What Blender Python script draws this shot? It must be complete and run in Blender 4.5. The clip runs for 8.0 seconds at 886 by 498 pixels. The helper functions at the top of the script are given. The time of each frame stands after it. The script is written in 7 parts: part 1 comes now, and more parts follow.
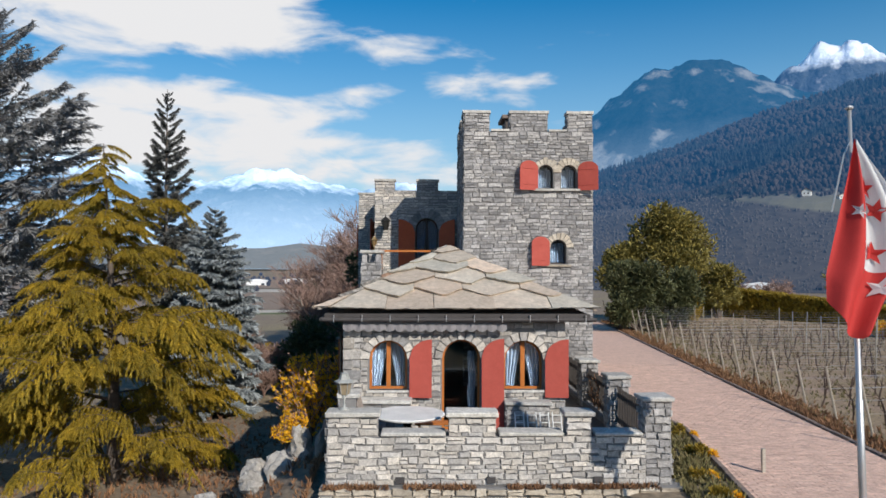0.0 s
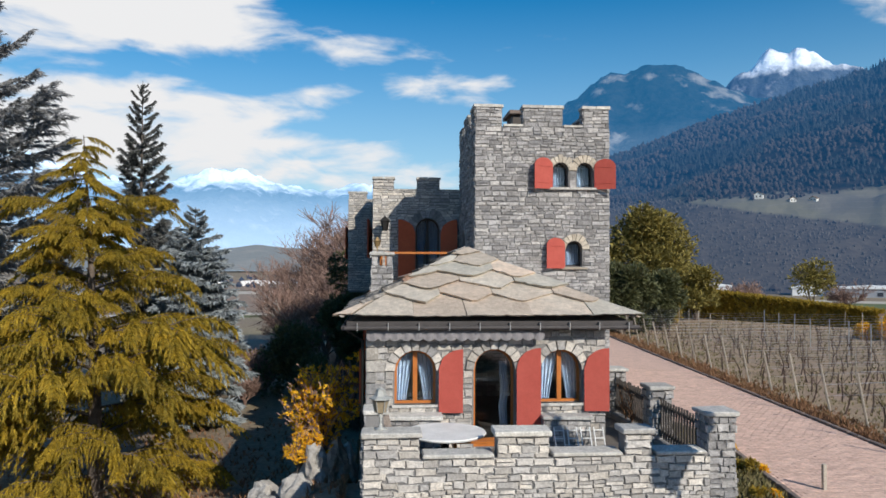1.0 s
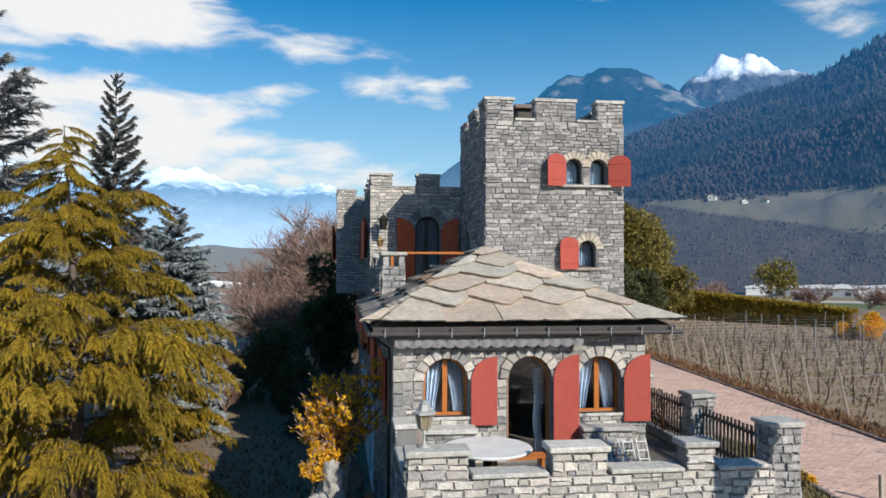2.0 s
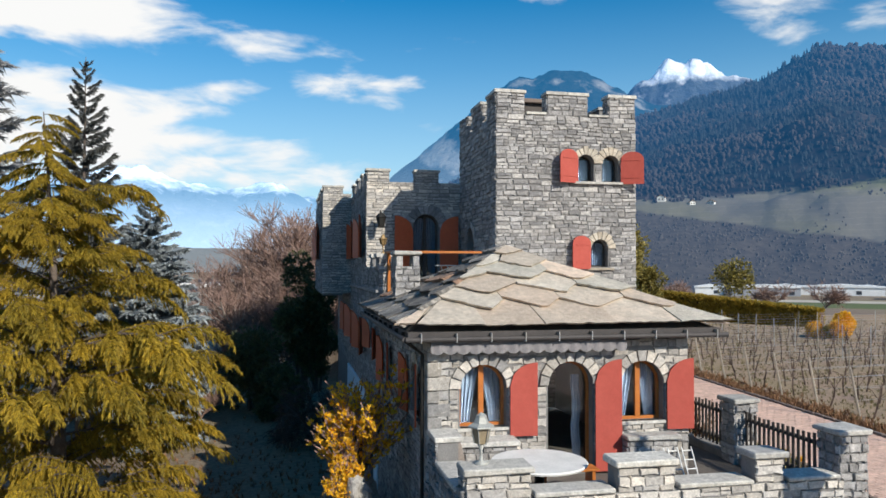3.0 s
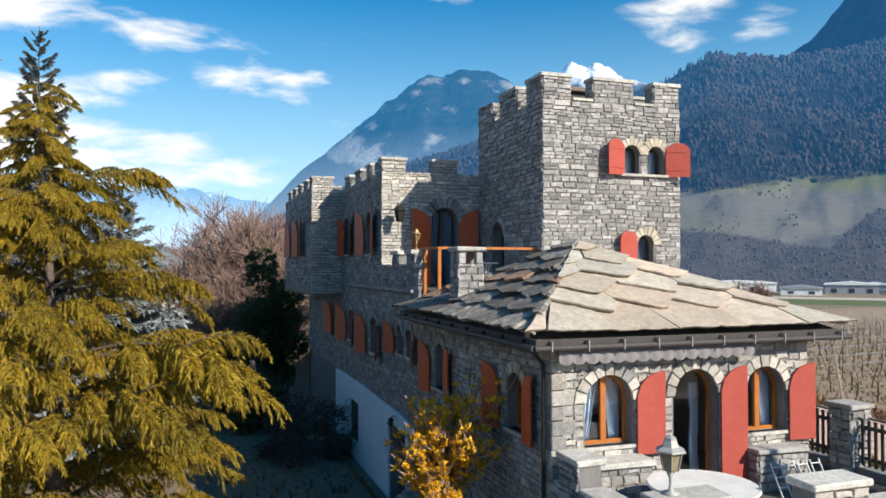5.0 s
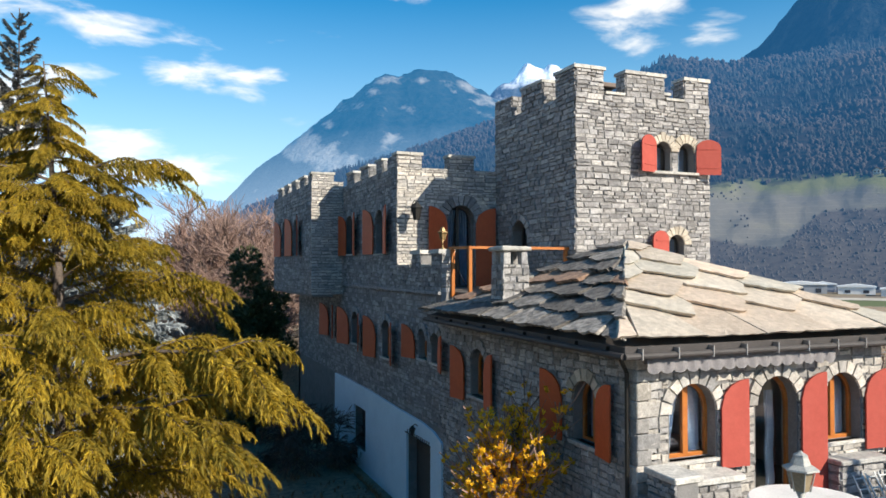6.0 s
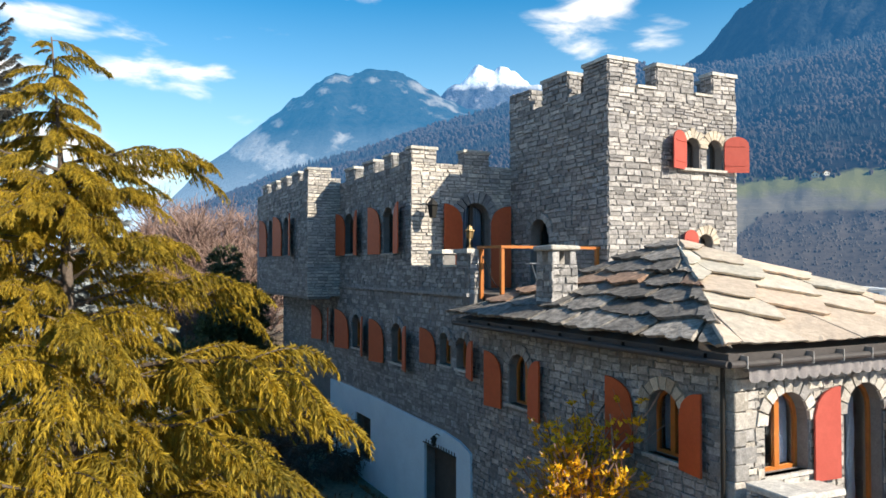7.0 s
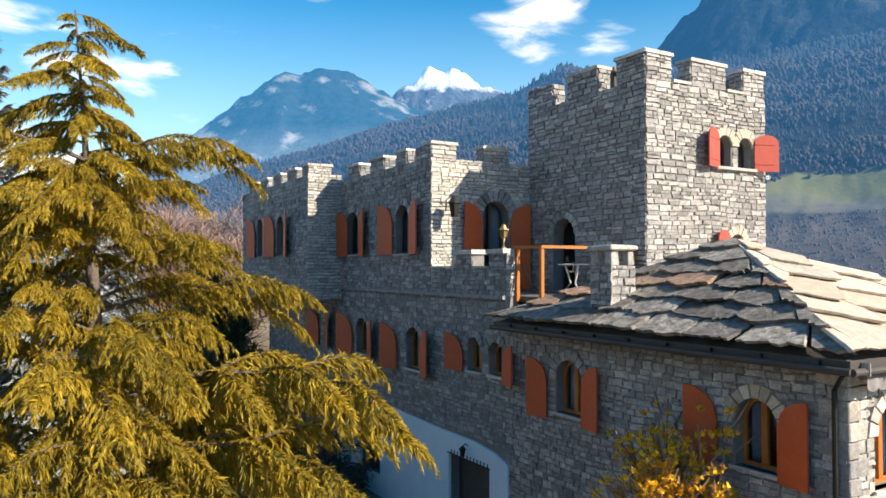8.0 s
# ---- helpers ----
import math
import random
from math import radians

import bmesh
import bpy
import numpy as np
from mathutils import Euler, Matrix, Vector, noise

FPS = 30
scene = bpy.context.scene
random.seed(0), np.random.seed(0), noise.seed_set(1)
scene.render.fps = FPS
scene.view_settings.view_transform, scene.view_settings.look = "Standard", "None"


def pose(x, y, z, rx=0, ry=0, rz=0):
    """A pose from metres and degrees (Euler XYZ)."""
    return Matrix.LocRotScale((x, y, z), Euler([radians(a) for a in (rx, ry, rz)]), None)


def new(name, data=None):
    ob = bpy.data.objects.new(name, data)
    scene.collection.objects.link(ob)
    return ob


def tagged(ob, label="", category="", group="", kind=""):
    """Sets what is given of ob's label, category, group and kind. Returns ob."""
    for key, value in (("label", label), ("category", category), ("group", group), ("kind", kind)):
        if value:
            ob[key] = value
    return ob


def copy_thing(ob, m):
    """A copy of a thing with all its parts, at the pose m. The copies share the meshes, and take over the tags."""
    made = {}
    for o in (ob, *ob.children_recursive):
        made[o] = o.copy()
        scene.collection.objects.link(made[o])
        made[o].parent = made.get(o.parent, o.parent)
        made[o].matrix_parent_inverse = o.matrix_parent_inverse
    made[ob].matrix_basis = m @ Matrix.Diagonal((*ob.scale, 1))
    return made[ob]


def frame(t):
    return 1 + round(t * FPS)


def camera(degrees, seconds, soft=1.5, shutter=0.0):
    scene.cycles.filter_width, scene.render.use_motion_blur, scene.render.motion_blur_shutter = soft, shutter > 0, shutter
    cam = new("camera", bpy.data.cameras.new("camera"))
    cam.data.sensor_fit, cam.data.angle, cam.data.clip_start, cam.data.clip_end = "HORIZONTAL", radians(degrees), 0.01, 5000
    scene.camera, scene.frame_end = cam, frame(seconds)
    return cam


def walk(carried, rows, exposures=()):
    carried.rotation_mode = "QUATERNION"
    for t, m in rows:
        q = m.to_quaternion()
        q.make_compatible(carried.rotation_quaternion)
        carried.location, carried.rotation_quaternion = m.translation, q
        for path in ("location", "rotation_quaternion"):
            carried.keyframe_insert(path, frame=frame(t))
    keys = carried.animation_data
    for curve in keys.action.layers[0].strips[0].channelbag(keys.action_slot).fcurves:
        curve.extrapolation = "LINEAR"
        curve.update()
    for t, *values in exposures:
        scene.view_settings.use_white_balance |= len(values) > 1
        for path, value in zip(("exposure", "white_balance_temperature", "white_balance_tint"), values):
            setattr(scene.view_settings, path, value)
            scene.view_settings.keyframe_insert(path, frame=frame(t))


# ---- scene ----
cam = camera(62.3, 8.0, 1.6)
METRES, EYE, TURN = 16.4, 3.9, -1.6
ROWS = [
    (0.0, 0.0, 0.0, 0.0, -0.01, 1.37, -0.23),
    (0.5, -0.0493, 0.0459, 0.0008, -1.7, 1.42, -0.2),
    (1.0, -0.0978, 0.0877, 0.0021, -3.26, 1.5, -0.19),
    (1.5, -0.1415, 0.1275, 0.0031, -4.82, 1.51, -0.17),
    (3.0, -0.2746, 0.2432, 0.0024, -10.3, 1.55, -0.11),
    (3.5, -0.3187, 0.2807, 0.0027, -12.14, 1.49, -0.09),
    (4.0, -0.3666, 0.3202, 0.0028, -13.98, 1.45, -0.04),
    (4.5, -0.4162, 0.3603, 0.0025, -15.81, 1.4, -0.01),
    (6.0, -0.5482, 0.4968, 0.0037, -20.91, 1.34, -0.06),
    (6.5, -0.5888, 0.5471, 0.0043, -22.81, 1.35, -0.08),
    (7.0, -0.6283, 0.5991, 0.0035, -24.79, 1.38, -0.05),
    (7.5, -0.6659, 0.6505, 0.0026, -26.74, 1.44, -0.07),
    (8.0, -0.7055, 0.7028, 0.0032, -28.67, 1.48, -0.02),
]
walk(cam, [(t, pose(0, 0, EYE, 0, 0, TURN) @ pose(METRES * x, METRES * y, METRES * z, 90 + pitch, roll, yaw)) for t, x, y, z, yaw, pitch, roll in ROWS],
     [(0.0, 0.04, 6500, 10), (1.5, 0.12, 6500, 9), (3.5, 0.31, 6650, 8), (4.5, 0.44, 6760, 8), (6.5, 0.74, 7080, 9), (8.0, 1.02, 7500, 10)])

# ---- light: afternoon sun from behind the first view, half clouded sky ----
SUN_WAY = Vector((-0.584, 1.0, -0.72)).normalized()
sun = new("sun", bpy.data.lights.new("sun", "SUN"))
sun.data.energy, sun.data.angle, sun.data.color = 4.5, radians(0.55), (1.0, 0.94, 0.84)
sun.matrix_world = Matrix.Translation((30, -50, 40)) @ SUN_WAY.to_track_quat("-Z", "Y").to_matrix().to_4x4()


def make_world():
    world = bpy.data.worlds.new("sky")
    scene.world = world
    world.use_nodes = True
    nt = world.node_tree
    nt.nodes.clear()
    nd, ln = nt.nodes.new, nt.links.new
    sky = nd("ShaderNodeTexSky")
    sky.sky_type = "NISHITA"
    sky.sun_disc = False
    sky.sun_elevation = radians(32)
    sky.sun_rotation = math.atan2(0.584, -1.0)
    sky.altitude, sky.air_density, sky.dust_density, sky.ozone_density = 600, 1.0, 0.3, 2.5
    hsv = nd("ShaderNodeHueSaturation")
    hsv.inputs["Hue"].default_value, hsv.inputs["Saturation"].default_value, hsv.inputs["Value"].default_value = 0.494, 1.56, 1.14
    ln(sky.outputs["Color"], hsv.inputs["Color"])
    co = nd("ShaderNodeTexCoord")
    sep = nd("ShaderNodeSeparateXYZ")
    ln(co.outputs["Generated"], sep.inputs[0])

    def calc(op, a, b=None, c=None):
        n = nd("ShaderNodeMath")
        n.operation = op
        for k, v in enumerate((a, b, c)):
            if v is None:
                continue
            if isinstance(v, (int, float)):
                n.inputs[k].default_value = v
            else:
                ln(v, n.inputs[k])
        return n.outputs[0]

    heading = calc("MULTIPLY", calc("ARCTAN2", sep.outputs["X"], sep.outputs["Y"]), 57.29578)
    height = calc("MULTIPLY", calc("ARCSINE", sep.outputs["Z"]), 57.29578)
    # cloud banks: heading, height, half width, half depth in degrees, thickness
    # unseen: -105 added to brighten the shaded west walls, 182 for window reflections
    banks = [(-23.5, 20.4, 20.5, 6.8, 1.5), (-22, 15.0, 24, 13, 0.42), (-105, 34, 40, 18, 0.6), (-19, 9.8, 18, 5.2, 1.15), (-3, 7.4, 13, 2.6, 0.85), (-0.6, 16.4, 6.0, 1.6, 0.62), (4.4, 14.0, 7.0, 2.2, 0.66),
             (-3.6, 13.2, 4.5, 1.6, 0.5), (37.6, 18.6, 5.5, 4.2, 0.62), (43, 16.6, 3.4, 2.4, 0.74), (19.6, 20.6, 3.0, 1.4, 0.6), (-45, 14, 18, 12, 0.9), (95, 25, 34, 12, 0.6), (175, 30, 45, 14, 0.6), (182, 11, 30, 9, 1.3)]
    bias = None
    for h, e, sh, se, amp in banks:
        dx = calc("DIVIDE", calc("SUBTRACT", heading, h), sh)
        dy = calc("DIVIDE", calc("SUBTRACT", height, e), se)
        d = calc("ADD", calc("MULTIPLY", dx, dx), calc("MULTIPLY", dy, dy))
        f = calc("MULTIPLY", calc("MAXIMUM", calc("SUBTRACT", 1.0, d), 0.0), amp)
        bias = f if bias is None else calc("MAXIMUM", bias, f)
    mp = nd("ShaderNodeMapping")
    mp.inputs["Scale"].default_value = (2.6, 2.6, 8.0)
    ln(co.outputs["Generated"], mp.inputs[0])
    big = nd("ShaderNodeTexNoise")
    big.inputs["Scale"].default_value, big.inputs["Detail"].default_value, big.inputs["Roughness"].default_value = 3.2, 7, 0.54
    big.inputs["Distortion"].default_value = 0.3
    ln(mp.outputs[0], big.inputs["Vector"])
    ramp = nd("ShaderNodeMapRange")
    ramp.interpolation_type = "SMOOTHSTEP"
    ramp.inputs["From Min"].default_value, ramp.inputs["From Max"].default_value = 0.30, 0.95
    ln(calc("ADD", calc("MULTIPLY", calc("SUBTRACT", big.outputs["Fac"], 0.5), 2.3), bias), ramp.inputs[0])
    mix = nd("ShaderNodeMix")
    mix.data_type = "RGBA"
    mix.inputs["B"].default_value = (8.2, 8.2, 8.3, 1)
    ln(ramp.outputs[0], mix.inputs["Factor"])
    air = nd("ShaderNodeMix")
    air.data_type = "RGBA"
    air.inputs["B"].default_value = (4.9, 6.6, 7.6, 1)
    ln(calc("MULTIPLY", calc("POWER", calc("MAXIMUM", calc("SUBTRACT", 1.0, calc("DIVIDE", calc("ABSOLUTE", height), 22.0)), 0.0), 1.3), 0.9), air.inputs["Factor"])
    ln(hsv.outputs[0], air.inputs["A"])
    ln(air.outputs["Result"], mix.inputs["A"])
    bg = nd("ShaderNodeBackground")
    bg.inputs["Strength"].default_value = 0.098
    ln(mix.outputs["Result"], bg.inputs["Color"])
    ln(bg.outputs[0], nd("ShaderNodeOutputWorld").inputs[0])


make_world()
# ---- materials ----
def material(name, base, rough=0.8, metal=0.0, spread=0.0, second=None, scale=3.0, fine=40.0, bump=0.3, bump_dist=0.01, patch=0.5, grain=0.25, transmit=0.0, mottle=0.0):
    """Two colours in large patches, fine grain over them, pieces that differ by `spread`, and a fine relief."""
    m = bpy.data.materials.new(name)
    m.use_nodes = True
    nt = m.node_tree
    nd, ln = nt.nodes.new, nt.links.new
    p = nt.nodes["Principled BSDF"]
    p.inputs["Roughness"].default_value, p.inputs["Metallic"].default_value = rough, metal
    co = nd("ShaderNodeTexCoord")
    geo = nd("ShaderNodeNewGeometry")
    big = nd("ShaderNodeTexNoise")
    big.inputs["Scale"].default_value, big.inputs["Detail"].default_value, big.inputs["Roughness"].default_value = scale, 5, 0.6
    ln(geo.outputs["Position"], big.inputs["Vector"])
    small = nd("ShaderNodeTexNoise")
    small.inputs["Scale"].default_value, small.inputs["Detail"].default_value, small.inputs["Roughness"].default_value = fine, 6, 0.65
    ln(geo.outputs["Position"], small.inputs["Vector"])
    ramp = nd("ShaderNodeMapRange")
    ramp.inputs["From Min"].default_value, ramp.inputs["From Max"].default_value = 0.5 - 0.5 * (1.02 - patch), 0.5 + 0.5 * (1.02 - patch)
    ln(big.outputs["Fac"], ramp.inputs[0])
    mix = nd("ShaderNodeMix")
    mix.data_type = "RGBA"
    mix.inputs["A"].default_value = (*base, 1)
    mix.inputs["B"].default_value = (*(second or base), 1)
    fac = ramp.outputs[0]
    obj = nd("ShaderNodeObjectInfo")
    rnd = nd("ShaderNodeMath")
    ln(obj.outputs["Random"], rnd.inputs[0])
    ln(geo.outputs["Random Per Island"], rnd.inputs[1])
    fr = nd("ShaderNodeMath")
    fr.operation = "FRACT"
    ln(rnd.outputs[0], fr.inputs[0])
    if spread:
        both = nd("ShaderNodeMix")
        both.inputs["Factor"].default_value = 0.65
        ln(fac, both.inputs["A"])
        ln(fr.outputs[0], both.inputs["B"])
        fac = both.outputs["Result"]
    ln(fac, mix.inputs["Factor"])
    val = nd("ShaderNodeMapRange")
    val.inputs["To Min"].default_value, val.inputs["To Max"].default_value = 1 - grain, 1 + grain
    val.inputs["From Min"].default_value, val.inputs["From Max"].default_value = 0.3, 0.7
    ln(small.outputs["Fac"], val.inputs[0])
    last = val.outputs[0]
    if spread:
        sp = nd("ShaderNodeMath")
        sp.operation = "MULTIPLY"
        sp.inputs[1].default_value = 7.31
        ln(fr.outputs[0], sp.inputs[0])
        fr2 = nd("ShaderNodeMath")
        fr2.operation = "FRACT"
        ln(sp.outputs[0], fr2.inputs[0])
        lo = nd("ShaderNodeMapRange")
        lo.inputs["To Min"].default_value, lo.inputs["To Max"].default_value = 1 - spread, 1 + spread
        ln(fr2.outputs[0], lo.inputs[0])
        mu = nd("ShaderNodeMath")
        mu.operation = "MULTIPLY"
        ln(last, mu.inputs[0])
        ln(lo.outputs[0], mu.inputs[1])
        last = mu.outputs[0]
    if mottle:
        # weathering inside each piece: lichen, soot and worn spots
        mo, mr, mm = nd("ShaderNodeTexNoise"), nd("ShaderNodeMapRange"), nd("ShaderNodeMath")
        mo.inputs["Scale"].default_value, mo.inputs["Detail"].default_value, mo.inputs["Roughness"].default_value = scale * 3.1, 4, 0.7
        mr.inputs["From Min"].default_value, mr.inputs["From Max"].default_value = 0.36, 0.66
        mr.inputs["To Min"].default_value, mr.inputs["To Max"].default_value = 1 - mottle, 1 + mottle
        mm.operation = "MULTIPLY"
        ln(geo.outputs["Position"], mo.inputs["Vector"])
        ln(mo.outputs["Fac"], mr.inputs[0])
        ln(mr.outputs[0], mm.inputs[0])
        ln(last, mm.inputs[1])
        last = mm.outputs[0]
    vm = nd("ShaderNodeVectorMath")
    vm.operation = "SCALE"
    ln(mix.outputs["Result"], vm.inputs[0])
    ln(last, vm.inputs["Scale"])
    ln(vm.outputs[0], p.inputs["Base Color"])
    if bump:
        bp = nd("ShaderNodeBump")
        bp.inputs["Strength"].default_value, bp.inputs["Distance"].default_value = bump, bump_dist
        ln(small.outputs["Fac"], bp.inputs["Height"])
        ln(bp.outputs[0], p.inputs["Normal"])
    out = nt.nodes["Material Output"]
    if transmit:
        tr = nd("ShaderNodeBsdfTranslucent")
        ln(vm.outputs[0], tr.inputs["Color"])
        ms = nd("ShaderNodeMixShader")
        ms.inputs[0].default_value = transmit
        ln(p.outputs[0], ms.inputs[1])
        ln(tr.outputs[0], ms.inputs[2])
        ln(ms.outputs[0], out.inputs[0])
    return m


M = {}
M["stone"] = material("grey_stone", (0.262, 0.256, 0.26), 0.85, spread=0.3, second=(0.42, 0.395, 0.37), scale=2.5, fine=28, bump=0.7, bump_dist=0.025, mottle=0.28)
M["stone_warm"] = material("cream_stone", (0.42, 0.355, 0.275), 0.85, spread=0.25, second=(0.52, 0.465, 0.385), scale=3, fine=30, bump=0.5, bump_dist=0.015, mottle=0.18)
# darker grey stone: paints shade into the wing's west walls; also its door arch
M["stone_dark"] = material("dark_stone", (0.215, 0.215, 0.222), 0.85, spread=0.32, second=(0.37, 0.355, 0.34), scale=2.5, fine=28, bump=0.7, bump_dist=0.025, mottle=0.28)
# paler copy of the stone, with sunlight on the fronts in its colour
M["stone_pale"] = material("pale_lit_front_stone", (0.38, 0.37, 0.365), 0.85, spread=0.24, second=(0.61, 0.55, 0.475), scale=3, fine=30, bump=0.6, bump_dist=0.02, mottle=0.2)
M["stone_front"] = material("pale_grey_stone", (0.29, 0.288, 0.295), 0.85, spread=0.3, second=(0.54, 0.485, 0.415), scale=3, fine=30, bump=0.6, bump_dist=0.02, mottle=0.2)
M["mortar"] = material("mortar", (0.25, 0.24, 0.232), 0.95, second=(0.16, 0.155, 0.152), scale=4, fine=50, bump=0.5)
M["cap"] = material("cap_stone", (0.40, 0.385, 0.365), 0.8, spread=0.18, second=(0.57, 0.54, 0.48), scale=2, fine=22, bump=0.5, bump_dist=0.02, mottle=0.2)
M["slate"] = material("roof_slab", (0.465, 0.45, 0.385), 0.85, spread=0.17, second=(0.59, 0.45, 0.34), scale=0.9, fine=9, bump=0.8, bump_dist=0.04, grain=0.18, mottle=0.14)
# browner, lichen-mottled slabs; base darkened to paint in the west slope's shade
M["slate_west"] = material("shade_darkened_roof_slab", (0.115, 0.106, 0.097), 0.9, spread=0.3, second=(0.31, 0.28, 0.245), scale=2.2, fine=9, bump=1.0, bump_dist=0.05, grain=0.35, patch=0.75, mottle=0.45)
M["slate_rust"] = material("rusty_roof_slab", (0.34, 0.20, 0.13), 0.9, spread=0.2, second=(0.27, 0.20, 0.155), scale=1.6, fine=9, bump=1.0, bump_dist=0.05, grain=0.3, mottle=0.3)
# one shutter red in two copies, coloured for sunlit and for shaded walls
M["red"] = material("lit_side_red_paint", (0.39, 0.074, 0.056), 0.65, second=(0.43, 0.09, 0.068), scale=3, fine=60, bump=0.08, grain=0.08, mottle=0.05)
M["vermilion"] = material("shaded_side_red_paint", (0.58, 0.105, 0.028), 0.6, second=(0.52, 0.085, 0.022), scale=3, fine=60, bump=0.08, grain=0.08, mottle=0.06)
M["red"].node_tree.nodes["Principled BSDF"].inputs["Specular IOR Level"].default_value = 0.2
M["orange"] = material("orange_wood", (0.50, 0.17, 0.03), 0.45, second=(0.38, 0.11, 0.02), scale=5, fine=50, bump=0.1, grain=0.15)
M["darkwood"] = material("dark_wood", (0.055, 0.045, 0.04), 0.75, second=(0.09, 0.075, 0.065), scale=6, fine=60, bump=0.3)
M["fascia"] = material("weathered_fascia", (0.042, 0.037, 0.037), 0.7, second=(0.066, 0.058, 0.057), scale=3, fine=40, bump=0.2)
M["iron"] = material("wrought_iron", (0.035, 0.033, 0.03), 0.55, 0.6, fine=80, bump=0.2)
M["steel"] = material("galvanised_steel", (0.55, 0.55, 0.55), 0.4, 0.7, fine=60, bump=0.1, grain=0.1)
M["brass"] = material("brass", (0.30, 0.20, 0.09), 0.5, 0.5, fine=60, bump=0.1)
M["white"] = material("white_paint", (0.72, 0.72, 0.70), 0.55, second=(0.62, 0.62, 0.6), scale=4, fine=60, bump=0.1, grain=0.08)
# white plaster, coloured with the blue skylight of its shade
M["plaster"] = material("skylit_shade_plaster", (0.70, 0.86, 0.95), 0.9, second=(0.60, 0.76, 0.86), scale=1.5, fine=30, bump=0.3, grain=0.08)
M["cloth"] = material("striped_cloth", (0.25, 0.235, 0.24), 0.9, second=(0.18, 0.17, 0.18), scale=5, fine=60, bump=0.2)
M["lace"] = material("blue_grey_curtain", (0.25, 0.32, 0.42), 0.9, second=(0.17, 0.23, 0.34), scale=9, fine=60, bump=0.2)
# near-black, for the shade inside drain holes and far windows
M["dark"] = material("dark_opening", (0.055, 0.05, 0.05), 0.9, fine=20, bump=0.1)
M["road"] = material("pink_paving", (0.66, 0.45, 0.355), 0.85, second=(0.56, 0.37, 0.29), scale=0.7, fine=14, bump=0.3, spread=0.1, mottle=0.08)
M["kerb"] = material("kerb_stone", (0.16, 0.12, 0.10), 0.85, spread=0.15, second=(0.22, 0.17, 0.14), fine=25)
M["soil"] = material("vineyard_soil", (0.335, 0.23, 0.175), 0.95, second=(0.29, 0.22, 0.12), scale=0.8, fine=12, bump=0.8, bump_dist=0.05, grain=0.5)
M["tablestone"] = material("pale_table_stone", (0.80, 0.78, 0.75), 0.6, second=(0.64, 0.63, 0.60), scale=2.5, fine=30, bump=0.15, grain=0.1, patch=0.6)
M["terrace"] = material("terrace_paving", (0.10, 0.085, 0.075), 0.85, second=(0.15, 0.13, 0.11), scale=2, fine=20)
M["rock"] = material("pale_rock", (0.48, 0.455, 0.42), 0.9, second=(0.27, 0.25, 0.23), scale=2.2, fine=14, bump=0.9, bump_dist=0.06)
M["bark"] = material("bark", (0.10, 0.075, 0.06), 0.95, second=(0.16, 0.13, 0.11), scale=5, fine=25, bump=0.8, bump_dist=0.03)
M["paletrunk"] = material("pale_bark", (0.38, 0.33, 0.29), 0.9, second=(0.22, 0.18, 0.16), scale=4, fine=25, bump=0.4)
M["twig"] = material("winter_twigs", (0.23, 0.135, 0.11), 0.9, second=(0.32, 0.22, 0.175), scale=0.7, fine=20, bump=0.0, spread=0.25)
M["twig_dark"] = material("vine_wood", (0.075, 0.05, 0.04), 0.95, second=(0.13, 0.085, 0.065), scale=2, fine=20, bump=0.2, spread=0.2)
M["cedar"] = material("golden_cedar_needles", (0.155, 0.132, 0.019), 0.7, second=(0.58, 0.385, 0.028), scale=0.9, fine=5, bump=0.0, spread=0.3, transmit=0.4, patch=0.75)
M["spruce"] = material("dark_spruce_needles", (0.085, 0.09, 0.085), 0.7, second=(0.23, 0.23, 0.215), scale=1.2, fine=6, bump=0.0, spread=0.3, transmit=0.15)
M["blue"] = material("blue_conifer_needles", (0.22, 0.25, 0.265), 0.7, second=(0.40, 0.435, 0.45), scale=1.2, fine=6, bump=0.0, spread=0.3, transmit=0.15)
M["greycedar"] = material("grey_cedar_needles", (0.19, 0.20, 0.215), 0.75, second=(0.42, 0.415, 0.41), scale=1.2, fine=6, bump=0.0, spread=0.3, transmit=0.15)
M["leaf"] = material("evergreen_leaves", (0.065, 0.075, 0.035), 0.6, second=(0.15, 0.155, 0.06), scale=1.5, fine=6, bump=0.0, spread=0.3, transmit=0.2)
M["pine"] = material("olive_pine_needles", (0.125, 0.115, 0.034), 0.7, second=(0.39, 0.31, 0.075), scale=0.8, fine=5, bump=0.0, spread=0.3, transmit=0.2)
M["hedge"] = material("yellowing_hedge_leaves", (0.24, 0.18, 0.03), 0.7, second=(0.50, 0.34, 0.04), scale=0.6, fine=5, bump=0.0, spread=0.3, transmit=0.4)
M["yellow"] = material("yellow_blossom", (0.80, 0.42, 0.010), 0.7, second=(0.86, 0.54, 0.03), scale=3, fine=8, bump=0.0, spread=0.2, transmit=0.3)
M["grass"] = material("dry_grass", (0.10, 0.10, 0.03), 0.9, second=(0.22, 0.17, 0.08), scale=1.0, fine=8, bump=0.0, spread=0.3)


def glass_material():
    m = bpy.data.materials.new("window_glass")
    m.use_nodes = True
    nt = m.node_tree
    p = nt.nodes["Principled BSDF"]
    p.inputs["Base Color"].default_value = (0.9, 0.95, 0.97, 1)
    p.inputs["Roughness"].default_value = 0.03
    p.inputs["Transmission Weight"].default_value = 1.0
    p.inputs["IOR"].default_value = 1.45
    return m


M["glass"] = glass_material()
# ---- building blocks ----
from mathutils.geometry import tessellate_polygon


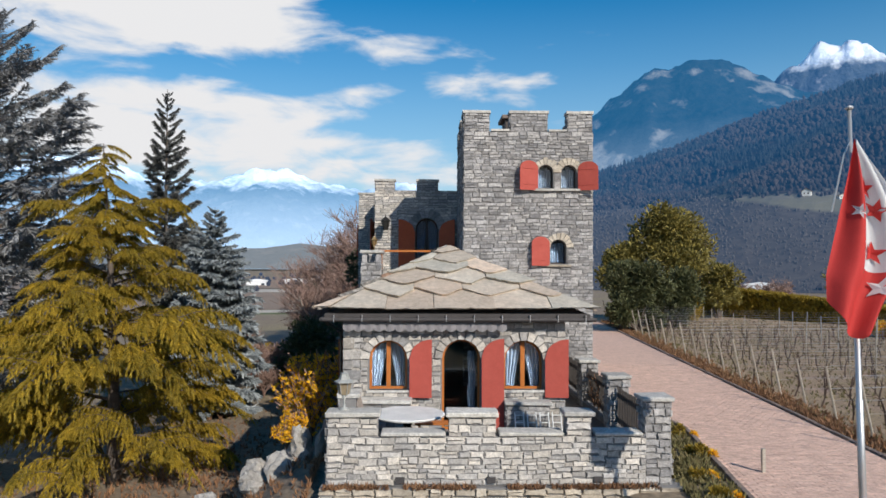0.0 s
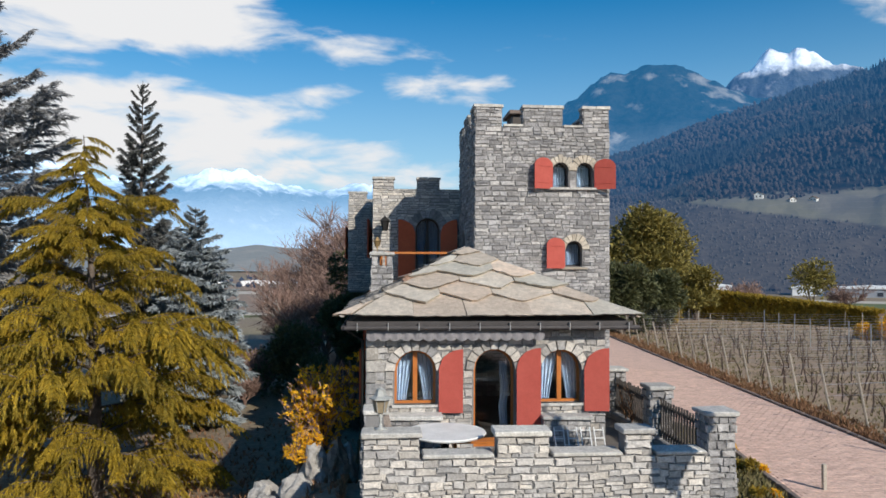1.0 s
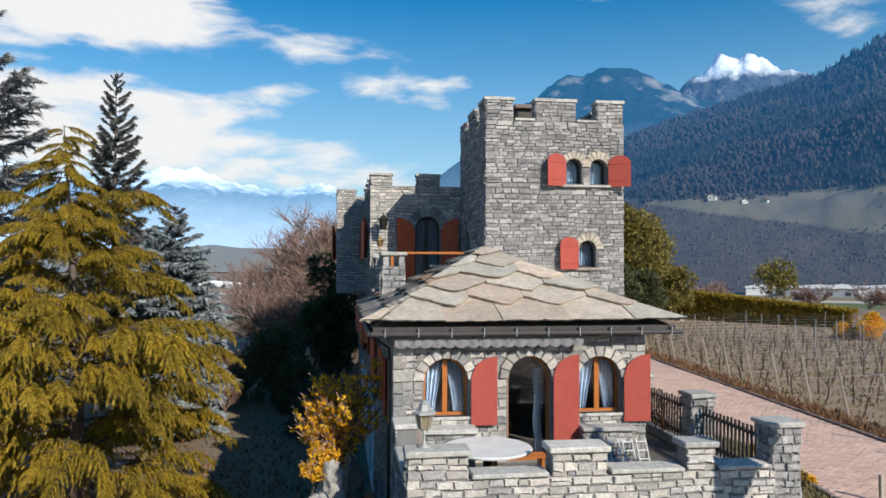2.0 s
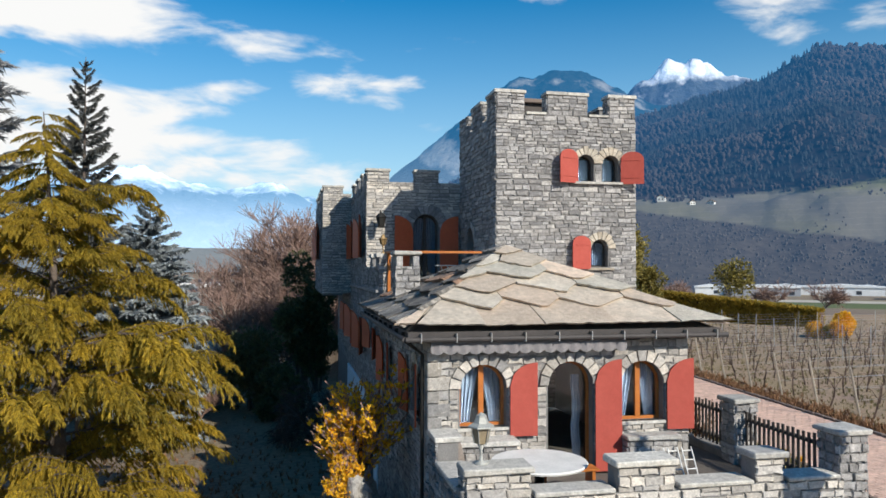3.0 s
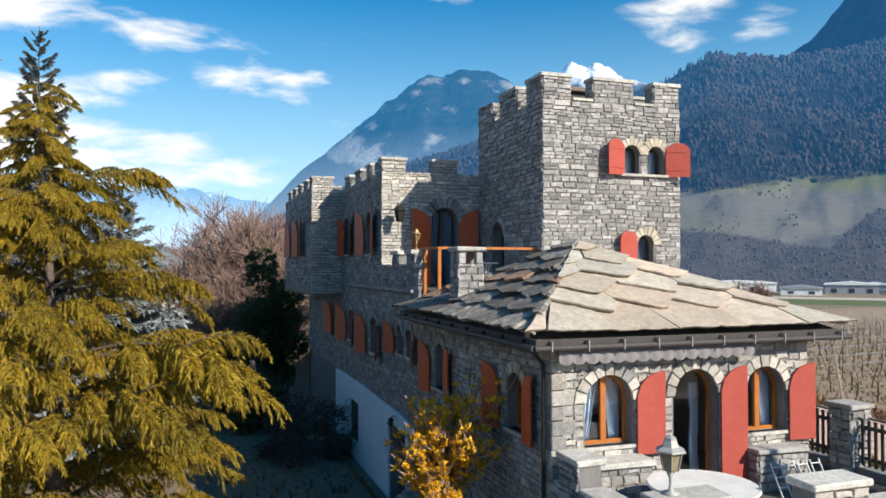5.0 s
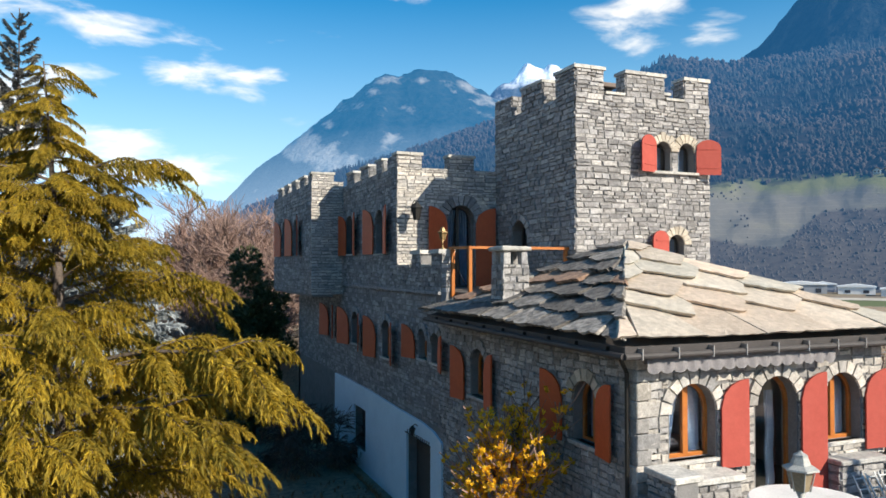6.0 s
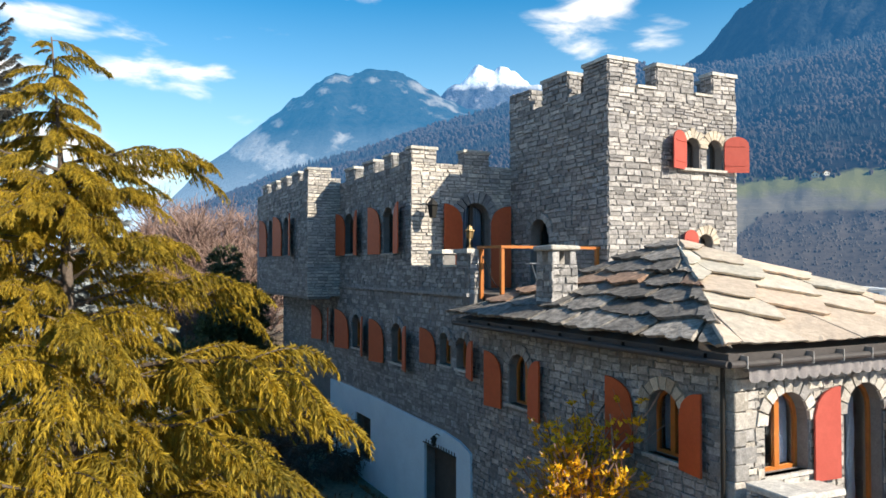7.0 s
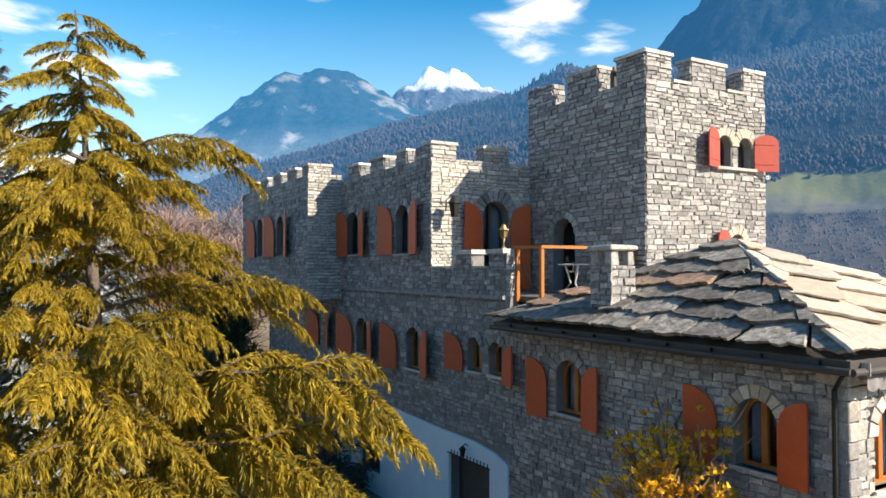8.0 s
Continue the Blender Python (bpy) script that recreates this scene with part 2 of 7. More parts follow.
def thing(name, label, category, at=(0, 0, 0), group="", kind=""):
    ob = new(name)
    ob.location = at
    ob.empty_display_size = 0.2
    return tagged(ob, label, category, group, kind)


def part(name, bm, mat, parent=None, label="", smooth=False):
    """Link a bmesh, given in world coordinates, as one mesh object under a thing or part."""
    me = bpy.data.meshes.new(name)
    bm.normal_update()
    bm.to_mesh(me)
    bm.free()
    me.materials.append(mat)
    if smooth:
        me.shade_smooth()
    return hang(new(name, me), parent, label)


def hang(ob, parent, label=""):
    if parent is not None:
        ob.parent = parent
        if parent.type == "EMPTY":
            ob.matrix_parent_inverse = Matrix.Translation(-Vector(parent.location))
    if label:
        tagged(ob, label)
    return ob


def from_lists(name, verts, faces, mat, parent=None, label="", kind=""):
    me = bpy.data.meshes.new(name)
    me.from_pydata(verts, [], faces)
    me.update()
    me.materials.append(mat)
    ob = hang(new(name, me), parent, label)
    return tagged(ob, kind=kind)


def structure(name, bm, mat, label, category, smooth=False):
    return tagged(part(name, bm, mat, None, "", smooth), label, category, "", "structure")


def box(bm, x0, x1, y0, y1, z0, z1, bevel=0.0, jitter=0.0):
    vs = [bm.verts.new((x + random.uniform(-jitter, jitter), y + random.uniform(-jitter, jitter), z + random.uniform(-jitter, jitter)))
          for x in (x0, x1) for y in (y0, y1) for z in (z0, z1)]
    fs = [bm.faces.new([vs[i] for i in f]) for f in ((0, 1, 3, 2), (4, 6, 7, 5), (0, 4, 5, 1), (2, 3, 7, 6), (0, 2, 6, 4), (1, 5, 7, 3))]
    if bevel:
        bmesh.ops.bevel(bm, geom=list({e for f in fs for e in f.edges}), offset=bevel, segments=1, affect="EDGES", profile=0.5)
    return vs


def tube(bm, points, radii, n=8, closed=True):
    """A round bar along points."""
    rings = []
    for i, p in enumerate(points):
        p = Vector(p)
        a, b = Vector(points[max(i - 1, 0)]), Vector(points[min(i + 1, len(points) - 1)])
        d = (b - a).normalized()
        u = d.cross(Vector((0, 0, 1)) if abs(d.z) < 0.9 else Vector((1, 0, 0))).normalized()
        v = d.cross(u)
        r = radii[i] if hasattr(radii, "__len__") else radii
        rings.append([bm.verts.new(p + r * (math.cos(k * math.tau / n) * u + math.sin(k * math.tau / n) * v)) for k in range(n)])
    for a, b in zip(rings, rings[1:]):
        for k in range(n):
            bm.faces.new((a[k], a[(k + 1) % n], b[(k + 1) % n], b[k]))
    if closed:
        bm.faces.new(rings[0][::-1])
        bm.faces.new(rings[-1])


def lathe(bm, at, profile, n=16):
    """A turned shape: profile of (radius, height)."""
    rings = [[bm.verts.new((at[0] + r * math.cos(k * math.tau / n), at[1] + r * math.sin(k * math.tau / n), at[2] + h)) for k in range(n)] for r, h in profile]
    for a, b in zip(rings, rings[1:]):
        for k in range(n):
            bm.faces.new((a[k], a[(k + 1) % n], b[(k + 1) % n], b[k]))
    bm.faces.new(rings[0][::-1])
    bm.faces.new(rings[-1])


class Face:
    """A wall's face: u along it, z up, d outward from it."""

    def __init__(self, origin, way):
        self.o = Vector((origin[0], origin[1], 0))
        self.u = Vector((way[0], way[1], 0)).normalized()
        self.n = Vector((self.u.y, -self.u.x, 0))

    def at(self, u, z, d=0.0):
        p = self.o + self.u * u + self.n * d
        return Vector((p.x, p.y, z))

    def matrix(self, u, z, d=0.0):
        m = Matrix((self.u, -self.n, (0, 0, 1))).transposed().to_4x4()
        m.translation = self.at(u, z, d)
        return m


def arch(u0, u1, z0, z1, rise=None, n=9):
    """The outline of an opening with a round head, counter-clockwise."""
    r = (u1 - u0) / 2
    rise = r if rise is None else rise
    c = (u0 + u1) / 2
    return [(u0, z0), (u1, z0)] + [(c + r * math.cos(a), z1 - rise + rise * math.sin(a)) for a in [math.pi * k / n for k in range(n + 1)]]


def slab(bm, face, outline, d0, d1, holes=()):
    """A plate of the given outline, with holes through it, between the depths d0 and d1 of a face."""
    loops = [outline, *holes]
    tri = [[Vector((p[0], p[1], 0)) for p in lp] for lp in loops]
    triangles = tessellate_polygon(tri)
    flat = [p for lp in loops for p in lp]
    front = [bm.verts.new(face.at(p[0], p[1], d1)) for p in flat]
    back = [bm.verts.new(face.at(p[0], p[1], d0)) for p in flat]
    for t in triangles:
        bm.faces.new([front[i] for i in t])
        bm.faces.new([back[i] for i in reversed(t)])
    k = 0
    for lp in loops:
        n = len(lp)
        for i in range(n):
            a, b = k + i, k + (i + 1) % n
            bm.faces.new((front[a], back[a], back[b], front[b]))
        k += n
    bmesh.ops.recalc_face_normals(bm, faces=bm.faces[:])


# ---- stones: a dozen worn shapes, shared by all the pieces ----
def stone_shape(k):
    rnd = random.Random(100 + k)
    j = lambda a: rnd.uniform(-a, a)
    vs, corners = [], [(-0.5, -0.5), (0.5, -0.5), (0.5, 0.5), (-0.5, 0.5)]
    # eight-sided: each corner is knocked off by its own amount
    ring = []
    for i, (x, z) in enumerate(corners):
        cx, cz = rnd.uniform(0.015, 0.09), rnd.uniform(0.05, 0.26)
        x, z = x + j(0.04), z + j(0.09)
        sx, sz = (1 if x > 0 else -1), (1 if z > 0 else -1)
        two = [(x - sx * cx, z), (x, z - sz * cz)]
        ring += two[::-1] if i in (1, 3) else two
    ring = ring[1:] + ring[:1]
    for inset, depth in ((0.0, 0.0), (0.0, 0.55), (0.05, 1.0)):
        for x, z in ring:
            vs.append((x * (1 - 1.1 * inset), -depth - (j(0.25) if depth == 1 else 0), z * (1 - 2.4 * inset)))
    fs = []
    for a, b in ((0, 8), (8, 16)):
        for i in range(8):
            fs.append((a + i, a + (i + 1) % 8, b + (i + 1) % 8, b + i))
    fs.append(tuple(range(16, 24)))
    return vs, fs


SHAPES = [stone_shape(k) for k in range(34)]
STONE_MESHES = {}


def stone_mesh(k, key):
    if (k, key) not in STONE_MESHES:
        me = bpy.data.meshes.new("stone")
        me.from_pydata(SHAPES[k][0], [], SHAPES[k][1])
        me.update()
        me.materials.append(M[key])
        STONE_MESHES[k, key] = me
    return STONE_MESHES[k, key]


def courses(rnd, areas, openings, low, high, short, long):
    """Rows of stones of uneven height and length, over areas, clear of the openings (u0, u1, z0, z1, margin)."""
    out = []
    for a0, a1, b0, b1 in areas:
        z = b0
        while z < b1 - 0.03:
            h = min(rnd.uniform(low, high), b1 - z)
            if b1 - z - h < low * 0.6:
                h = b1 - z
            cut = []
            for u0, u1, z0, z1, mg in openings:
                r, c, zm = (u1 - u0) / 2, (u0 + u1) / 2, z + h * 0.35
                if z + h <= z0 or z >= z1 + mg:
                    continue
                spring = z1 - r
                if zm <= spring:
                    w = r + (mg * 0.15)
                elif zm - spring < r + mg:
                    w = math.sqrt((r + mg) ** 2 - (zm - spring) ** 2)
                else:
                    continue
                cut.append((c - w, c + w))
            spans, u = [], a0
            for c0, c1 in sorted(cut):
                if c0 > u:
                    spans.append((u, min(c0, a1)))
                u = max(u, c1)
            if u < a1:
                spans.append((u, a1))
            for s0, s1 in spans:
                u = s0
                while u < s1 - 0.02:
                    w = rnd.uniform(short, long) * (0.75 if h < 0.1 else 1.0)
                    if s1 - u - w < short * 0.6:
                        w = s1 - u
                    if rnd.random() < 0.12 and h > 0.13:
                        out.append((u, u + w, z, z + h * 0.5))
                        out.append((u, u + w, z + h * 0.5, z + h))
                    else:
                        out.append((u, u + w, z, z + h))
                    u += w
            z += h
    return out


LATE = []


def lay(face, wall, key, areas, openings=(), low=0.085, high=0.17, short=0.16, long=0.5, proud=0.024, near=None, seed=1, joint=0.003):
    """Face a wall with stones; those within `near` (u0, u1, z0, z1) become pieces, the rest one joined part."""
    LATE.append((face, wall, key, areas, openings, low, high, short, long, proud, near, seed, joint))


def lay_now(face, wall, key, areas, openings, low, high, short, long, proud, near, seed, joint):
    rnd = random.Random(seed)
    verts, faces, count = [], [], 0
    for u0, u1, z0, z1 in courses(rnd, areas, openings, low, high, short, long):
        k = rnd.randrange(len(SHAPES))
        w, h, d = u1 - u0 - joint, z1 - z0 - joint, proud * rnd.uniform(0.45, 1.5)
        if w < 0.02 or h < 0.02:
            continue
        uc, zc = (u0 + u1) / 2, (z0 + z1) / 2
        # courses waver along the wall
        fade = min(1.0, (zc - areas[0][2]) / 0.3, abs(areas[0][3] - zc) / 0.3 + 0.15)
        zc += 0.075 * max(0.0, fade) * noise.noise((uc * 0.9 + seed * 7.7, zc * 0.8, 0.3))
        m = face.matrix(uc, zc) @ Matrix.Rotation(rnd.uniform(-0.03, 0.03), 4, "Y") @ Matrix.Diagonal((w * 1.02, d, h * rnd.uniform(0.96, 1.06), 1))
        if near and count < 300 and near[0] <= u0 and u1 <= near[1] and near[2] <= z0 and z1 <= near[3]:
            ob = new("stone", stone_mesh(k, key))
            ob.parent = wall
            ob.matrix_basis = m
            count += 1
        else:
            n = len(verts)
            verts += [tuple(m @ Vector(v)) for v in SHAPES[k][0]]
            faces += [tuple(n + i for i in f) for f in SHAPES[k][1]]
    if verts:
        from_lists("stonework", verts, faces, M[key], wall, kind="stuff")


def voussoirs(face, wall, key, u0, u1, z1, depth=0.2, proud=0.05, n=9, seed=1, rise=None):
    """The wedge stones of a round head."""
    rnd = random.Random(seed)
    r, c = (u1 - u0) / 2, (u0 + u1) / 2
    spring = z1 - r
    for k in range(n):
        a0, a1 = math.pi * k / n + 0.025, math.pi * (k + 1) / n - 0.025
        o = r + depth * rnd.uniform(0.85, 1.15)
        ring = [(c + q * math.cos(a), spring + q * math.sin(a)) for q, a in ((r, a0), (o, a0), (o, a1), (r, a1))]
        bm = bmesh.new()
        slab(bm, face, ring, -0.01, proud * rnd.uniform(0.8, 1.2))
        part("arch_stone", bm, M[key], wall)


# ---- windows and shutters ----
def shutter(parent, face, u0, u1, z0, z1, hinge, swing=6, key="red", label="", rounded=False):
    """A ledged shutter, open by `swing` degrees from the wall, whose rounded shoulder is on the hinge side ('l' or 'r')."""
    w, t = u1 - u0, 0.035
    org = face.at(u0 if hinge == "l" else u1, 0, 0.06)
    a = math.atan2(face.u.y, face.u.x) + (0 if hinge == "l" else math.pi)
    # it turns about its hinge, away from the wall
    out = radians(swing)
    way = Vector((math.cos(a), math.sin(a), 0)) * math.cos(out) + face.n * math.sin(out)
    f = Face((org.x, org.y), way)
    if hinge == "r":
        f.n = -f.n
    prof = [(0.0, z0), (w, z0), (w, z1)]
    m = 8
    for k in range(m + 1):
        x = w * (1 - k / m)
        prof.append((x, z1 - w * (1 - math.sqrt(max(0.0, 1 - (1 - x / w) ** 2))) * 0.8))
    prof = prof[:2] + prof[3:]
    if rounded:
        prof = arch(0.0, w, z0, z1, w * 0.36)
    bm = bmesh.new()
    slab(bm, f, prof, 0.0, t)
    sh = part("shutter", bm, M[key], parent, label)
    for zz in (z0 + 0.18 * (z1 - z0), z0 + 0.72 * (z1 - z0)) if rounded else ():
        bm = bmesh.new()
        slab(bm, f, [(0.02, zz), (w * 0.82, zz), (w * 0.82, zz + 0.035), (0.02, zz + 0.035)], t - 0.002, t + 0.012)
        part("strap", bm, M[key], sh)
    return sh


def window(parent, face, u0, u1, z0, z1, deep=0.18, key="orange", curtain=True, door=False, pane="glass", mullion=True, bar=0.055, full=False):
    """Frame, mullion, glass and curtain behind a round-headed opening."""
    win = thing("door" if door else "window", "", "", face.at((u0 + u1) / 2, z0, -deep))
    hang(win, parent)
    win.matrix_parent_inverse = Matrix.Translation(-Vector(parent.location))
    outer, inner = arch(u0, u1, z0, z1), arch(u0 + bar, u1 - bar, z0 + bar, z1 - bar)
    bm = bmesh.new()
    slab(bm, face, outer, -deep - 0.06, -deep, [inner])
    part("frame", bm, M[key], win)
    c = (u0 + u1) / 2
    if mullion:
        bm = bmesh.new()
        slab(bm, face, [(c - bar * 0.9, z0 + bar), (c + bar * 0.9, z0 + bar), (c + bar * 0.9, z1 - bar), (c - bar * 0.9, z1 - bar)], -deep - 0.05, -deep + 0.012)
        part("mullion", bm, M[key], win)
    bm = bmesh.new()
    slab(bm, face, inner, -deep - 0.04, -deep - 0.034)
    g = part("pane", bm, M[pane], win)
    if pane == "glass":
        g.visible_shadow = False
    if curtain:
        for sgn in (-1, 1):
            vs, fs, n = [], [], 12
            for i in range(n + 1):
                for jz in range(7):
                    s, q = i / n, jz / 6
                    edge = (u1 - u0) / 2 - bar
                    width = edge * (0.97 if full else 0.52 + 0.46 * (q ** 1.2))
                    uu = c + sgn * (edge - width * s)
                    zz = z0 + 0.05 + (z1 - z0 - 0.16) * q
                    p = face.at(uu, zz, -deep - 0.14 - 0.025 * math.sin(i * 2.1))
                    vs.append(tuple(p))
            for i in range(n):
                for jz in range(6):
                    a = i * 7 + jz
                    fs.append((a, a + 7, a + 8, a + 1))
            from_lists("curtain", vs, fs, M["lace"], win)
    return win


def sill(parent, face, u0, u1, z, out=0.1, thick=0.06, key="cap"):
    bm = bmesh.new()
    slab(bm, face, [(u0, z - thick), (u1, z - thick + 0.008), (u1 + 0.01, z), (u0 - 0.01, z)], -0.12, out)
    return part("sill", bm, M[key], parent)


def crenellated(u0, u1, zb, crest, top, merlons):
    """The outline of a wall from u0 to u1 with merlons (a, b) above its crest."""
    pts = [(u0, zb), (u1, zb)]
    ms = sorted(merlons, reverse=True)
    if not ms or ms[0][1] < u1 - 0.001:
        pts.append((u1, crest))
    for a, b in ms:
        if b < u1 - 0.001:
            pts.append((b, crest))
        pts += [(b, top), (a, top)]
        if a > u0 + 0.001:
            pts.append((a, crest))
    if not ms or ms[-1][0] > u0 + 0.001:
        pts.append((u0, crest))
    return pts


def merlon_caps(parent, face, merlons, top, thick=0.35, over=0.04, h=0.07, key="cap"):
    for a, b in merlons:
        n = 2 if b - a > 0.7 else 1
        for k in range(n):
            u0, u1 = a - over + (b - a + 2 * over) * k / n, a - over + (b - a + 2 * over) * (k + 1) / n - 0.008
            bm = bmesh.new()
            slab(bm, face, [(u0, top + 0.002), (u1, top + 0.002), (u1 - 0.01, top + h + random.uniform(-0.01, 0.01)), (u0 + 0.01, top + h)], -thick - over, over + random.uniform(0, 0.015))
            part("merlon_cap", bm, M[key], parent)
# ---- the land ----
def smooth(a, b, x):
    t = min(1.0, max(0.0, (x - a) / (b - a)))
    return t * t * (3 - 2 * t)


def ground_z(x, y):
    r = math.hypot(x, y - 20)
    z = -0.5
    west = max(smooth(0.6, -1.2, x) * smooth(16.0, 24.0, y), smooth(-2.2, -6.0, x) * smooth(3.0, 10.0, y))
    z -= 2.25 * west
    z -= 0.7 * smooth(4.4, 3.0, x) * smooth(17.0, 12.0, y) * smooth(-6, 0, x)
    z -= 9.0 * smooth(75, 190, r)
    z -= 0.9 * smooth(-4, -18, x) * smooth(40, 10, abs(y - 20))
    if r > 200:
        z += 8.0 * (r - 200) / 4600
    return z


def land():
    verts, faces = [], []
    radii = [0.0]
    while radii[-1] < 4850:
        radii.append(radii[-1] + max(0.9, radii[-1] * 0.06))
    n = 128
    for r in radii:
        for k in range(n):
            a = k * math.tau / n
            x, y = r * math.sin(a), 20 + r * math.cos(a)
            verts.append((x, y, ground_z(x, y) + 0.12 * noise.noise((x * 0.35, y * 0.35, 0)) * smooth(-1.9, -3.5, x)))
    for i in range(len(radii) - 1):
        for k in range(n):
            a, b = i * n + k, i * n + (k + 1) % n
            faces.append((a, b, b + n, a + n))
    g = from_lists("ground", verts, faces, M["ground"])
    tagged(g, "brown winter ground of soil and dry grass", "ground", "", "structure")
    g.data.shade_smooth()


M["ground"] = material("valley_ground", (0.20, 0.15, 0.115), 0.95, second=(0.23, 0.185, 0.11), scale=0.05, fine=6, bump=0.6, bump_dist=0.05, grain=0.45, patch=0.75)
land()


def ridge(name, label, mat, profile, r_near, r_far, seed, rough, steps=28, per=0.25, foot=-9.0, bulge=1.0, fine=1.0):
    """A mountainside seen from the house: crest height in degrees by heading in degrees, rising from r_near to r_far."""
    h0, h1 = profile[0][0], profile[-1][0]
    n = int((h1 - h0) / per) + 1
    verts, faces = [], []
    hs, es = [p[0] for p in profile], [p[1] for p in profile]
    for i in range(n):
        hd = h0 + (h1 - h0) * i / (n - 1)
        el = float(np.interp(hd, hs, es))
        a = radians(hd)
        crest = math.tan(radians(el)) * r_far
        for k in range(steps + 4):
            s = min(k / steps, 1.0)
            back = max(0, k - steps) / 4
            r = r_near + (r_far - r_near) * (s + 0.35 * back)
            x, y = r * math.sin(a), r * math.cos(a)
            p = Vector((x, y, seed * 531.7)) / (r_far * 0.16)
            f = noise.fractal(p, 1.0, 2.1, 6)
            rid = 1 - abs(noise.fractal(p * 1.7 + Vector((7, 3, 1)), 0.9, 2.2, 5))
            z = foot + (crest - foot + 3.9) * (s ** bulge) * (1 - 0.8 * back)
            z += rough * crest * (0.55 * f + 0.45 * (rid - 0.7)) * math.sin(math.pi * min(s, 1) * 0.93) ** 0.8
            z += fine * crest * 0.02 * noise.fractal(p * 9, 1.0, 2.0, 3) * smooth(0.0, 0.15, s)
            verts.append((x, y, z))
    m = steps + 4
    for i in range(n - 1):
        for k in range(m - 1):
            a = i * m + k
            faces.append((a, a + m, a + m + 1, a + 1))
    ob = from_lists(name, verts, faces, mat)
    ob.data.shade_smooth()
    return tagged(ob, label, "mountain", "", "structure")


def mountain_material(name, low, high, rock, snow_from=None, snow_to=None, scale=0.01, haze=(0.05, 0.16, 0.42, 0.2), fine=0.15, cliffs=(), mist=None):
    """Woods and rock by slope and patches, snow above a level, and the distance's blue haze painted in as a glow."""
    m = bpy.data.materials.new(name)
    m.use_nodes = True
    nt = m.node_tree
    nd, ln = nt.nodes.new, nt.links.new
    p = nt.nodes["Principled BSDF"]
    p.inputs["Roughness"].default_value = 0.95
    p.inputs["Specular IOR Level"].default_value = 0.05
    geo = nd("ShaderNodeNewGeometry")
    big, small = nd("ShaderNodeTexNoise"), nd("ShaderNodeTexNoise")
    for t, s, dt in ((big, scale, 8), (small, fine, 5)):
        t.inputs["Scale"].default_value, t.inputs["Detail"].default_value, t.inputs["Roughness"].default_value = s, dt, 0.62
        ln(geo.outputs["Position"], t.inputs["Vector"])
    def mixed(a, b, f):
        x = nd("ShaderNodeMix")
        x.data_type = "RGBA"
        for sock, v in (("A", a), ("B", b)):
            if isinstance(v, tuple):
                x.inputs[sock].default_value = (*v, 1)
            else:
                ln(v, x.inputs[sock])
        ln(f, x.inputs["Factor"])
        return x.outputs["Result"]
    def ranged(v, a, b):
        x = nd("ShaderNodeMapRange")
        x.inputs["From Min"].default_value, x.inputs["From Max"].default_value = a, b
        ln(v, x.inputs[0])
        return x.outputs[0]
    col = mixed(low, high, ranged(small.outputs["Fac"], 0.38, 0.66))
    sep = nd("ShaderNodeSeparateXYZ")
    ln(geo.outputs["Position"], sep.inputs[0])

    def calc(op, a, b=None):
        n = nd("ShaderNodeMath")
        n.operation = op
        for k, v in enumerate((a, b)):
            if isinstance(v, (int, float)):
                n.inputs[k].default_value = v
            elif v is not None:
                ln(v, n.inputs[k])
        return n.outputs[0]

    bare = big.outputs["Fac"]
    if cliffs:
        # bare cliffs, and paler patches along the crest: heading, height, half width, half height in degrees as seen
        # from the house
        x, y = sep.outputs["X"], sep.outputs["Y"]
        flat = calc("SQRT", calc("ADD", calc("MULTIPLY", x, x), calc("MULTIPLY", y, y)))
        heading = calc("MULTIPLY", calc("ARCTAN2", x, y), 57.29578)
        height = calc("MULTIPLY", calc("ARCTAN2", calc("SUBTRACT", sep.outputs["Z"], 3.9), flat), 57.29578)
        most = None
        for h, e, sh, se, amp in cliffs:
            dx, dy = calc("DIVIDE", calc("SUBTRACT", heading, h), sh), calc("DIVIDE", calc("SUBTRACT", height, e), se)
            f = calc("MULTIPLY", calc("MAXIMUM", calc("SUBTRACT", 1.0, calc("ADD", calc("MULTIPLY", dx, dx), calc("MULTIPLY", dy, dy))), 0.0), amp)
            most = f if most is None else calc("MAXIMUM", most, f)
        bare = calc("ADD", calc("SUBTRACT", bare, 0.06), most)
    col = mixed(col, rock, ranged(bare, 0.54, 0.70))
    if snow_from:
        lv = nd("ShaderNodeMath")
        lv.operation = "MULTIPLY_ADD"
        lv.inputs[1].default_value = (snow_to - snow_from) * 2.2
        ln(big.outputs["Fac"], lv.inputs[0])
        ln(sep.outputs["Z"], lv.inputs[2])
        off = (snow_to - snow_from) * 1.1
        col = mixed(col, (0.80, 0.84, 0.90), ranged(lv.outputs[0], snow_from + off, snow_to + off))
    ln(col, p.inputs["Base Color"])
    bp = nd("ShaderNodeBump")
    bp.inputs["Strength"].default_value, bp.inputs["Distance"].default_value = 0.8, 0.6 / fine
    ln(small.outputs["Fac"], bp.inputs["Height"])
    ln(bp.outputs[0], p.inputs["Normal"])
    # haze painted as an even blue emission over the whole slope
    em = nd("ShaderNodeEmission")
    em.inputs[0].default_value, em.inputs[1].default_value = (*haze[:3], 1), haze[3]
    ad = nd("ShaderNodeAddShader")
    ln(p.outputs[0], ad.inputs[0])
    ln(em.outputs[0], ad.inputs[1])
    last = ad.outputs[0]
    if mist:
        # pale valley mist painted as a glow, thinner with height: strength, level where it ends
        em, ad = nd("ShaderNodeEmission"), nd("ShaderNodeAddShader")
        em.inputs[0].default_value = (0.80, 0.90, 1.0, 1)
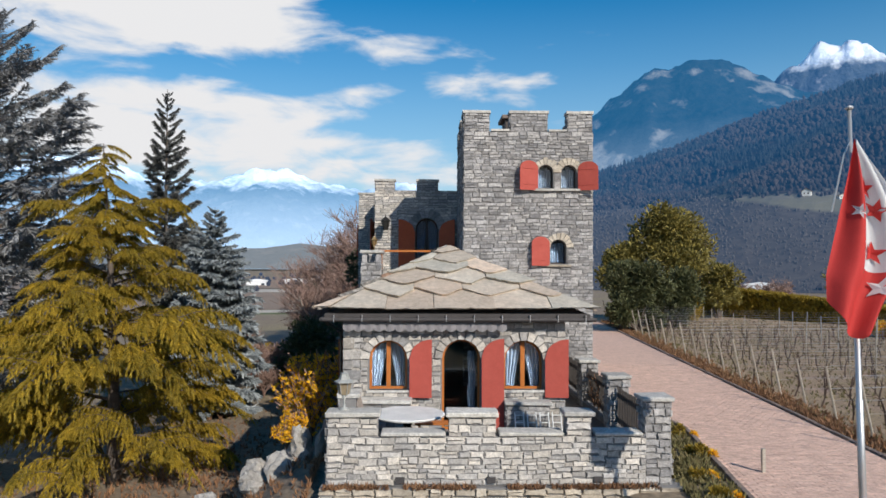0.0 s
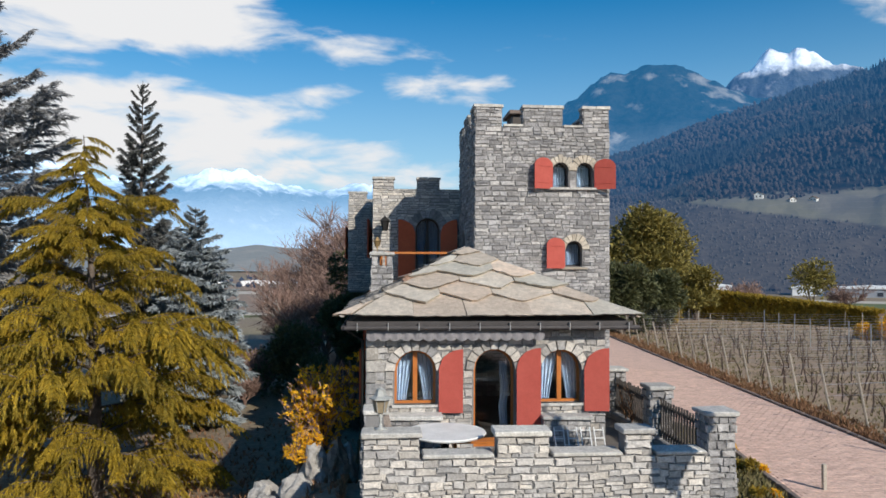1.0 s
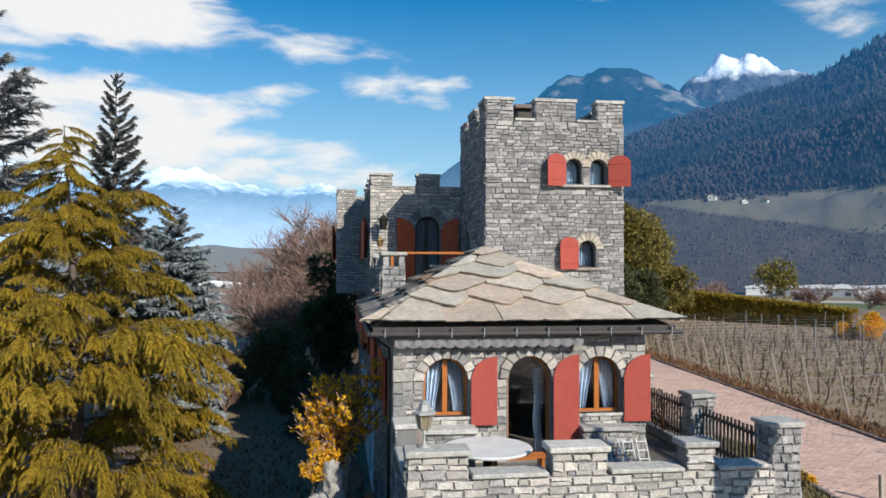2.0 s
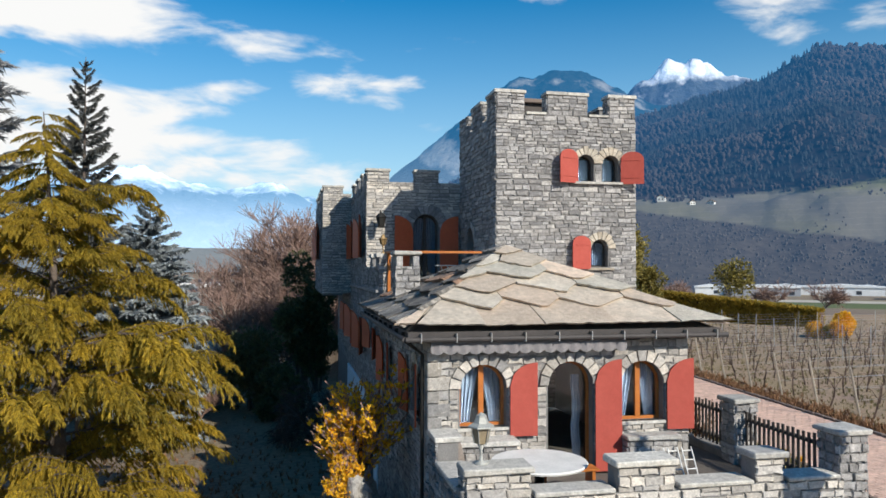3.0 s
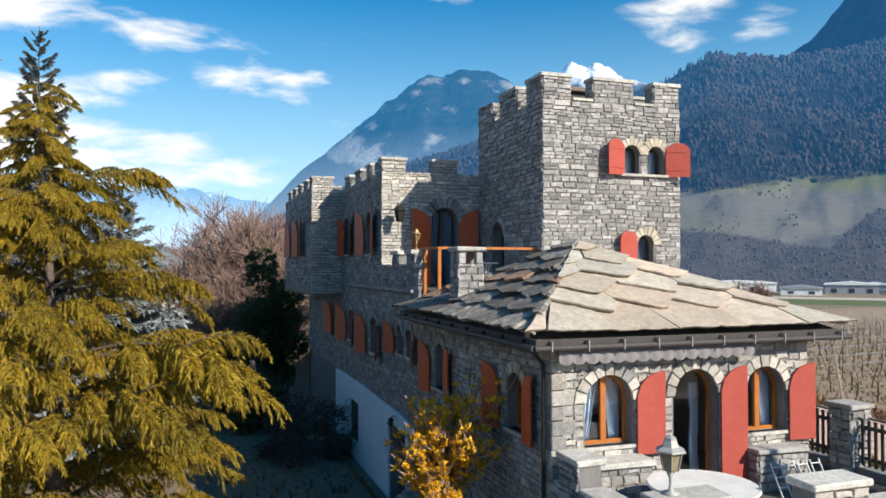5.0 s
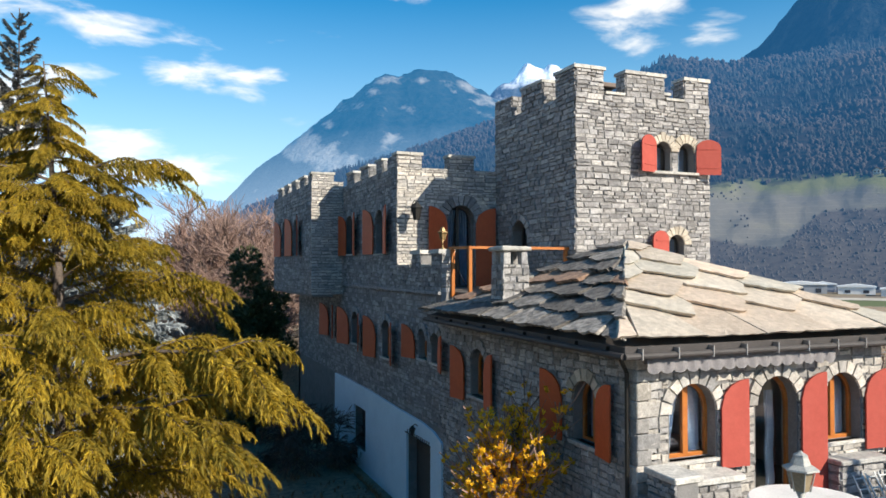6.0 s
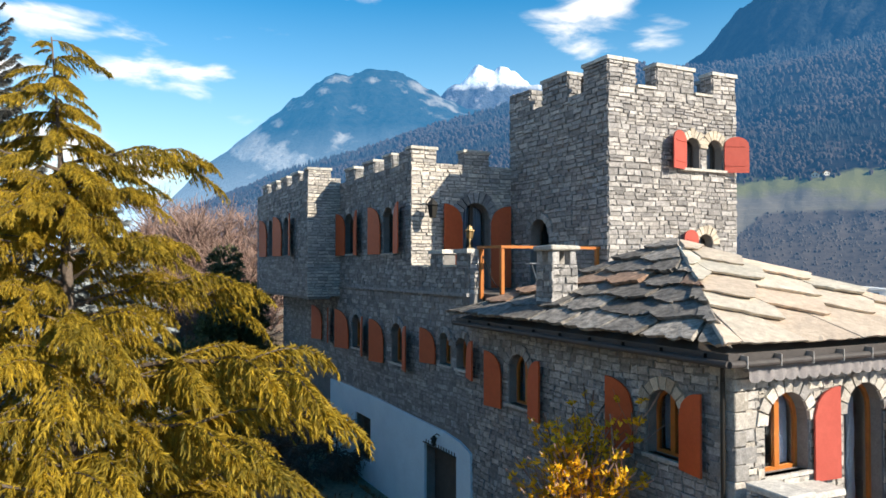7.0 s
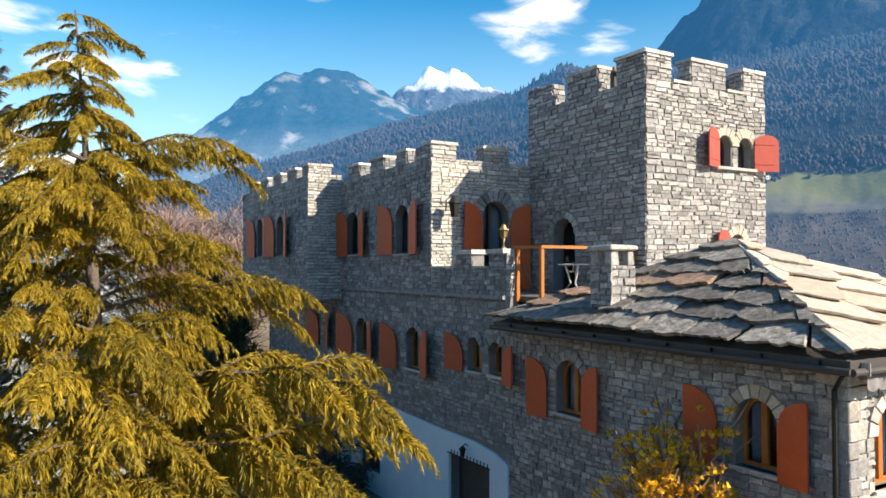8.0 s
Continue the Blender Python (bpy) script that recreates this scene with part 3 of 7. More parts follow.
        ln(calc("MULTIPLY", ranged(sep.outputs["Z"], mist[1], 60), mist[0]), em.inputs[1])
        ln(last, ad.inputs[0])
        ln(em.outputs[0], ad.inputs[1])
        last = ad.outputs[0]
    ln(last, nt.nodes["Material Output"].inputs[0])
    return m


def haze_glow(m, near, far, colour):
    """Paints blue haze as a glow over the surface, stronger with the distance from the house."""
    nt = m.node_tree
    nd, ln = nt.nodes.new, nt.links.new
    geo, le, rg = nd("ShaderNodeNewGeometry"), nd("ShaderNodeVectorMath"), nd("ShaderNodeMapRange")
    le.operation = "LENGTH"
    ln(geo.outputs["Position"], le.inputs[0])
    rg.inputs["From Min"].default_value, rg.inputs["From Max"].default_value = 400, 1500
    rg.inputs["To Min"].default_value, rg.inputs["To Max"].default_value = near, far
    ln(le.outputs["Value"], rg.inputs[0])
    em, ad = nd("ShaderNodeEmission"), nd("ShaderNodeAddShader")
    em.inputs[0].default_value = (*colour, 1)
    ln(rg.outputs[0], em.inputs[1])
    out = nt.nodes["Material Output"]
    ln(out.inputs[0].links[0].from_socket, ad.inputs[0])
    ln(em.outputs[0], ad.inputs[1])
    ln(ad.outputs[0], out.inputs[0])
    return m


HAZE_BLUE = (0.06, 0.40, 1.0)

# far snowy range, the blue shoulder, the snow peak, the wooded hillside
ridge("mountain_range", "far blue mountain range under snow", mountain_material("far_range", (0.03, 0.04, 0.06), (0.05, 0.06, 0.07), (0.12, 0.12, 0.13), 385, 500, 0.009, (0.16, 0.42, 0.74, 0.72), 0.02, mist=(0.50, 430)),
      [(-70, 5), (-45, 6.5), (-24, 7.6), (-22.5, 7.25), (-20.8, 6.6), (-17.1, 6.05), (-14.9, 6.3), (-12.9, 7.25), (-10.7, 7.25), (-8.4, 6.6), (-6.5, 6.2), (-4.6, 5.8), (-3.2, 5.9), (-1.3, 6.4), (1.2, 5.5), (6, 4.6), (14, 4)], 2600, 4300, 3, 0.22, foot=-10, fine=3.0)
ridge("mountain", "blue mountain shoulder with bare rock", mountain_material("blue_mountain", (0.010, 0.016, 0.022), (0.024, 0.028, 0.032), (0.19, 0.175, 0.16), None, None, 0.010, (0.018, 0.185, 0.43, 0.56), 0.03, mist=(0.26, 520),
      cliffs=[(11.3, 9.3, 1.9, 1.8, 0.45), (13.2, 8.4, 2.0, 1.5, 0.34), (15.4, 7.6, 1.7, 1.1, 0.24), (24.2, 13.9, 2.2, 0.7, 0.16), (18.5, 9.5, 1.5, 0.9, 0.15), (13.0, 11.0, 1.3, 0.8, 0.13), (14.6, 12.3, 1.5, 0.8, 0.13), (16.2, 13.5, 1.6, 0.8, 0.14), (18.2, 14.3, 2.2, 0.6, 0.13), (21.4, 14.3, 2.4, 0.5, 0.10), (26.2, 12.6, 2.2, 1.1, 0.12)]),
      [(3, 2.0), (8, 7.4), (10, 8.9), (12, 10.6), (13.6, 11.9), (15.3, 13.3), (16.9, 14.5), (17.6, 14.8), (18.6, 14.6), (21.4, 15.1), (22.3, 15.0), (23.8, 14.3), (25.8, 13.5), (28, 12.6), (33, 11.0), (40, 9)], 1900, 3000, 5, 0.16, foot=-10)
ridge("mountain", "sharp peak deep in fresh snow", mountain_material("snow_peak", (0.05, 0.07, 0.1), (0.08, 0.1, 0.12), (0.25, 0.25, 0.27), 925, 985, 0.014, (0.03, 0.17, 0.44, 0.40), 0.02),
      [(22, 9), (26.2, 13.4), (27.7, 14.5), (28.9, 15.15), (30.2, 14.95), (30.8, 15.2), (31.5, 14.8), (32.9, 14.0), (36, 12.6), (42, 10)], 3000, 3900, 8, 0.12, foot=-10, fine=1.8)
def hill_material():
    """Scrub at the foot, terraced vineyards and meadows above it, woods on top."""
    m = bpy.data.materials.new("wooded_hill")
    m.use_nodes = True
    nt = m.node_tree
    nd, ln = nt.nodes.new, nt.links.new
    p = nt.nodes["Principled BSDF"]
    p.inputs["Roughness"].default_value, p.inputs["Specular IOR Level"].default_value = 0.95, 0.05
    geo, sep = nd("ShaderNodeNewGeometry"), nd("ShaderNodeSeparateXYZ")
    ln(geo.outputs["Position"], sep.inputs[0])
    def tex(scale, detail, rough=0.6):
        t = nd("ShaderNodeTexNoise")
        t.inputs["Scale"].default_value, t.inputs["Detail"].default_value, t.inputs["Roughness"].default_value = scale, detail, rough
        ln(geo.outputs["Position"], t.inputs["Vector"])
        return t.outputs["Fac"]
    def ranged(v, a, b):
        x = nd("ShaderNodeMapRange")
        x.inputs["From Min"].default_value, x.inputs["From Max"].default_value = a, b
        ln(v, x.inputs[0])
        return x.outputs[0]
    def mixed(a, b, f):
        x = nd("ShaderNodeMix")
        x.data_type = "RGBA"
        for sock, v in (("A", a), ("B", b)):
            if isinstance(v, tuple):
                x.inputs[sock].default_value = (*v, 1)
            else:
                ln(v, x.inputs[sock])
        ln(f, x.inputs["Factor"])
        return x.outputs["Result"]
    def calc(op, a, b=None):
        n = nd("ShaderNodeMath")
        n.operation = op
        for k, v in enumerate((a, b)):
            if isinstance(v, (int, float)):
                n.inputs[k].default_value = v
            elif v is not None:
                ln(v, n.inputs[k])
        return n.outputs[0]

    x, y = sep.outputs["X"], sep.outputs["Y"]
    away = calc("SQRT", calc("ADD", calc("MULTIPLY", x, x), calc("MULTIPLY", y, y)))
    heading = calc("MULTIPLY", calc("ARCTAN2", x, y), 57.29578)
    height = calc("MULTIPLY", calc("ARCTAN2", calc("SUBTRACT", sep.outputs["Z"], 3.9), away), 57.29578)
    broad, mid, fine = tex(0.006, 4), tex(0.02, 5), tex(0.12, 5, 0.7)
    wander = calc("MULTIPLY", calc("SUBTRACT", mid, 0.5), 2.0)
    # the lower edge of the woods and the lower edge of the terraces, by heading (see wood_line and terrace_line)
    over_woods = calc("SUBTRACT", calc("ADD", height, wander), calc("ADD", calc("MULTIPLY", heading, 0.045), 4.0))
    foot = calc("MAXIMUM", calc("SUBTRACT", 8.6, calc("MULTIPLY", heading, 0.16)), calc("MINIMUM", calc("MULTIPLY", calc("SUBTRACT", heading, 44.5), 0.9), 3.9))
    over_terrace = calc("SUBTRACT", calc("ADD", height, calc("MULTIPLY", wander, 0.4)), foot)
    woods = mixed((0.008, 0.012, 0.016), (0.026, 0.022, 0.022), ranged(fine, 0.40, 0.66))
    woods = mixed(woods, (0.060, 0.048, 0.042), ranged(mid, 0.56, 0.66))
    scrub = mixed((0.062, 0.054, 0.050), (0.092, 0.079, 0.068), ranged(fine, 0.38, 0.66))
    field = mixed((0.130, 0.120, 0.100), (0.150, 0.138, 0.096), ranged(broad, 0.44, 0.56))
    rows = calc("FRACT", calc("ADD", calc("MULTIPLY", height, 2.6), calc("MULTIPLY", wander, 0.8)))
    field = mixed(field, (0.165, 0.155, 0.135), ranged(rows, 0.93, 0.97))
    green = calc("ADD", calc("MULTIPLY", calc("ADD", over_woods, 1.1), 0.9), calc("MULTIPLY", calc("SUBTRACT", heading, 47.0), 0.09))
    field = mixed(field, (0.140, 0.142, 0.062), ranged(calc("ADD", green, calc("MULTIPLY", wander, 0.5)), 0.1, 0.7))
    col = mixed(scrub, field, ranged(over_terrace, -0.12, 0.12))
    col = mixed(col, woods, ranged(over_woods, -0.1, 0.2))
    ln(col, p.inputs["Base Color"])
    bp = nd("ShaderNodeBump")
    bp.inputs["Strength"].default_value, bp.inputs["Distance"].default_value = 0.3, 4.0
    ln(fine, bp.inputs["Height"])
    ln(bp.outputs[0], p.inputs["Normal"])
    # blue haze painted over the hillside as emission
    return haze_glow(m, 0.056, 0.15, HAZE_BLUE)


hill = ridge("mountain", "wooded hillside with terraced vineyards at its foot", hill_material(),
             [(2, 2.0), (8, 4.6), (14, 7.2), (18.5, 8.6), (21, 9.4), (24, 10.6), (28.7, 11.9), (32, 12.6), (35.2, 13.3), (39.1, 15.4), (41.5, 14.9), (43.5, 14.6), (48, 14.7), (53, 15.2), (58, 15.5), (64, 15.8), (70, 15.0), (85, 10)],
             420, 1500, 11, 0.10, foot=-9, bulge=1.2, steps=70, fine=0.35)


def wood_line(h):
    return 4.0 + 0.045 * h


def terrace_line(h):
    return max(8.6 - 0.16 * h, min(0.9 * (h - 44.5), 3.9))


def far_woods(name, label, base_mat, count, inside, h0, h1, seed, conic):
    """Trees too many to count, standing on the hillside's own surface where inside(heading, height) allows; they are lower near its foot."""
    rnd = random.Random(seed)
    m, n = 74, len(hill.data.vertices) // 74
    co = [v.co for v in hill.data.vertices]
    verts, faces = [], []
    for _ in range(count):
        i, k = rnd.randrange(8, n - 1), rnd.randint(0, 69)
        a, b, c = co[i * m + k], co[i * m + k + 1], co[(i - 1) * m + k]
        p = a + (b - a) * rnd.random() + (c - a) * rnd.random()
        away = math.hypot(p.x, p.y)
        if not inside(math.degrees(math.atan2(p.x, p.y)), math.degrees(math.atan2(p.z - 3.9, away)), noise.noise(p * 0.007) + 0.4 * noise.noise(p * 0.03), rnd):
            continue
        h = rnd.uniform(h0, h1) * away / 1000
        w = h * (rnd.uniform(0.2, 0.28) if conic else rnd.uniform(0.3, 0.5))
        q = len(verts)
        turn = rnd.random() * 6
        ring = lambda r, z: [(p.x + r * rnd.uniform(0.6, 1.4) * math.cos(turn + j * 1.2566), p.y + r * rnd.uniform(0.6, 1.4) * math.sin(turn + j * 1.2566), p.z + z * rnd.uniform(0.7, 1.3)) for j in range(5)]
        if conic:
            verts += ring(w, 0) + [(p.x, p.y, p.z + h)]
            faces += [(q + j, q + (j + 1) % 5, q + 5) for j in range(5)]
        else:
            verts += ring(w * 0.6, -1) + ring(w, h * 0.5) + [(p.x, p.y, p.z + h)]
            for j in range(5):
                faces += [(q + j, q + (j + 1) % 5, q + 5 + (j + 1) % 5, q + 5 + j), (q + 5 + j, q + 5 + (j + 1) % 5, q + 10)]
    ob = from_lists(name, verts, faces, base_mat)
    ob.data.shade_smooth()
    tagged(ob, label, "trees", "", "stuff")


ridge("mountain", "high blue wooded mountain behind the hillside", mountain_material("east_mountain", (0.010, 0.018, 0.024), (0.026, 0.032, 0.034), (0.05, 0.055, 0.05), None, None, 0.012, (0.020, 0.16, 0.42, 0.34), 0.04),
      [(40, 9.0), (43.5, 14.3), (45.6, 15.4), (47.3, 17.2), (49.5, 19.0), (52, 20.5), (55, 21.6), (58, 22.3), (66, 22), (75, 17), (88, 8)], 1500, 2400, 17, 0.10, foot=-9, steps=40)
M["farfir"] = material("far_fir", (0.008, 0.013, 0.016), 0.95, second=(0.016, 0.021, 0.023), scale=0.02, fine=0.5, bump=0, spread=0.4)
M["farleaf"] = material("far_bare_wood", (0.022, 0.018, 0.018), 0.95, second=(0.050, 0.038, 0.034), scale=0.012, fine=0.5, bump=0, spread=0.25)
M["scrub"] = material("grey_brown_scrub", (0.064, 0.055, 0.051), 0.95, second=(0.09, 0.077, 0.067), scale=0.02, fine=0.5, bump=0, spread=0.12)
# the hillside's trees get the same painted haze
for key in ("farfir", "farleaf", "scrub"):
    haze_glow(M[key], 0.056, 0.15, HAZE_BLUE)
far_woods("fir_woods", "dark fir woods on the hillside", M["farfir"], 26000, lambda h, e, q, r: e > wood_line(h) + 0.6 * q and q > -0.12, 4.5, 9, 71, True)
far_woods("bare_woods", "brown leafless woods on the hillside", M["farleaf"], 26000, lambda h, e, q, r: e > wood_line(h) - 0.1 + 0.6 * q and q < 0.12, 4, 7, 72, False)
far_woods("scrub_woods", "brown leafless scrub at the foot of the hill", M["scrub"], 40000, lambda h, e, q, r: e < terrace_line(h) + 0.3 * q, 1.8, 3.6, 73, False)
far_woods("scrub_woods", "brown leafless scrub between the terraces", M["scrub"], 22000, lambda h, e, q, r: h < 44 and terrace_line(h) < e < wood_line(h) and (q > 0.3 or (q > 0.05 and h > 38 and r.random() < 0.5)), 1.8, 3.6, 74, False)
def hill_place(h, e):
    """The point of the hillside at a heading and height in degrees as seen from the house."""
    return min((v.co for v in hill.data.vertices), key=lambda p: abs(math.degrees(math.atan2(p.x, p.y)) - h) + abs(math.degrees(math.atan2(p.z - 3.9, math.hypot(p.x, p.y))) - e))


def farmhouse(h, e, wide, high, seed):
    p = hill_place(h, e)
    b = thing("farmhouse", "small white farmhouse with a brown roof on the hillside", "house", p, "farmhouses on the hillside")
    f = Face((p.x, p.y), (math.cos(radians(h + seed)), -math.sin(radians(h + seed))))
    bm = bmesh.new()
    slab(bm, f, [(-wide / 2, p.z - 3), (wide / 2, p.z - 3), (wide / 2, p.z + high), (0, p.z + high * 1.55), (-wide / 2, p.z + high)], -wide * 0.8, 0)
    part("wall", bm, M["white"], b)
    for sgn in (-1, 1):
        bm = bmesh.new()
        slab(bm, f, [(sgn * (wide / 2 + 0.5), p.z + high - 0.3), (sgn * (wide / 2 + 0.5), p.z + high + 0.1), (0, p.z + high * 1.55 + 0.5), (0, p.z + high * 1.55 + 0.05)], -wide * 0.8 - 0.5, 0.5)
        part("roof", bm, M["kerb"], b)
    for u in (-wide * 0.22, wide * 0.22):
        bm = bmesh.new()
        slab(bm, f, [(u - 0.5, p.z + high * 0.35), (u + 0.5, p.z + high * 0.35), (u + 0.5, p.z + high * 0.75), (u - 0.5, p.z + high * 0.75)], 0.0, 0.08)
        part("window", bm, M["dark"], b)


for h, e, wide, high, turn in ((28.0, 5.0, 7.0, 4.0, 10), (30.2, 4.7, 5.0, 2.6, -20), (31.6, 4.8, 5.5, 2.4, 25), (52.3, 6.2, 6.0, 3.2, 15), (53.1, 6.2, 5.0, 2.8, -25)):
    farmhouse(h, e, wide, high, turn)
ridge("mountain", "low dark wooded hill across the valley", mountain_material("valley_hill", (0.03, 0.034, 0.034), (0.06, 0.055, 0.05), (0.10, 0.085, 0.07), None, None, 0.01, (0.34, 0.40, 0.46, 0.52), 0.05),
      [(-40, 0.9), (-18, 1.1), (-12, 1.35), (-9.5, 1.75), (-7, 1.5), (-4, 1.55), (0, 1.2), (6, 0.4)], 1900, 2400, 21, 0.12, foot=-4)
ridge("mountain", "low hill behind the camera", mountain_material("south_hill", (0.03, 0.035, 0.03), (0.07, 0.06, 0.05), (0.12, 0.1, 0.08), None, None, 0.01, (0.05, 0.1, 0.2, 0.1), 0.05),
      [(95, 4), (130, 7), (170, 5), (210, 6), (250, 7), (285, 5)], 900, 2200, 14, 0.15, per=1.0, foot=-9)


def strip(bm, left, right, y0, y1, z, n=40):
    """A flat band between two lines x(y), laid on the ground."""
    rows = []
    for i in range(n + 1):
        y = y0 + (y1 - y0) * i / n
        rows.append([bm.verts.new((f(y), y, z)) for f in (left, lambda q: 0.5 * (left(q) + right(q)), right)])
    for a, b in zip(rows, rows[1:]):
        for k in range(2):
            bm.faces.new((a[k], a[k + 1], b[k + 1], b[k]))


def road_left(y):
    return float(np.interp(y, [14, 20, 26, 40, 60], [6.3, 7.23, 5.75, 5.75, 9.0])) if y > 14 else 6.3 + (y - 14) * 0.155


def road_right(y):
    return 10.4 + (y - 14) * 0.083


bm = bmesh.new()
strip(bm, road_left, road_right, -20, 62, -0.47, 60)
road = structure("road", bm, M["road"], "pink brick paved drive beside the vineyard", "road")
bm = bmesh.new()
strip(bm, lambda y: road_right(y) + 0.12, lambda y: 60 + 0.1 * y, -15, 66, -0.478, 40)
structure("vineyard_ground", bm, M["soil"], "brown vineyard soil with patches of grass", "ground")


# ---- the valley: fields and sheds ----
def polar(h, r):
    return r * math.sin(radians(h)), r * math.cos(radians(h))


def field(name, label, mat, h0, h1, r0, r1, lift):
    bm = bmesh.new()
    rows = []
    for i in range(13):
        h = h0 + (h1 - h0) * i / 12
        rows.append([])
        for k in range(5):
            x, y = polar(h, r0 + (r1 - r0) * k / 4)
            rows[-1].append(bm.verts.new((x, y, ground_z(x, y) + lift)))
    for a, b in zip(rows, rows[1:]):
        for k in range(4):
            bm.faces.new((a[k], a[k + 1], b[k + 1], b[k]))
    structure(name, bm, mat, label, "field")


M["green"] = material("winter_crop", (0.085, 0.12, 0.04), 0.95, second=(0.11, 0.13, 0.05), scale=0.05, fine=2, bump=0.2)
M["fallow"] = material("fallow_field", (0.27, 0.20, 0.15), 0.95, second=(0.21, 0.15, 0.11), scale=0.03, fine=2, bump=0.3)
M["track"] = material("pale_track", (0.50, 0.45, 0.38), 0.95, second=(0.42, 0.38, 0.32), scale=0.1, fine=2, bump=0.2)
field("crop_field", "green winter crop in the valley", M["green"], 33, 62, 270, 320, 0.35)
field("fallow_field", "brown fallow field in the valley", M["fallow"], 30, 70, 150, 268, 0.35)
field("crop_field", "green winter crop in the valley", M["green"], -18, -3, 175, 245, 0.35)
field("fallow_field", "brown fallow field in the valley", M["fallow"], -30, 4, 262, 425, 0.35)
field("farm_track", "pale farm track across the valley", M["track"], -30, 4, 246, 260, 0.35)
field("farm_track", "pale farm track across the valley", M["track"], -30, 4, 428, 480, 0.35)
field("farm_track", "pale farm track across the valley", M["track"], 30, 62, 322, 345, 0.35)
field("fallow_field", "brown fallow field in the valley", M["fallow"], -30, 4, 484, 900, 0.6)
M["shedwall"] = material("pale_cladding", (0.80, 0.81, 0.82), 0.6, second=(0.7, 0.71, 0.73), scale=0.3, fine=2, bump=0.05, grain=0.1)
M["shedroof"] = material("white_roofing", (0.85, 0.86, 0.87), 0.5, second=(0.78, 0.79, 0.80), scale=0.3, fine=2, bump=0.05, grain=0.06)
M["shedglass"] = material("dark_glazing", (0.05, 0.06, 0.08), 0.2, fine=2, bump=0)


M["greywall"] = material("grey_cladding", (0.36, 0.38, 0.42), 0.6, second=(0.28, 0.30, 0.34), scale=0.3, fine=2, bump=0.05, grain=0.1)


def shed(h, r, wide, deep, high, seed):
    x, y = polar(h, r)
    z = ground_z(x, y)
    rnd = random.Random(seed)
    b = thing("industrial_shed", "low white industrial shed in the valley", "building", (x, y, z), "sheds in the valley")
    f = Face((x, y), (math.cos(radians(h)), -math.sin(radians(h))))
    bm = bmesh.new()
    slab(bm, f, rect_of(-wide / 2, wide / 2, z, z + high), -deep, 0)
    part("wall", bm, M["greywall" if seed % 3 == 1 else "shedwall"], b)
    bm = bmesh.new()
    slab(bm, f, [(-wide / 2 - 0.5, z + high), (wide / 2 + 0.5, z + high), (wide / 2 + 0.5, z + high + 0.5), (0, z + high + 1.6), (-wide / 2 - 0.5, z + high + 0.5)], -deep - 0.5, 0.5)
    part("roof", bm, M["greywall" if seed % 4 == 3 else "shedroof"], b)
    n = max(2, int(wide / 7))
    for k in range(n):
        u = -wide / 2 + (k + 0.5) * wide / n
        if rnd.random() < 0.8:
            bm = bmesh.new()
            slab(bm, f, rect_of(u - 1.2, u + 1.2, z + 0.6, z + high * 0.6), 0.0, 0.12)
            part("window", bm, M["shedglass"], b)


def rect_of(u0, u1, z0, z1):
    return [(u0, z0), (u1, z0), (u1, z1), (u0, z1)]


for i, (h, r, wide, deep, high) in enumerate(((31.0, 395, 16, 14, 7.5), (34.8, 372, 36, 18, 6.5), (39.6, 380, 44, 18, 5.5), (43.6, 362, 20, 14, 6.0), (46.8, 372, 26, 16, 7.0), (50.2, 358, 18, 12, 4.5), (53.5, 365, 30, 16, 6), (58, 370, 30, 16, 6), (25.0, 385, 18, 10, 5))):
    shed(h, r + 25 + 14 * (i % 3 - 1), wide * 0.86, deep, high * (0.5 + 0.12 * (i % 3)), i)
for i, (h, r, wide) in enumerate(((-12.6, 560, 16), (-9.4, 600, 26), (-7.9, 540, 14), (-5.9, 580, 18), (41.2, 440, 14), (48.3, 430, 12), (36.2, 450, 18))):
    shed(h, r, wide, 10, 3.6, 20 + i)
# ---- the house: pavilion, tower, wing ----
XW, YF = -1.84, 17.48          # the long west wall, the pavilion's front
TX0, TX1, TY0, TY1 = 1.37, 5.62, 24.1, 28.6
WY = 28.55                     # the upper wing's front
BX, BY0, BY1 = -3.0, 34.7, 42.6
front, west = Face((0, YF), (1, 0)), Face((XW, 0), (0, -1))


def along(y0, y1):
    """A stretch of a west wall, from y to its own measure."""
    return -y1, -y0


def wall(parent, face, outline, thick, holes=(), key="mortar", label=""):
    bm = bmesh.new()
    slab(bm, face, outline, -thick, 0.0, [arch(*h) if len(h) == 4 else h[:4] and [(h[0], h[2]), (h[1], h[2]), (h[1], h[3]), (h[0], h[3])] for h in holes])
    return part("wall", bm, M[key], parent, label)


def rect(u0, u1, z0, z1):
    return [(u0, z0), (u1, z0), (u1, z1), (u0, z1)]


# -- pavilion --
pavilion = thing("pavilion", "grey stone garden pavilion with a slab roof and red shutters", "house", (0.8, YF, 0))
PF = [(-1.25, -0.345, 0.97, 2.15), (0.477, 1.39, 0.0, 2.17), (1.955, 2.885, 0.97, 2.15)]
w_front = wall(pavilion, front, rect(XW + 0.002, 3.42, -0.1, 2.72), 0.32, PF, label="sunlit stone front wall with three arches")
lay(front, w_front, "stone_front", [(XW + 0.16, 3.42, 0.02, 2.7)], [(a, b, c, d, 0.2) for a, b, c, d in PF], 0.09, 0.2, 0.14, 0.36, near=(-9, 9, -9, 9), seed=3)
rnd, z, k = random.Random(33), 0.0, 0
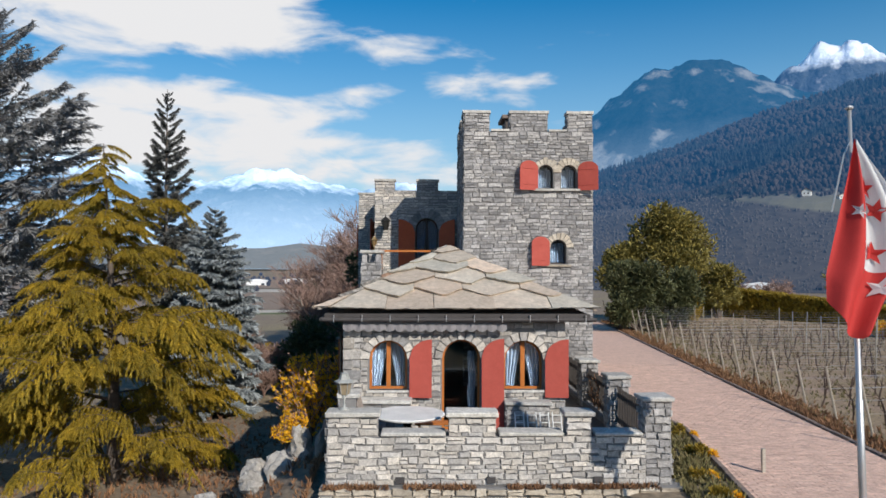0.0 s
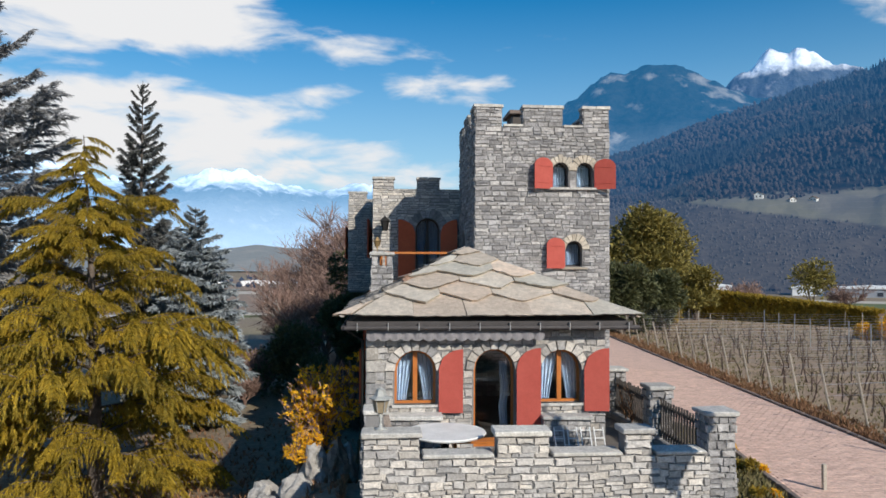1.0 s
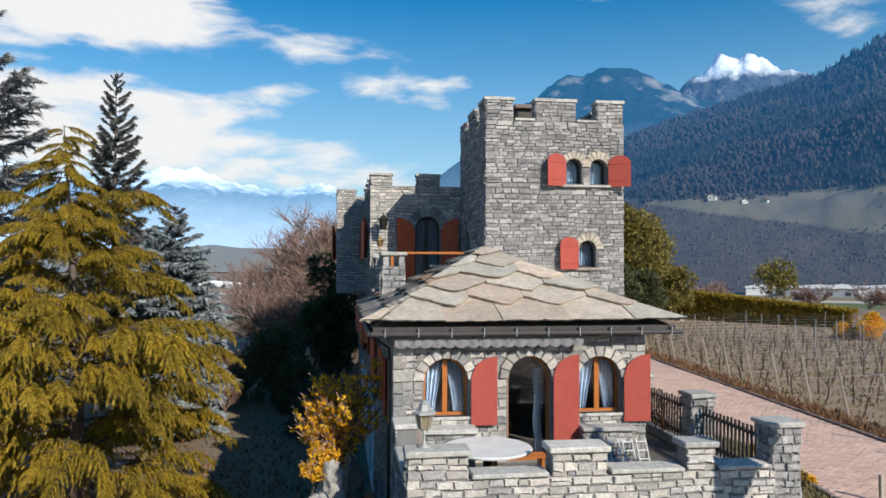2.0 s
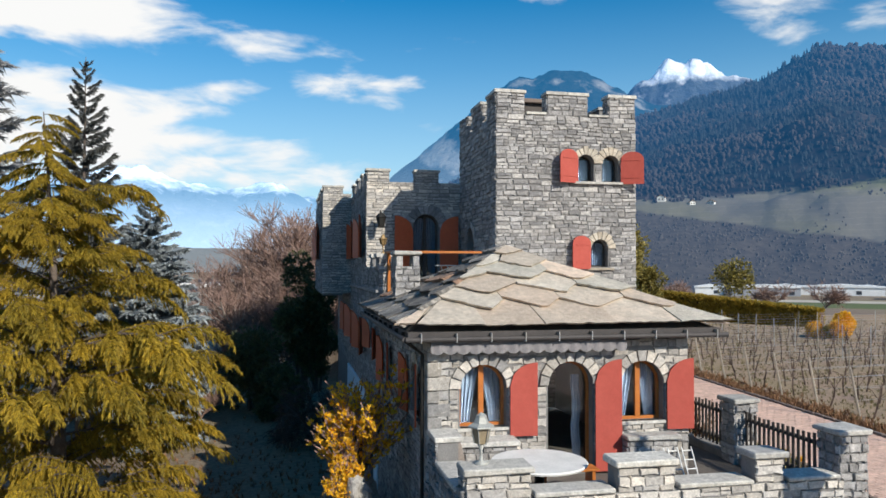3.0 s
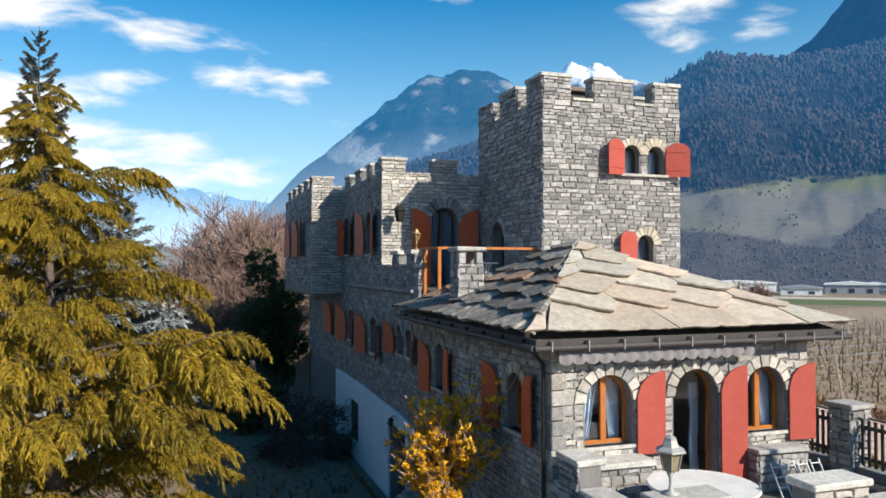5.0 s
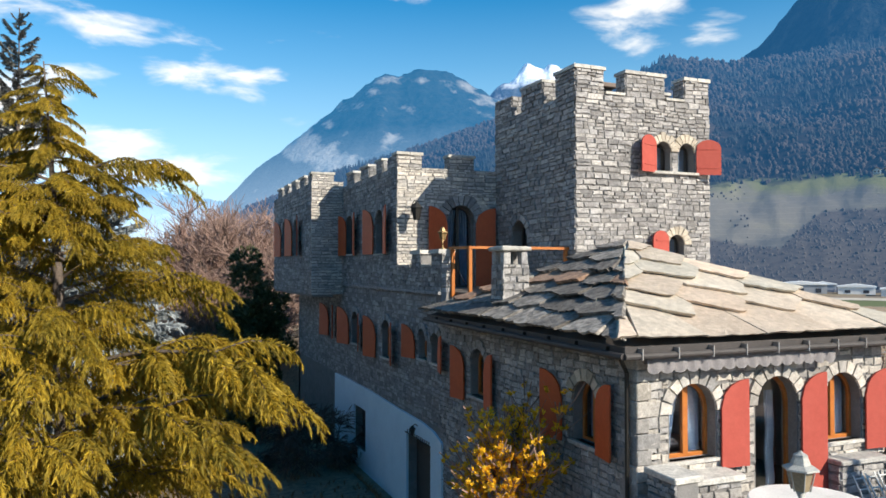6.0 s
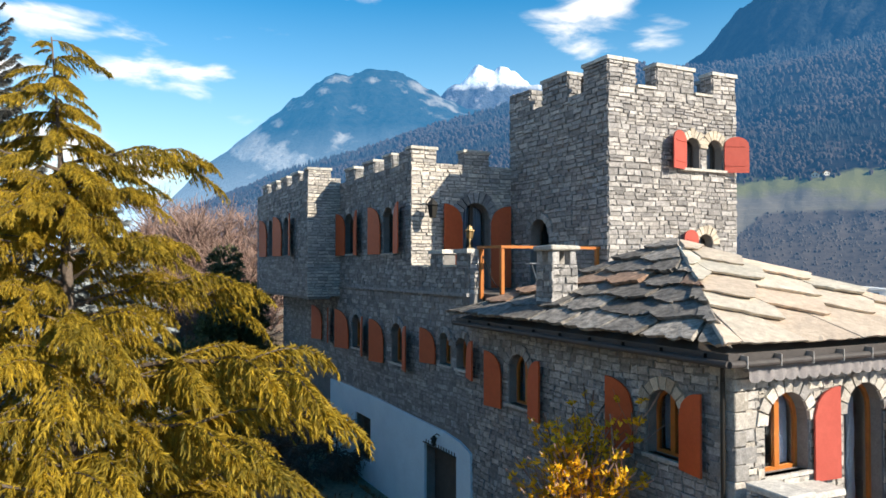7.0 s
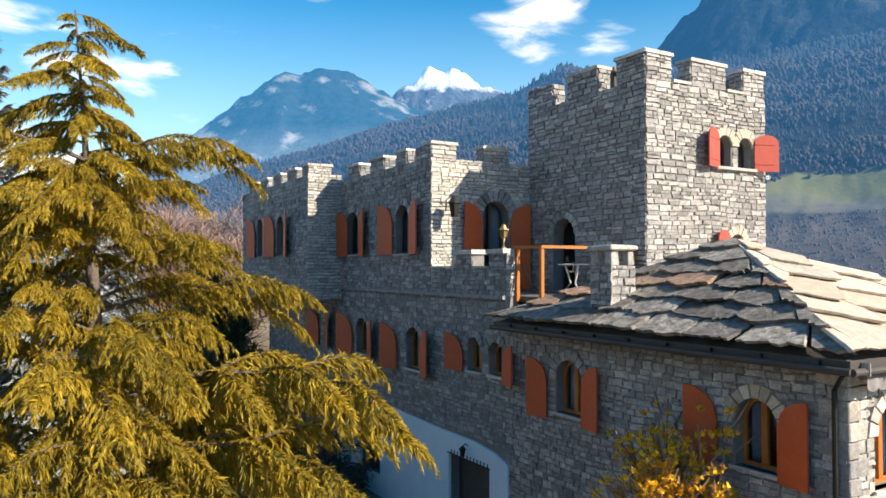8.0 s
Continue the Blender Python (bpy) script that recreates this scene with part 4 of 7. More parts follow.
while z < 2.5:
    h = min(rnd.uniform(0.17, 0.29), 2.58 - z)
    wide, deep = (rnd.uniform(0.38, 0.48), rnd.uniform(0.2, 0.26)) if k % 2 else (rnd.uniform(0.2, 0.28), rnd.uniform(0.34, 0.44))
    bm = bmesh.new()
    box(bm, XW - 0.032, XW + wide, YF - 0.034, YF + deep, z + 0.006, z + h - 0.006, 0.014, 0.007)
    part("quoin", bm, M["stone_front"], w_front)
    z, k = z + h, k + 1
for i, (a, b, c, d) in enumerate(PF):
    voussoirs(front, w_front, "stone_front", a, b, d, 0.19, n=9, seed=i)
for a, b, c, d in (PF[0], PF[2]):
    window(pavilion, front, a, b, c, d)
dr = window(pavilion, front, *PF[1], door=True, mullion=False, curtain=False)
vs, fs = [], []
for i in range(13):
    for k in range(8):
        vs.append(tuple(front.at(1.12 + 0.17 * i / 12 + 0.02 * math.sin(k * 1.7), 0.1 + 1.75 * k / 7, -0.42 - 0.03 * math.sin(i * 1.9))))
for i in range(12):
    for k in range(7):
        fs.append((i * 8 + k, i * 8 + 8 + k, i * 8 + 9 + k, i * 8 + k + 1))
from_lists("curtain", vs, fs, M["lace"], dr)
sill(pavilion, front, -1.3, -0.3, 0.97, 0.06)
sill(pavilion, front, 1.93, 2.92, 0.97, 0.06)
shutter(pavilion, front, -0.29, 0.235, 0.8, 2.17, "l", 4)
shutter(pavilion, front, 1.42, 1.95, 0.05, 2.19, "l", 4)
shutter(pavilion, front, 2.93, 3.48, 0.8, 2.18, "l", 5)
PW = [along(18.47, 19.22) + (1.0, 2.05), along(22.63, 23.44) + (1.08, 2.15)]
w_west = wall(pavilion, west, rect(-25.2, -YF, -2.9, 2.75), 0.32, PW, label="shaded stone side wall with arched windows")
lay(west, w_west, "stone", [(-25.2, -YF, -2.9, 2.72)], [(a, b, c, d, 0.2) for a, b, c, d in PW], 0.08, 0.17, 0.13, 0.38, near=(-21.2, -17, -0.4, 3), seed=5)
for i, (a, b, c, d) in enumerate(PW):
    voussoirs(west, w_west, "stone_warm" if i == 0 else "stone", a, b, d, 0.2, n=9, seed=20 + i)
    window(pavilion, west, a, b, c, d)
    sill(pavilion, west, a - 0.06, b + 0.06, c, 0.08)
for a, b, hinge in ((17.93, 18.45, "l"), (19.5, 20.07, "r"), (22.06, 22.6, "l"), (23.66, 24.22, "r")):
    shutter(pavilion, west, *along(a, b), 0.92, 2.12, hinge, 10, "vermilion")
east = Face((3.42, 0), (0, 1))
wall(pavilion, east, rect(YF + 0.32, TY0 - 0.05, -0.5, 2.75), 0.32, label="stone side wall")
bm = bmesh.new()
box(bm, XW + 0.33, 3.1, YF + 0.33, TY0 - 0.02, -0.12, -0.02)
part("floor", bm, M["terrace"], pavilion)

# eaves and roof of large split slabs
EX0, EX1, EY0, EY1, EZ = -2.3, 3.98, 17.16, 25.05, 2.8
APEX = Vector((0.78, 21.2, 4.4))
bm = bmesh.new()
cs = [bm.verts.new(v) for v in ((EX0 + 0.06, EY0 + 0.06, EZ - 0.02), (EX1 - 0.06, EY0 + 0.06, EZ - 0.02), (EX1 - 0.06, EY1 - 0.06, EZ - 0.02), (EX0 + 0.06, EY1 - 0.06, EZ - 0.02))]
tip = bm.verts.new(APEX - Vector((0, 0, 0.05)))
for i in range(4):
    bm.faces.new((cs[i], cs[(i + 1) % 4], tip))
bm.faces.new(cs[::-1])
roof = part("roof", bm, M["darkwood"], pavilion, "hipped roof of large grey split stone slabs")


def roof_face(a, b, seed, rows=7, key="slate", lift=0.0, over=0.05, vee=0.7, rise=0.085, thick=(0.028, 0.046), w=1.22, ragged=0.012, gap=0.008, rust=0.0):
    """Split slabs whose lower edges run to a blunt point, each row over the joints of the one below."""
    rnd = random.Random(seed)
    j = lambda q: rnd.uniform(-q, q)
    a, b = Vector(a), Vector(b)
    u = (b - a).normalized()
    foot = a + u * (APEX - a).dot(u)
    v = APEX - foot
    length = v.length
    v.normalize()
    n = u.cross(v).normalized()
    wide, peak, step = (b - a).length, (APEX - a).dot(u), length / rows
    for r in range(rows):
        v0 = r * step
        xs = [(k - 1 + 0.5 * (r % 2)) * w + j(0.16) * w for k in range(int(wide / w) + 4)]
        for x0, x1 in zip(xs, xs[1:]):
            ww = x1 - x0
            tip, left, right = 0.5 + j(0.22), vee * (1 + j(0.3)), vee * (1 + j(0.3))
            nose = -0.08 + j(0.09)
            corners = [(gap / ww, left), (tip - 0.06, nose + 0.05), (tip + 0.05, nose), (1 - gap / ww, right)]
            if r == 0:
                corners = [(gap / ww, -0.09 + j(0.03)), (0.5, -0.1 + j(0.03)), (1 - gap / ww, -0.09 + j(0.03))]
            low = []
            for (p0, q0), (p1, q1) in zip(corners, corners[1:]):
                m = 6 if p1 - p0 > 0.2 else 1
                low += [(p0 + (p1 - p0) * k / m, q0 + (q1 - q0) * k / m) for k in range(m)]
            low.append(corners[-1])
            pts = [(x0 + ww * p + j(ragged), v0 + step * q + j(ragged * 1.3)) for p, q in low]
            pts += [(x1 - gap, v0 + step * 1.9), (x0 + ww * 0.5, v0 + step * 1.97), (x0 + gap, v0 + step * 1.9)]
            q, past = [], over * rnd.uniform(0.2, 1.9)
            for pu, pv in pts:
                pv = min(pv, length)
                lo, hi = peak * pv / length - past - j(ragged), wide - (wide - peak) * pv / length + past + j(ragged)
                q.append((min(max(pu, lo), hi), pv))
            m = len(q)
            area = abs(sum(q[i][0] * q[(i + 1) % m][1] - q[(i + 1) % m][0] * q[i][1] for i in range(m))) / 2
            if area < 0.04:
                continue
            bm = bmesh.new()
            up, th, skew = rise * rnd.uniform(0.85, 1.25), rnd.uniform(*thick), j(0.02)
            tops, bots = [], []
            for i, (pu, pv) in enumerate(q):
                under = 0.03 if i < m - 3 else 0.0
                h = max(up * (1 - (pv - v0) / (1.97 * step)) + lift + j(0.006) + skew * (pu - x0 - ww / 2) / ww, 0.004)
                tops.append(bm.verts.new(a + u * pu + v * pv + n * (h + th)))
                bots.append(bm.verts.new(a + u * (pu + j(0.012)) + v * (pv + under) + n * h))
            centre = bm.verts.new(sum((t.co for t in tops), Vector()) / m + n * j(0.01))
            for i in range(m):
                k = (i + 1) % m
                bm.faces.new((tops[i], tops[k], centre))
                bm.faces.new((tops[i], bots[i], bots[k], tops[k]))
            bm.faces.new(bots[::-1])
            bmesh.ops.remove_doubles(bm, verts=bm.verts[:], dist=0.001)
            bmesh.ops.recalc_face_normals(bm, faces=bm.faces[:])
            part("slab", bm, M["slate_rust" if rnd.random() < rust * (1 - x0 / wide) and r > 0 else key], roof)


C = [(EX0, EY0, EZ), (EX1, EY0, EZ), (EX1, EY1, EZ), (EX0, EY1, EZ)]
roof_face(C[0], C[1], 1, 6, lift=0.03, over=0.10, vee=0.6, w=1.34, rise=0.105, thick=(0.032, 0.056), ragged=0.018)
# west slope: slabs with the shade in their colour
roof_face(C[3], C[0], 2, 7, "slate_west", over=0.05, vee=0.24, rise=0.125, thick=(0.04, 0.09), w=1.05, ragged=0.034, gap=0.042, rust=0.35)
roof_face(C[1], C[2], 3)
roof_face(C[2], C[3], 4)
# boarded eaves, gutters with their brackets
for name, x0, x1, y0, y1 in (("front", EX0 + 0.02, EX1 - 0.02, EY0 + 0.02, EY0 + 0.06), ("west", EX0 + 0.02, EX0 + 0.06, EY0 + 0.062, EY1)):
    bm = bmesh.new()
    box(bm, x0, x1, y0, y1, 2.62, 2.795, 0.006)
    part("fascia", bm, M["fascia"], pavilion)
bm = bmesh.new()
box(bm, EX0 + 0.07, EX1 - 0.07, EY0 + 0.07, EY1 - 0.1, 2.725, 2.76)
part("soffit", bm, M["darkwood"], pavilion)
for pts in ([(EX0 - 0.03, EY0 - 0.04, 2.66), (EX1 + 0.1, EY0 - 0.04, 2.66)], [(EX0 - 0.04, EY0 - 0.03, 2.66), (EX0 - 0.04, EY1, 2.68)]):
    bm = bmesh.new()
    tube(bm, pts, 0.05, 10)
    part("gutter", bm, M["fascia"], pavilion, "dark half-round gutter")
for k in range(10):
    x = EX0 + 0.25 + k * (EX1 - EX0 - 0.4) / 9
    bm = bmesh.new()
    box(bm, x - 0.007, x + 0.007, EY0 - 0.1, EY0 + 0.02, 2.60, 2.77)
    part("gutter_bracket", bm, M["steel"], pavilion)
for k in range(9):
    y = EY0 + 0.4 + k * 0.85
    bm = bmesh.new()
    box(bm, EX0 - 0.04, EX0 + 0.02, y - 0.006, y + 0.006, 2.66, 2.77)
    part("gutter_bracket", bm, M["iron"], pavilion)
bm = bmesh.new()
tube(bm, [(EX0, EY0 + 0.1, 2.62), (XW - 0.1, YF + 0.12, 2.35), (XW - 0.1, YF + 0.12, -1.2)], 0.034, 10)
part("downpipe", bm, M["iron"], pavilion)

# -- tower --
tower = thing("tower", "square grey stone tower with battlements and red shutters", "tower", (3.5, TY0, -0.5))
tf, tw = Face((0, TY0), (1, 0)), Face((TX0, 0), (0, -1))
TF = [(3.80, 4.32, 6.5, 7.28), (4.58, 5.10, 6.5, 7.28), (4.22, 4.76, 4.0, 4.81)]
TM = [(TX0, 2.2), (2.89, 4.13), (4.80, TX1)]
CREST, TOP = 8.38, 8.98
w_t = wall(tower, tf, crenellated(TX0, TX1, -0.5, CREST, TOP, TM), 0.4, TF, label="sunlit tower wall of grey rubble courses")
lay(tf, w_t, "stone", [(TX0 - 0.03, TX1 + 0.02, -0.5, CREST)] + [(a, b, CREST, TOP) for a, b in TM], [(a, b, c, d, 0.21) for a, b, c, d in TF], 0.07, 0.16, 0.18, 0.5, near=(2.2, 9, 5.3, 9), seed=8)
for i, (a, b, c, d) in enumerate(TF):
    voussoirs(tf, w_t, "stone_warm", a, b, d, 0.22, n=9, seed=40 + i)
    # full curtains stand in for the pale sky that these panes reflect
    window(tower, tf, a, b, c, d, key="darkwood", deep=0.22, bar=0.03, mullion=False, full=True)
sill(tower, tf, 3.68, 5.35, 6.48, 0.12, 0.07)
sill(tower, tf, 4.1, 4.9, 3.98, 0.1, 0.07, "stone_warm")
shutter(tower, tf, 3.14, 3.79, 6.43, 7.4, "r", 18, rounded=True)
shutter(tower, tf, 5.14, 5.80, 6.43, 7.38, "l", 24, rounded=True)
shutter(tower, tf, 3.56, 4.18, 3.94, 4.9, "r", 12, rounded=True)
merlon_caps(tower, tf, TM, TOP, 0.4, 0.05, 0.09)
for a, b in ((2.26, 2.84), (4.17, 4.77)):
    sill(tower, tf, a, b, CREST + 0.075, 0.05, 0.07)
TWM = [along(TY0, 25.05), along(25.72, 26.9), along(27.5, TY1)]
NI = along(26.62, 27.5) + (3.35, 5.28)
w_tw = wall(tower, tw, crenellated(-TY1, -TY0 - 0.402, 3.0, CREST, TOP, [(a, min(b, -TY0 - 0.402)) for a, b in TWM]), 0.4, [NI], label="shaded tower wall of grey rubble courses")
lay(tw, w_tw, "stone", [(-TY1, -TY0, 3.0, CREST)] + [(a, b, CREST, TOP) for a, b in TWM], [(*NI, 0.2)], 0.07, 0.17, 0.16, 0.5, proud=0.034, near=(-26, -24, 5.6, 9), seed=9)
voussoirs(tw, w_tw, "stone", NI[0], NI[1], NI[3], 0.2, n=9, seed=50)
window(tower, tw, *NI, key="darkwood", deep=0.3, curtain=False, mullion=False)
merlon_caps(tower, tw, TWM[:2], TOP, 0.4, 0.05, 0.09)
te, tn = Face((TX1, 0), (0, 1)), Face((0, TY1), (-1, 0))
TEM = [(TY0 + 0.402, 25.05), (25.72, 26.9), (27.5, TY1 - 0.402)]
w_te = wall(tower, te, crenellated(TY0 + 0.402, TY1 - 0.402, -0.5, CREST, TOP, TEM), 0.4, label="stone tower wall")
lay(te, w_te, "stone", [(TY0, TY1, 3.0, CREST)] + [(a, b, CREST, TOP) for a, b in TEM], [], 0.07, 0.16, 0.2, 0.5, seed=10)
TNM = [(-TX1, -4.8), (-4.13, -2.89), (-2.2, -TX0 - 0.402)]
w_tn = wall(tower, tn, crenellated(-TX1, -TX0 - 0.402, -0.5, CREST, TOP, TNM), 0.4, label="stone tower wall")
merlon_caps(tower, te, TEM, TOP, 0.4, 0.05, 0.09)
merlon_caps(tower, tn, TNM, TOP, 0.4, 0.05, 0.09)
bm = bmesh.new()
box(bm, TX0 + 0.402, TX1 - 0.402, TY0 + 0.402, TY1 - 0.402, 7.6, 7.8)
part("flat_roof", bm, M["terrace"], tower)
HX, HZ = 3.75, 9.5
bm = bmesh.new()
box(bm, HX - 0.7, HX + 0.7, 26.9, 28.1, 7.8, HZ - 0.142)
hut = part("roof_hatch", bm, M["darkwood"], tower, "rust-brown roof hatch behind the battlements")
bm = bmesh.new()
box(bm, HX - 0.85, HX + 0.85, 26.75, 28.18, HZ - 0.14, HZ, 0.02)
part("lid", bm, M["kerb"], hut)

# -- wing, with the roof terrace over the lower storey --
wing = thing("wing", "long grey stone wing with battlements and red shutters", "house", (-1.0, WY, -2.8))
wf = Face((0, WY), (1, 0))
WD = (-0.277, 0.604, 3.32, 5.79)
WM = [(XW, -1.09), (-0.21, 0.6)]
WC, WT = 6.86, 7.22
w_wf = wall(wing, wf, crenellated(XW, TX0 - 0.002, 3.3, WC, WT, WM), 0.35, [WD], label="stone wall round the terrace door")
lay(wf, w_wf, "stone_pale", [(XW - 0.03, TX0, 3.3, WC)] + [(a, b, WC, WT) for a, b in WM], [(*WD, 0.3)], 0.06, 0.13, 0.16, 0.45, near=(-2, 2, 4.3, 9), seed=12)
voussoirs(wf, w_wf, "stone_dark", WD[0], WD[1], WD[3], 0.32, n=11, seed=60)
window(wing, wf, *WD, key="darkwood", deep=0.25, door=True)
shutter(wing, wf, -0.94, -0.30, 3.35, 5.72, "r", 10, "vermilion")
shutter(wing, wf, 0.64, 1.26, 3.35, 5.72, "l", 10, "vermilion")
merlon_caps(wing, wf, WM, WT, 0.35, 0.05, 0.08)
ZL = 3.3
WL = [along(25.25, 25.85) + (1.52, 2.28), along(26.18, 26.77) + (1.52, 2.32), along(29.1, 29.95) + (1.2, 2.35), along(32.5, 33.4) + (1.3, 2.4)]
CEL = [along(25.75, 27.55) + (-2.75, -0.62, 1), along(31.5, 32.9) + (-2.15, -0.75, 1)]
w_lo = wall(wing, west, [(-BY1, -2.9), (-25.202, -2.9), (-25.202, ZL), (-BY1, ZL)], 0.35, WL + CEL, label="shaded stone wall of the lower storey")
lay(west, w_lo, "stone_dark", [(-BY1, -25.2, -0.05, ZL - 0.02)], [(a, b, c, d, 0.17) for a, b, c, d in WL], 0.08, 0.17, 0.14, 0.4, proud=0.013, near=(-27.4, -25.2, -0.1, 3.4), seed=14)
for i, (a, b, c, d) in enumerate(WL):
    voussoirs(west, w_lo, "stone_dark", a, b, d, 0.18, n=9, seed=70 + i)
    window(wing, west, a, b, c, d, curtain=i > 1)
    sill(wing, west, a - 0.05, b + 0.05, c, 0.06)
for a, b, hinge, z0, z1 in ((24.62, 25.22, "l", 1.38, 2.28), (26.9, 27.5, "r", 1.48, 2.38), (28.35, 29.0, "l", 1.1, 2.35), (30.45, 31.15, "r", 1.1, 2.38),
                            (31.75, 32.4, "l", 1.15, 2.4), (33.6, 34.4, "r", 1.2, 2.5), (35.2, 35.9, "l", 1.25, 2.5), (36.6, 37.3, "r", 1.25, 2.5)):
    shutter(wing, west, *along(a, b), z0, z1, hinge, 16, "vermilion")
bm = bmesh.new()
slab(bm, west, rect(-BY0, -25.2, ZL - 0.05, ZL + 0.03), -0.02, 0.085)
part("string_course", bm, M["stone_dark"], wing)
# plastered cellar front
bm = bmesh.new()
ws = Face((XW - 0.02, 0), (0, -1))
slab(bm, ws, [(-35.55, -2.9), (-25.0, -2.9), (-25.05, -0.36), (-25.6, -0.2), (-26.4, -0.12), (-28.2, -0.1), (-31.0, -0.03), (-33.6, -0.02), (-35.55, -0.06)], -0.018, 0.05, [rect(*h[:4]) for h in CEL])
cellar = part("cellar_wall", bm, M["plaster"], wing, "white plastered cellar wall with blue sky shade in its colour")
# dark panels fill a door opening and a window opening
for a, b, c, d, _ in CEL:
    bm = bmesh.new()
    slab(bm, west, rect(a, b, c, d), -0.3, -0.24)
    part("cellar_door", bm, M["darkwood"], wing, "dark panel in a cellar opening")
bm = bmesh.new()
for k in range(12):
    y = 25.8 + k * 0.145
    tube(bm, [(XW - 0.09, y, -0.62), (XW - 0.09, y, -0.5)], 0.012, 5)
tube(bm, [(XW - 0.09, 25.72, -0.6), (XW - 0.09, 27.58, -0.6)], 0.016, 6)
part("iron_crest", bm, M["iron"], wing)
# upper west wall and the bay
UW = [along(29.75, 30.62) + (4.35, 5.72), along(33.2, 34.2) + (4.38, 5.76)]
UM = [along(WY + 0.352, 29.45), along(29.95, 30.6), along(31.4, 32.35), along(33.2, 34.1)]
w_uw = wall(wing, west, crenellated(-BY0 - 0.0, -WY - 0.352, ZL, WC, WT, UM), 0.35, UW, label="shaded stone wall of the upper storey")
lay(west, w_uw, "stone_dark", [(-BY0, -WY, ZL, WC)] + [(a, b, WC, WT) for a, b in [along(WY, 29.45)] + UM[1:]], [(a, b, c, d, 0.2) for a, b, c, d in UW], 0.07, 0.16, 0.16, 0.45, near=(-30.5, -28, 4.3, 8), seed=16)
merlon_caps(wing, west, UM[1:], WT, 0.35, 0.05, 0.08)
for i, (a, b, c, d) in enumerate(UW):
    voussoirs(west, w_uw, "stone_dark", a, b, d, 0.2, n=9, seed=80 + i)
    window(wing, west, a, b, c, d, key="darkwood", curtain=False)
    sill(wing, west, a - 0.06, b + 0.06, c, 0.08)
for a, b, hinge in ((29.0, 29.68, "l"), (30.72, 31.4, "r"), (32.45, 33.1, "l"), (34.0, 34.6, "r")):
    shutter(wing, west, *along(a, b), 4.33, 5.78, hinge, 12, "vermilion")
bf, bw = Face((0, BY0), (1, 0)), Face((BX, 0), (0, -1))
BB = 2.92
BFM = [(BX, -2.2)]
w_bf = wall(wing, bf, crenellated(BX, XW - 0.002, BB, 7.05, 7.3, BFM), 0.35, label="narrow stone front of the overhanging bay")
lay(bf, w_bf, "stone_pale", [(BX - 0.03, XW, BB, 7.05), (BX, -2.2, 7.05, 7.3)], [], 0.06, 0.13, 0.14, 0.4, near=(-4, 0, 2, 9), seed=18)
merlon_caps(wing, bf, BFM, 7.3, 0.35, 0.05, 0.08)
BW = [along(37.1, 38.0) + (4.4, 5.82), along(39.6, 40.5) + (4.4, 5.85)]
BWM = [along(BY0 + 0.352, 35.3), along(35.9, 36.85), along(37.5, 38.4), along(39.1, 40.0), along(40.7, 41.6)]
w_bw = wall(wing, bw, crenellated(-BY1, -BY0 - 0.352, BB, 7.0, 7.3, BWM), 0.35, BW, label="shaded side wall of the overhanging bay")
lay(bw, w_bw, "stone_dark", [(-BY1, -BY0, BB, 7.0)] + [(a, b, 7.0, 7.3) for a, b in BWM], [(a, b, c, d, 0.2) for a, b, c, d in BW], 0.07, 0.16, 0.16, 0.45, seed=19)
merlon_caps(wing, bw, BWM[1:], 7.3, 0.35, 0.05, 0.08)
for a, b, c, d in BW:
    voussoirs(bw, w_bw, "stone_dark", a, b, d, 0.2, n=7, seed=90)
    window(wing, bw, a, b, c, d, key="darkwood", curtain=False)
for a, b, hinge in ((36.3, 37.0, "l"), (38.1, 38.8, "r"), (38.85, 39.5, "l"), (40.6, 41.3, "r")):
    shutter(wing, bw, *along(a, b), 4.36, 5.9, hinge, 12, "vermilion")
bm = bmesh.new()
box(bm, BX + 0.02, XW - 0.36, BY0 + 0.02, BY1, BB - 0.08, BB - 0.003)
part("bay_floor", bm, M["mortar"], wing)
bm = bmesh.new()
box(bm, XW + 0.36, 5.5, WY + 0.36, BY1, 6.45, 6.6)
part("flat_roof", bm, M["terrace"], wing)
bm = bmesh.new()
box(bm, BX + 0.36, XW + 0.355, BY0 + 0.36, BY1, 6.45, 6.6)
part("bay_roof", bm, M["terrace"], wing)
# closing walls on the sides that the walk never sees
wall(wing, Face((0, BY1), (-1, 0)), [(-5.5, -2.9), (-XW, -2.9), (-XW, BB), (3.0, BB), (3.0, 6.86), (-5.5, 6.86)], 0.35, label="stone back wall")
wall(wing, Face((5.5, 0), (0, 1)), rect(TY1 + 0.01, BY1 - 0.36, -0.5, 6.86), 0.35, label="stone side wall")

# -- roof terrace over the lower storey --
bm = bmesh.new()
box(bm, XW + 0.36, TX0 - 0.002, 24.5, WY - 0.002, 3.2, 3.32)
part("terrace_floor", bm, M["terrace"], wing)
RPM = [along(25.25, 25.85), along(26.55, 27.3)]
w_rp = wall(wing, west, crenellated(-WY + 0.002, -25.2, ZL + 0.002, 3.95, 4.28, RPM), 0.32, label="low stone parapet of the roof terrace")
lay(west, w_rp, "stone_dark", [(-WY, -25.2, ZL, 3.95)] + [(a, b, 3.95, 4.28) for a, b in RPM], [], 0.07, 0.14, 0.16, 0.4, seed=22, near=(-29, -25, 3, 5))
rs = Face((0, 25.2), (1, 0))
lay(rs, w_rp, "stone", [(XW, XW + 0.32, ZL, 4.28)], [], 0.07, 0.14, 0.14, 0.3, seed=23)
merlon_caps(wing, west, RPM, 4.28, 0.32, 0.06, 0.1)
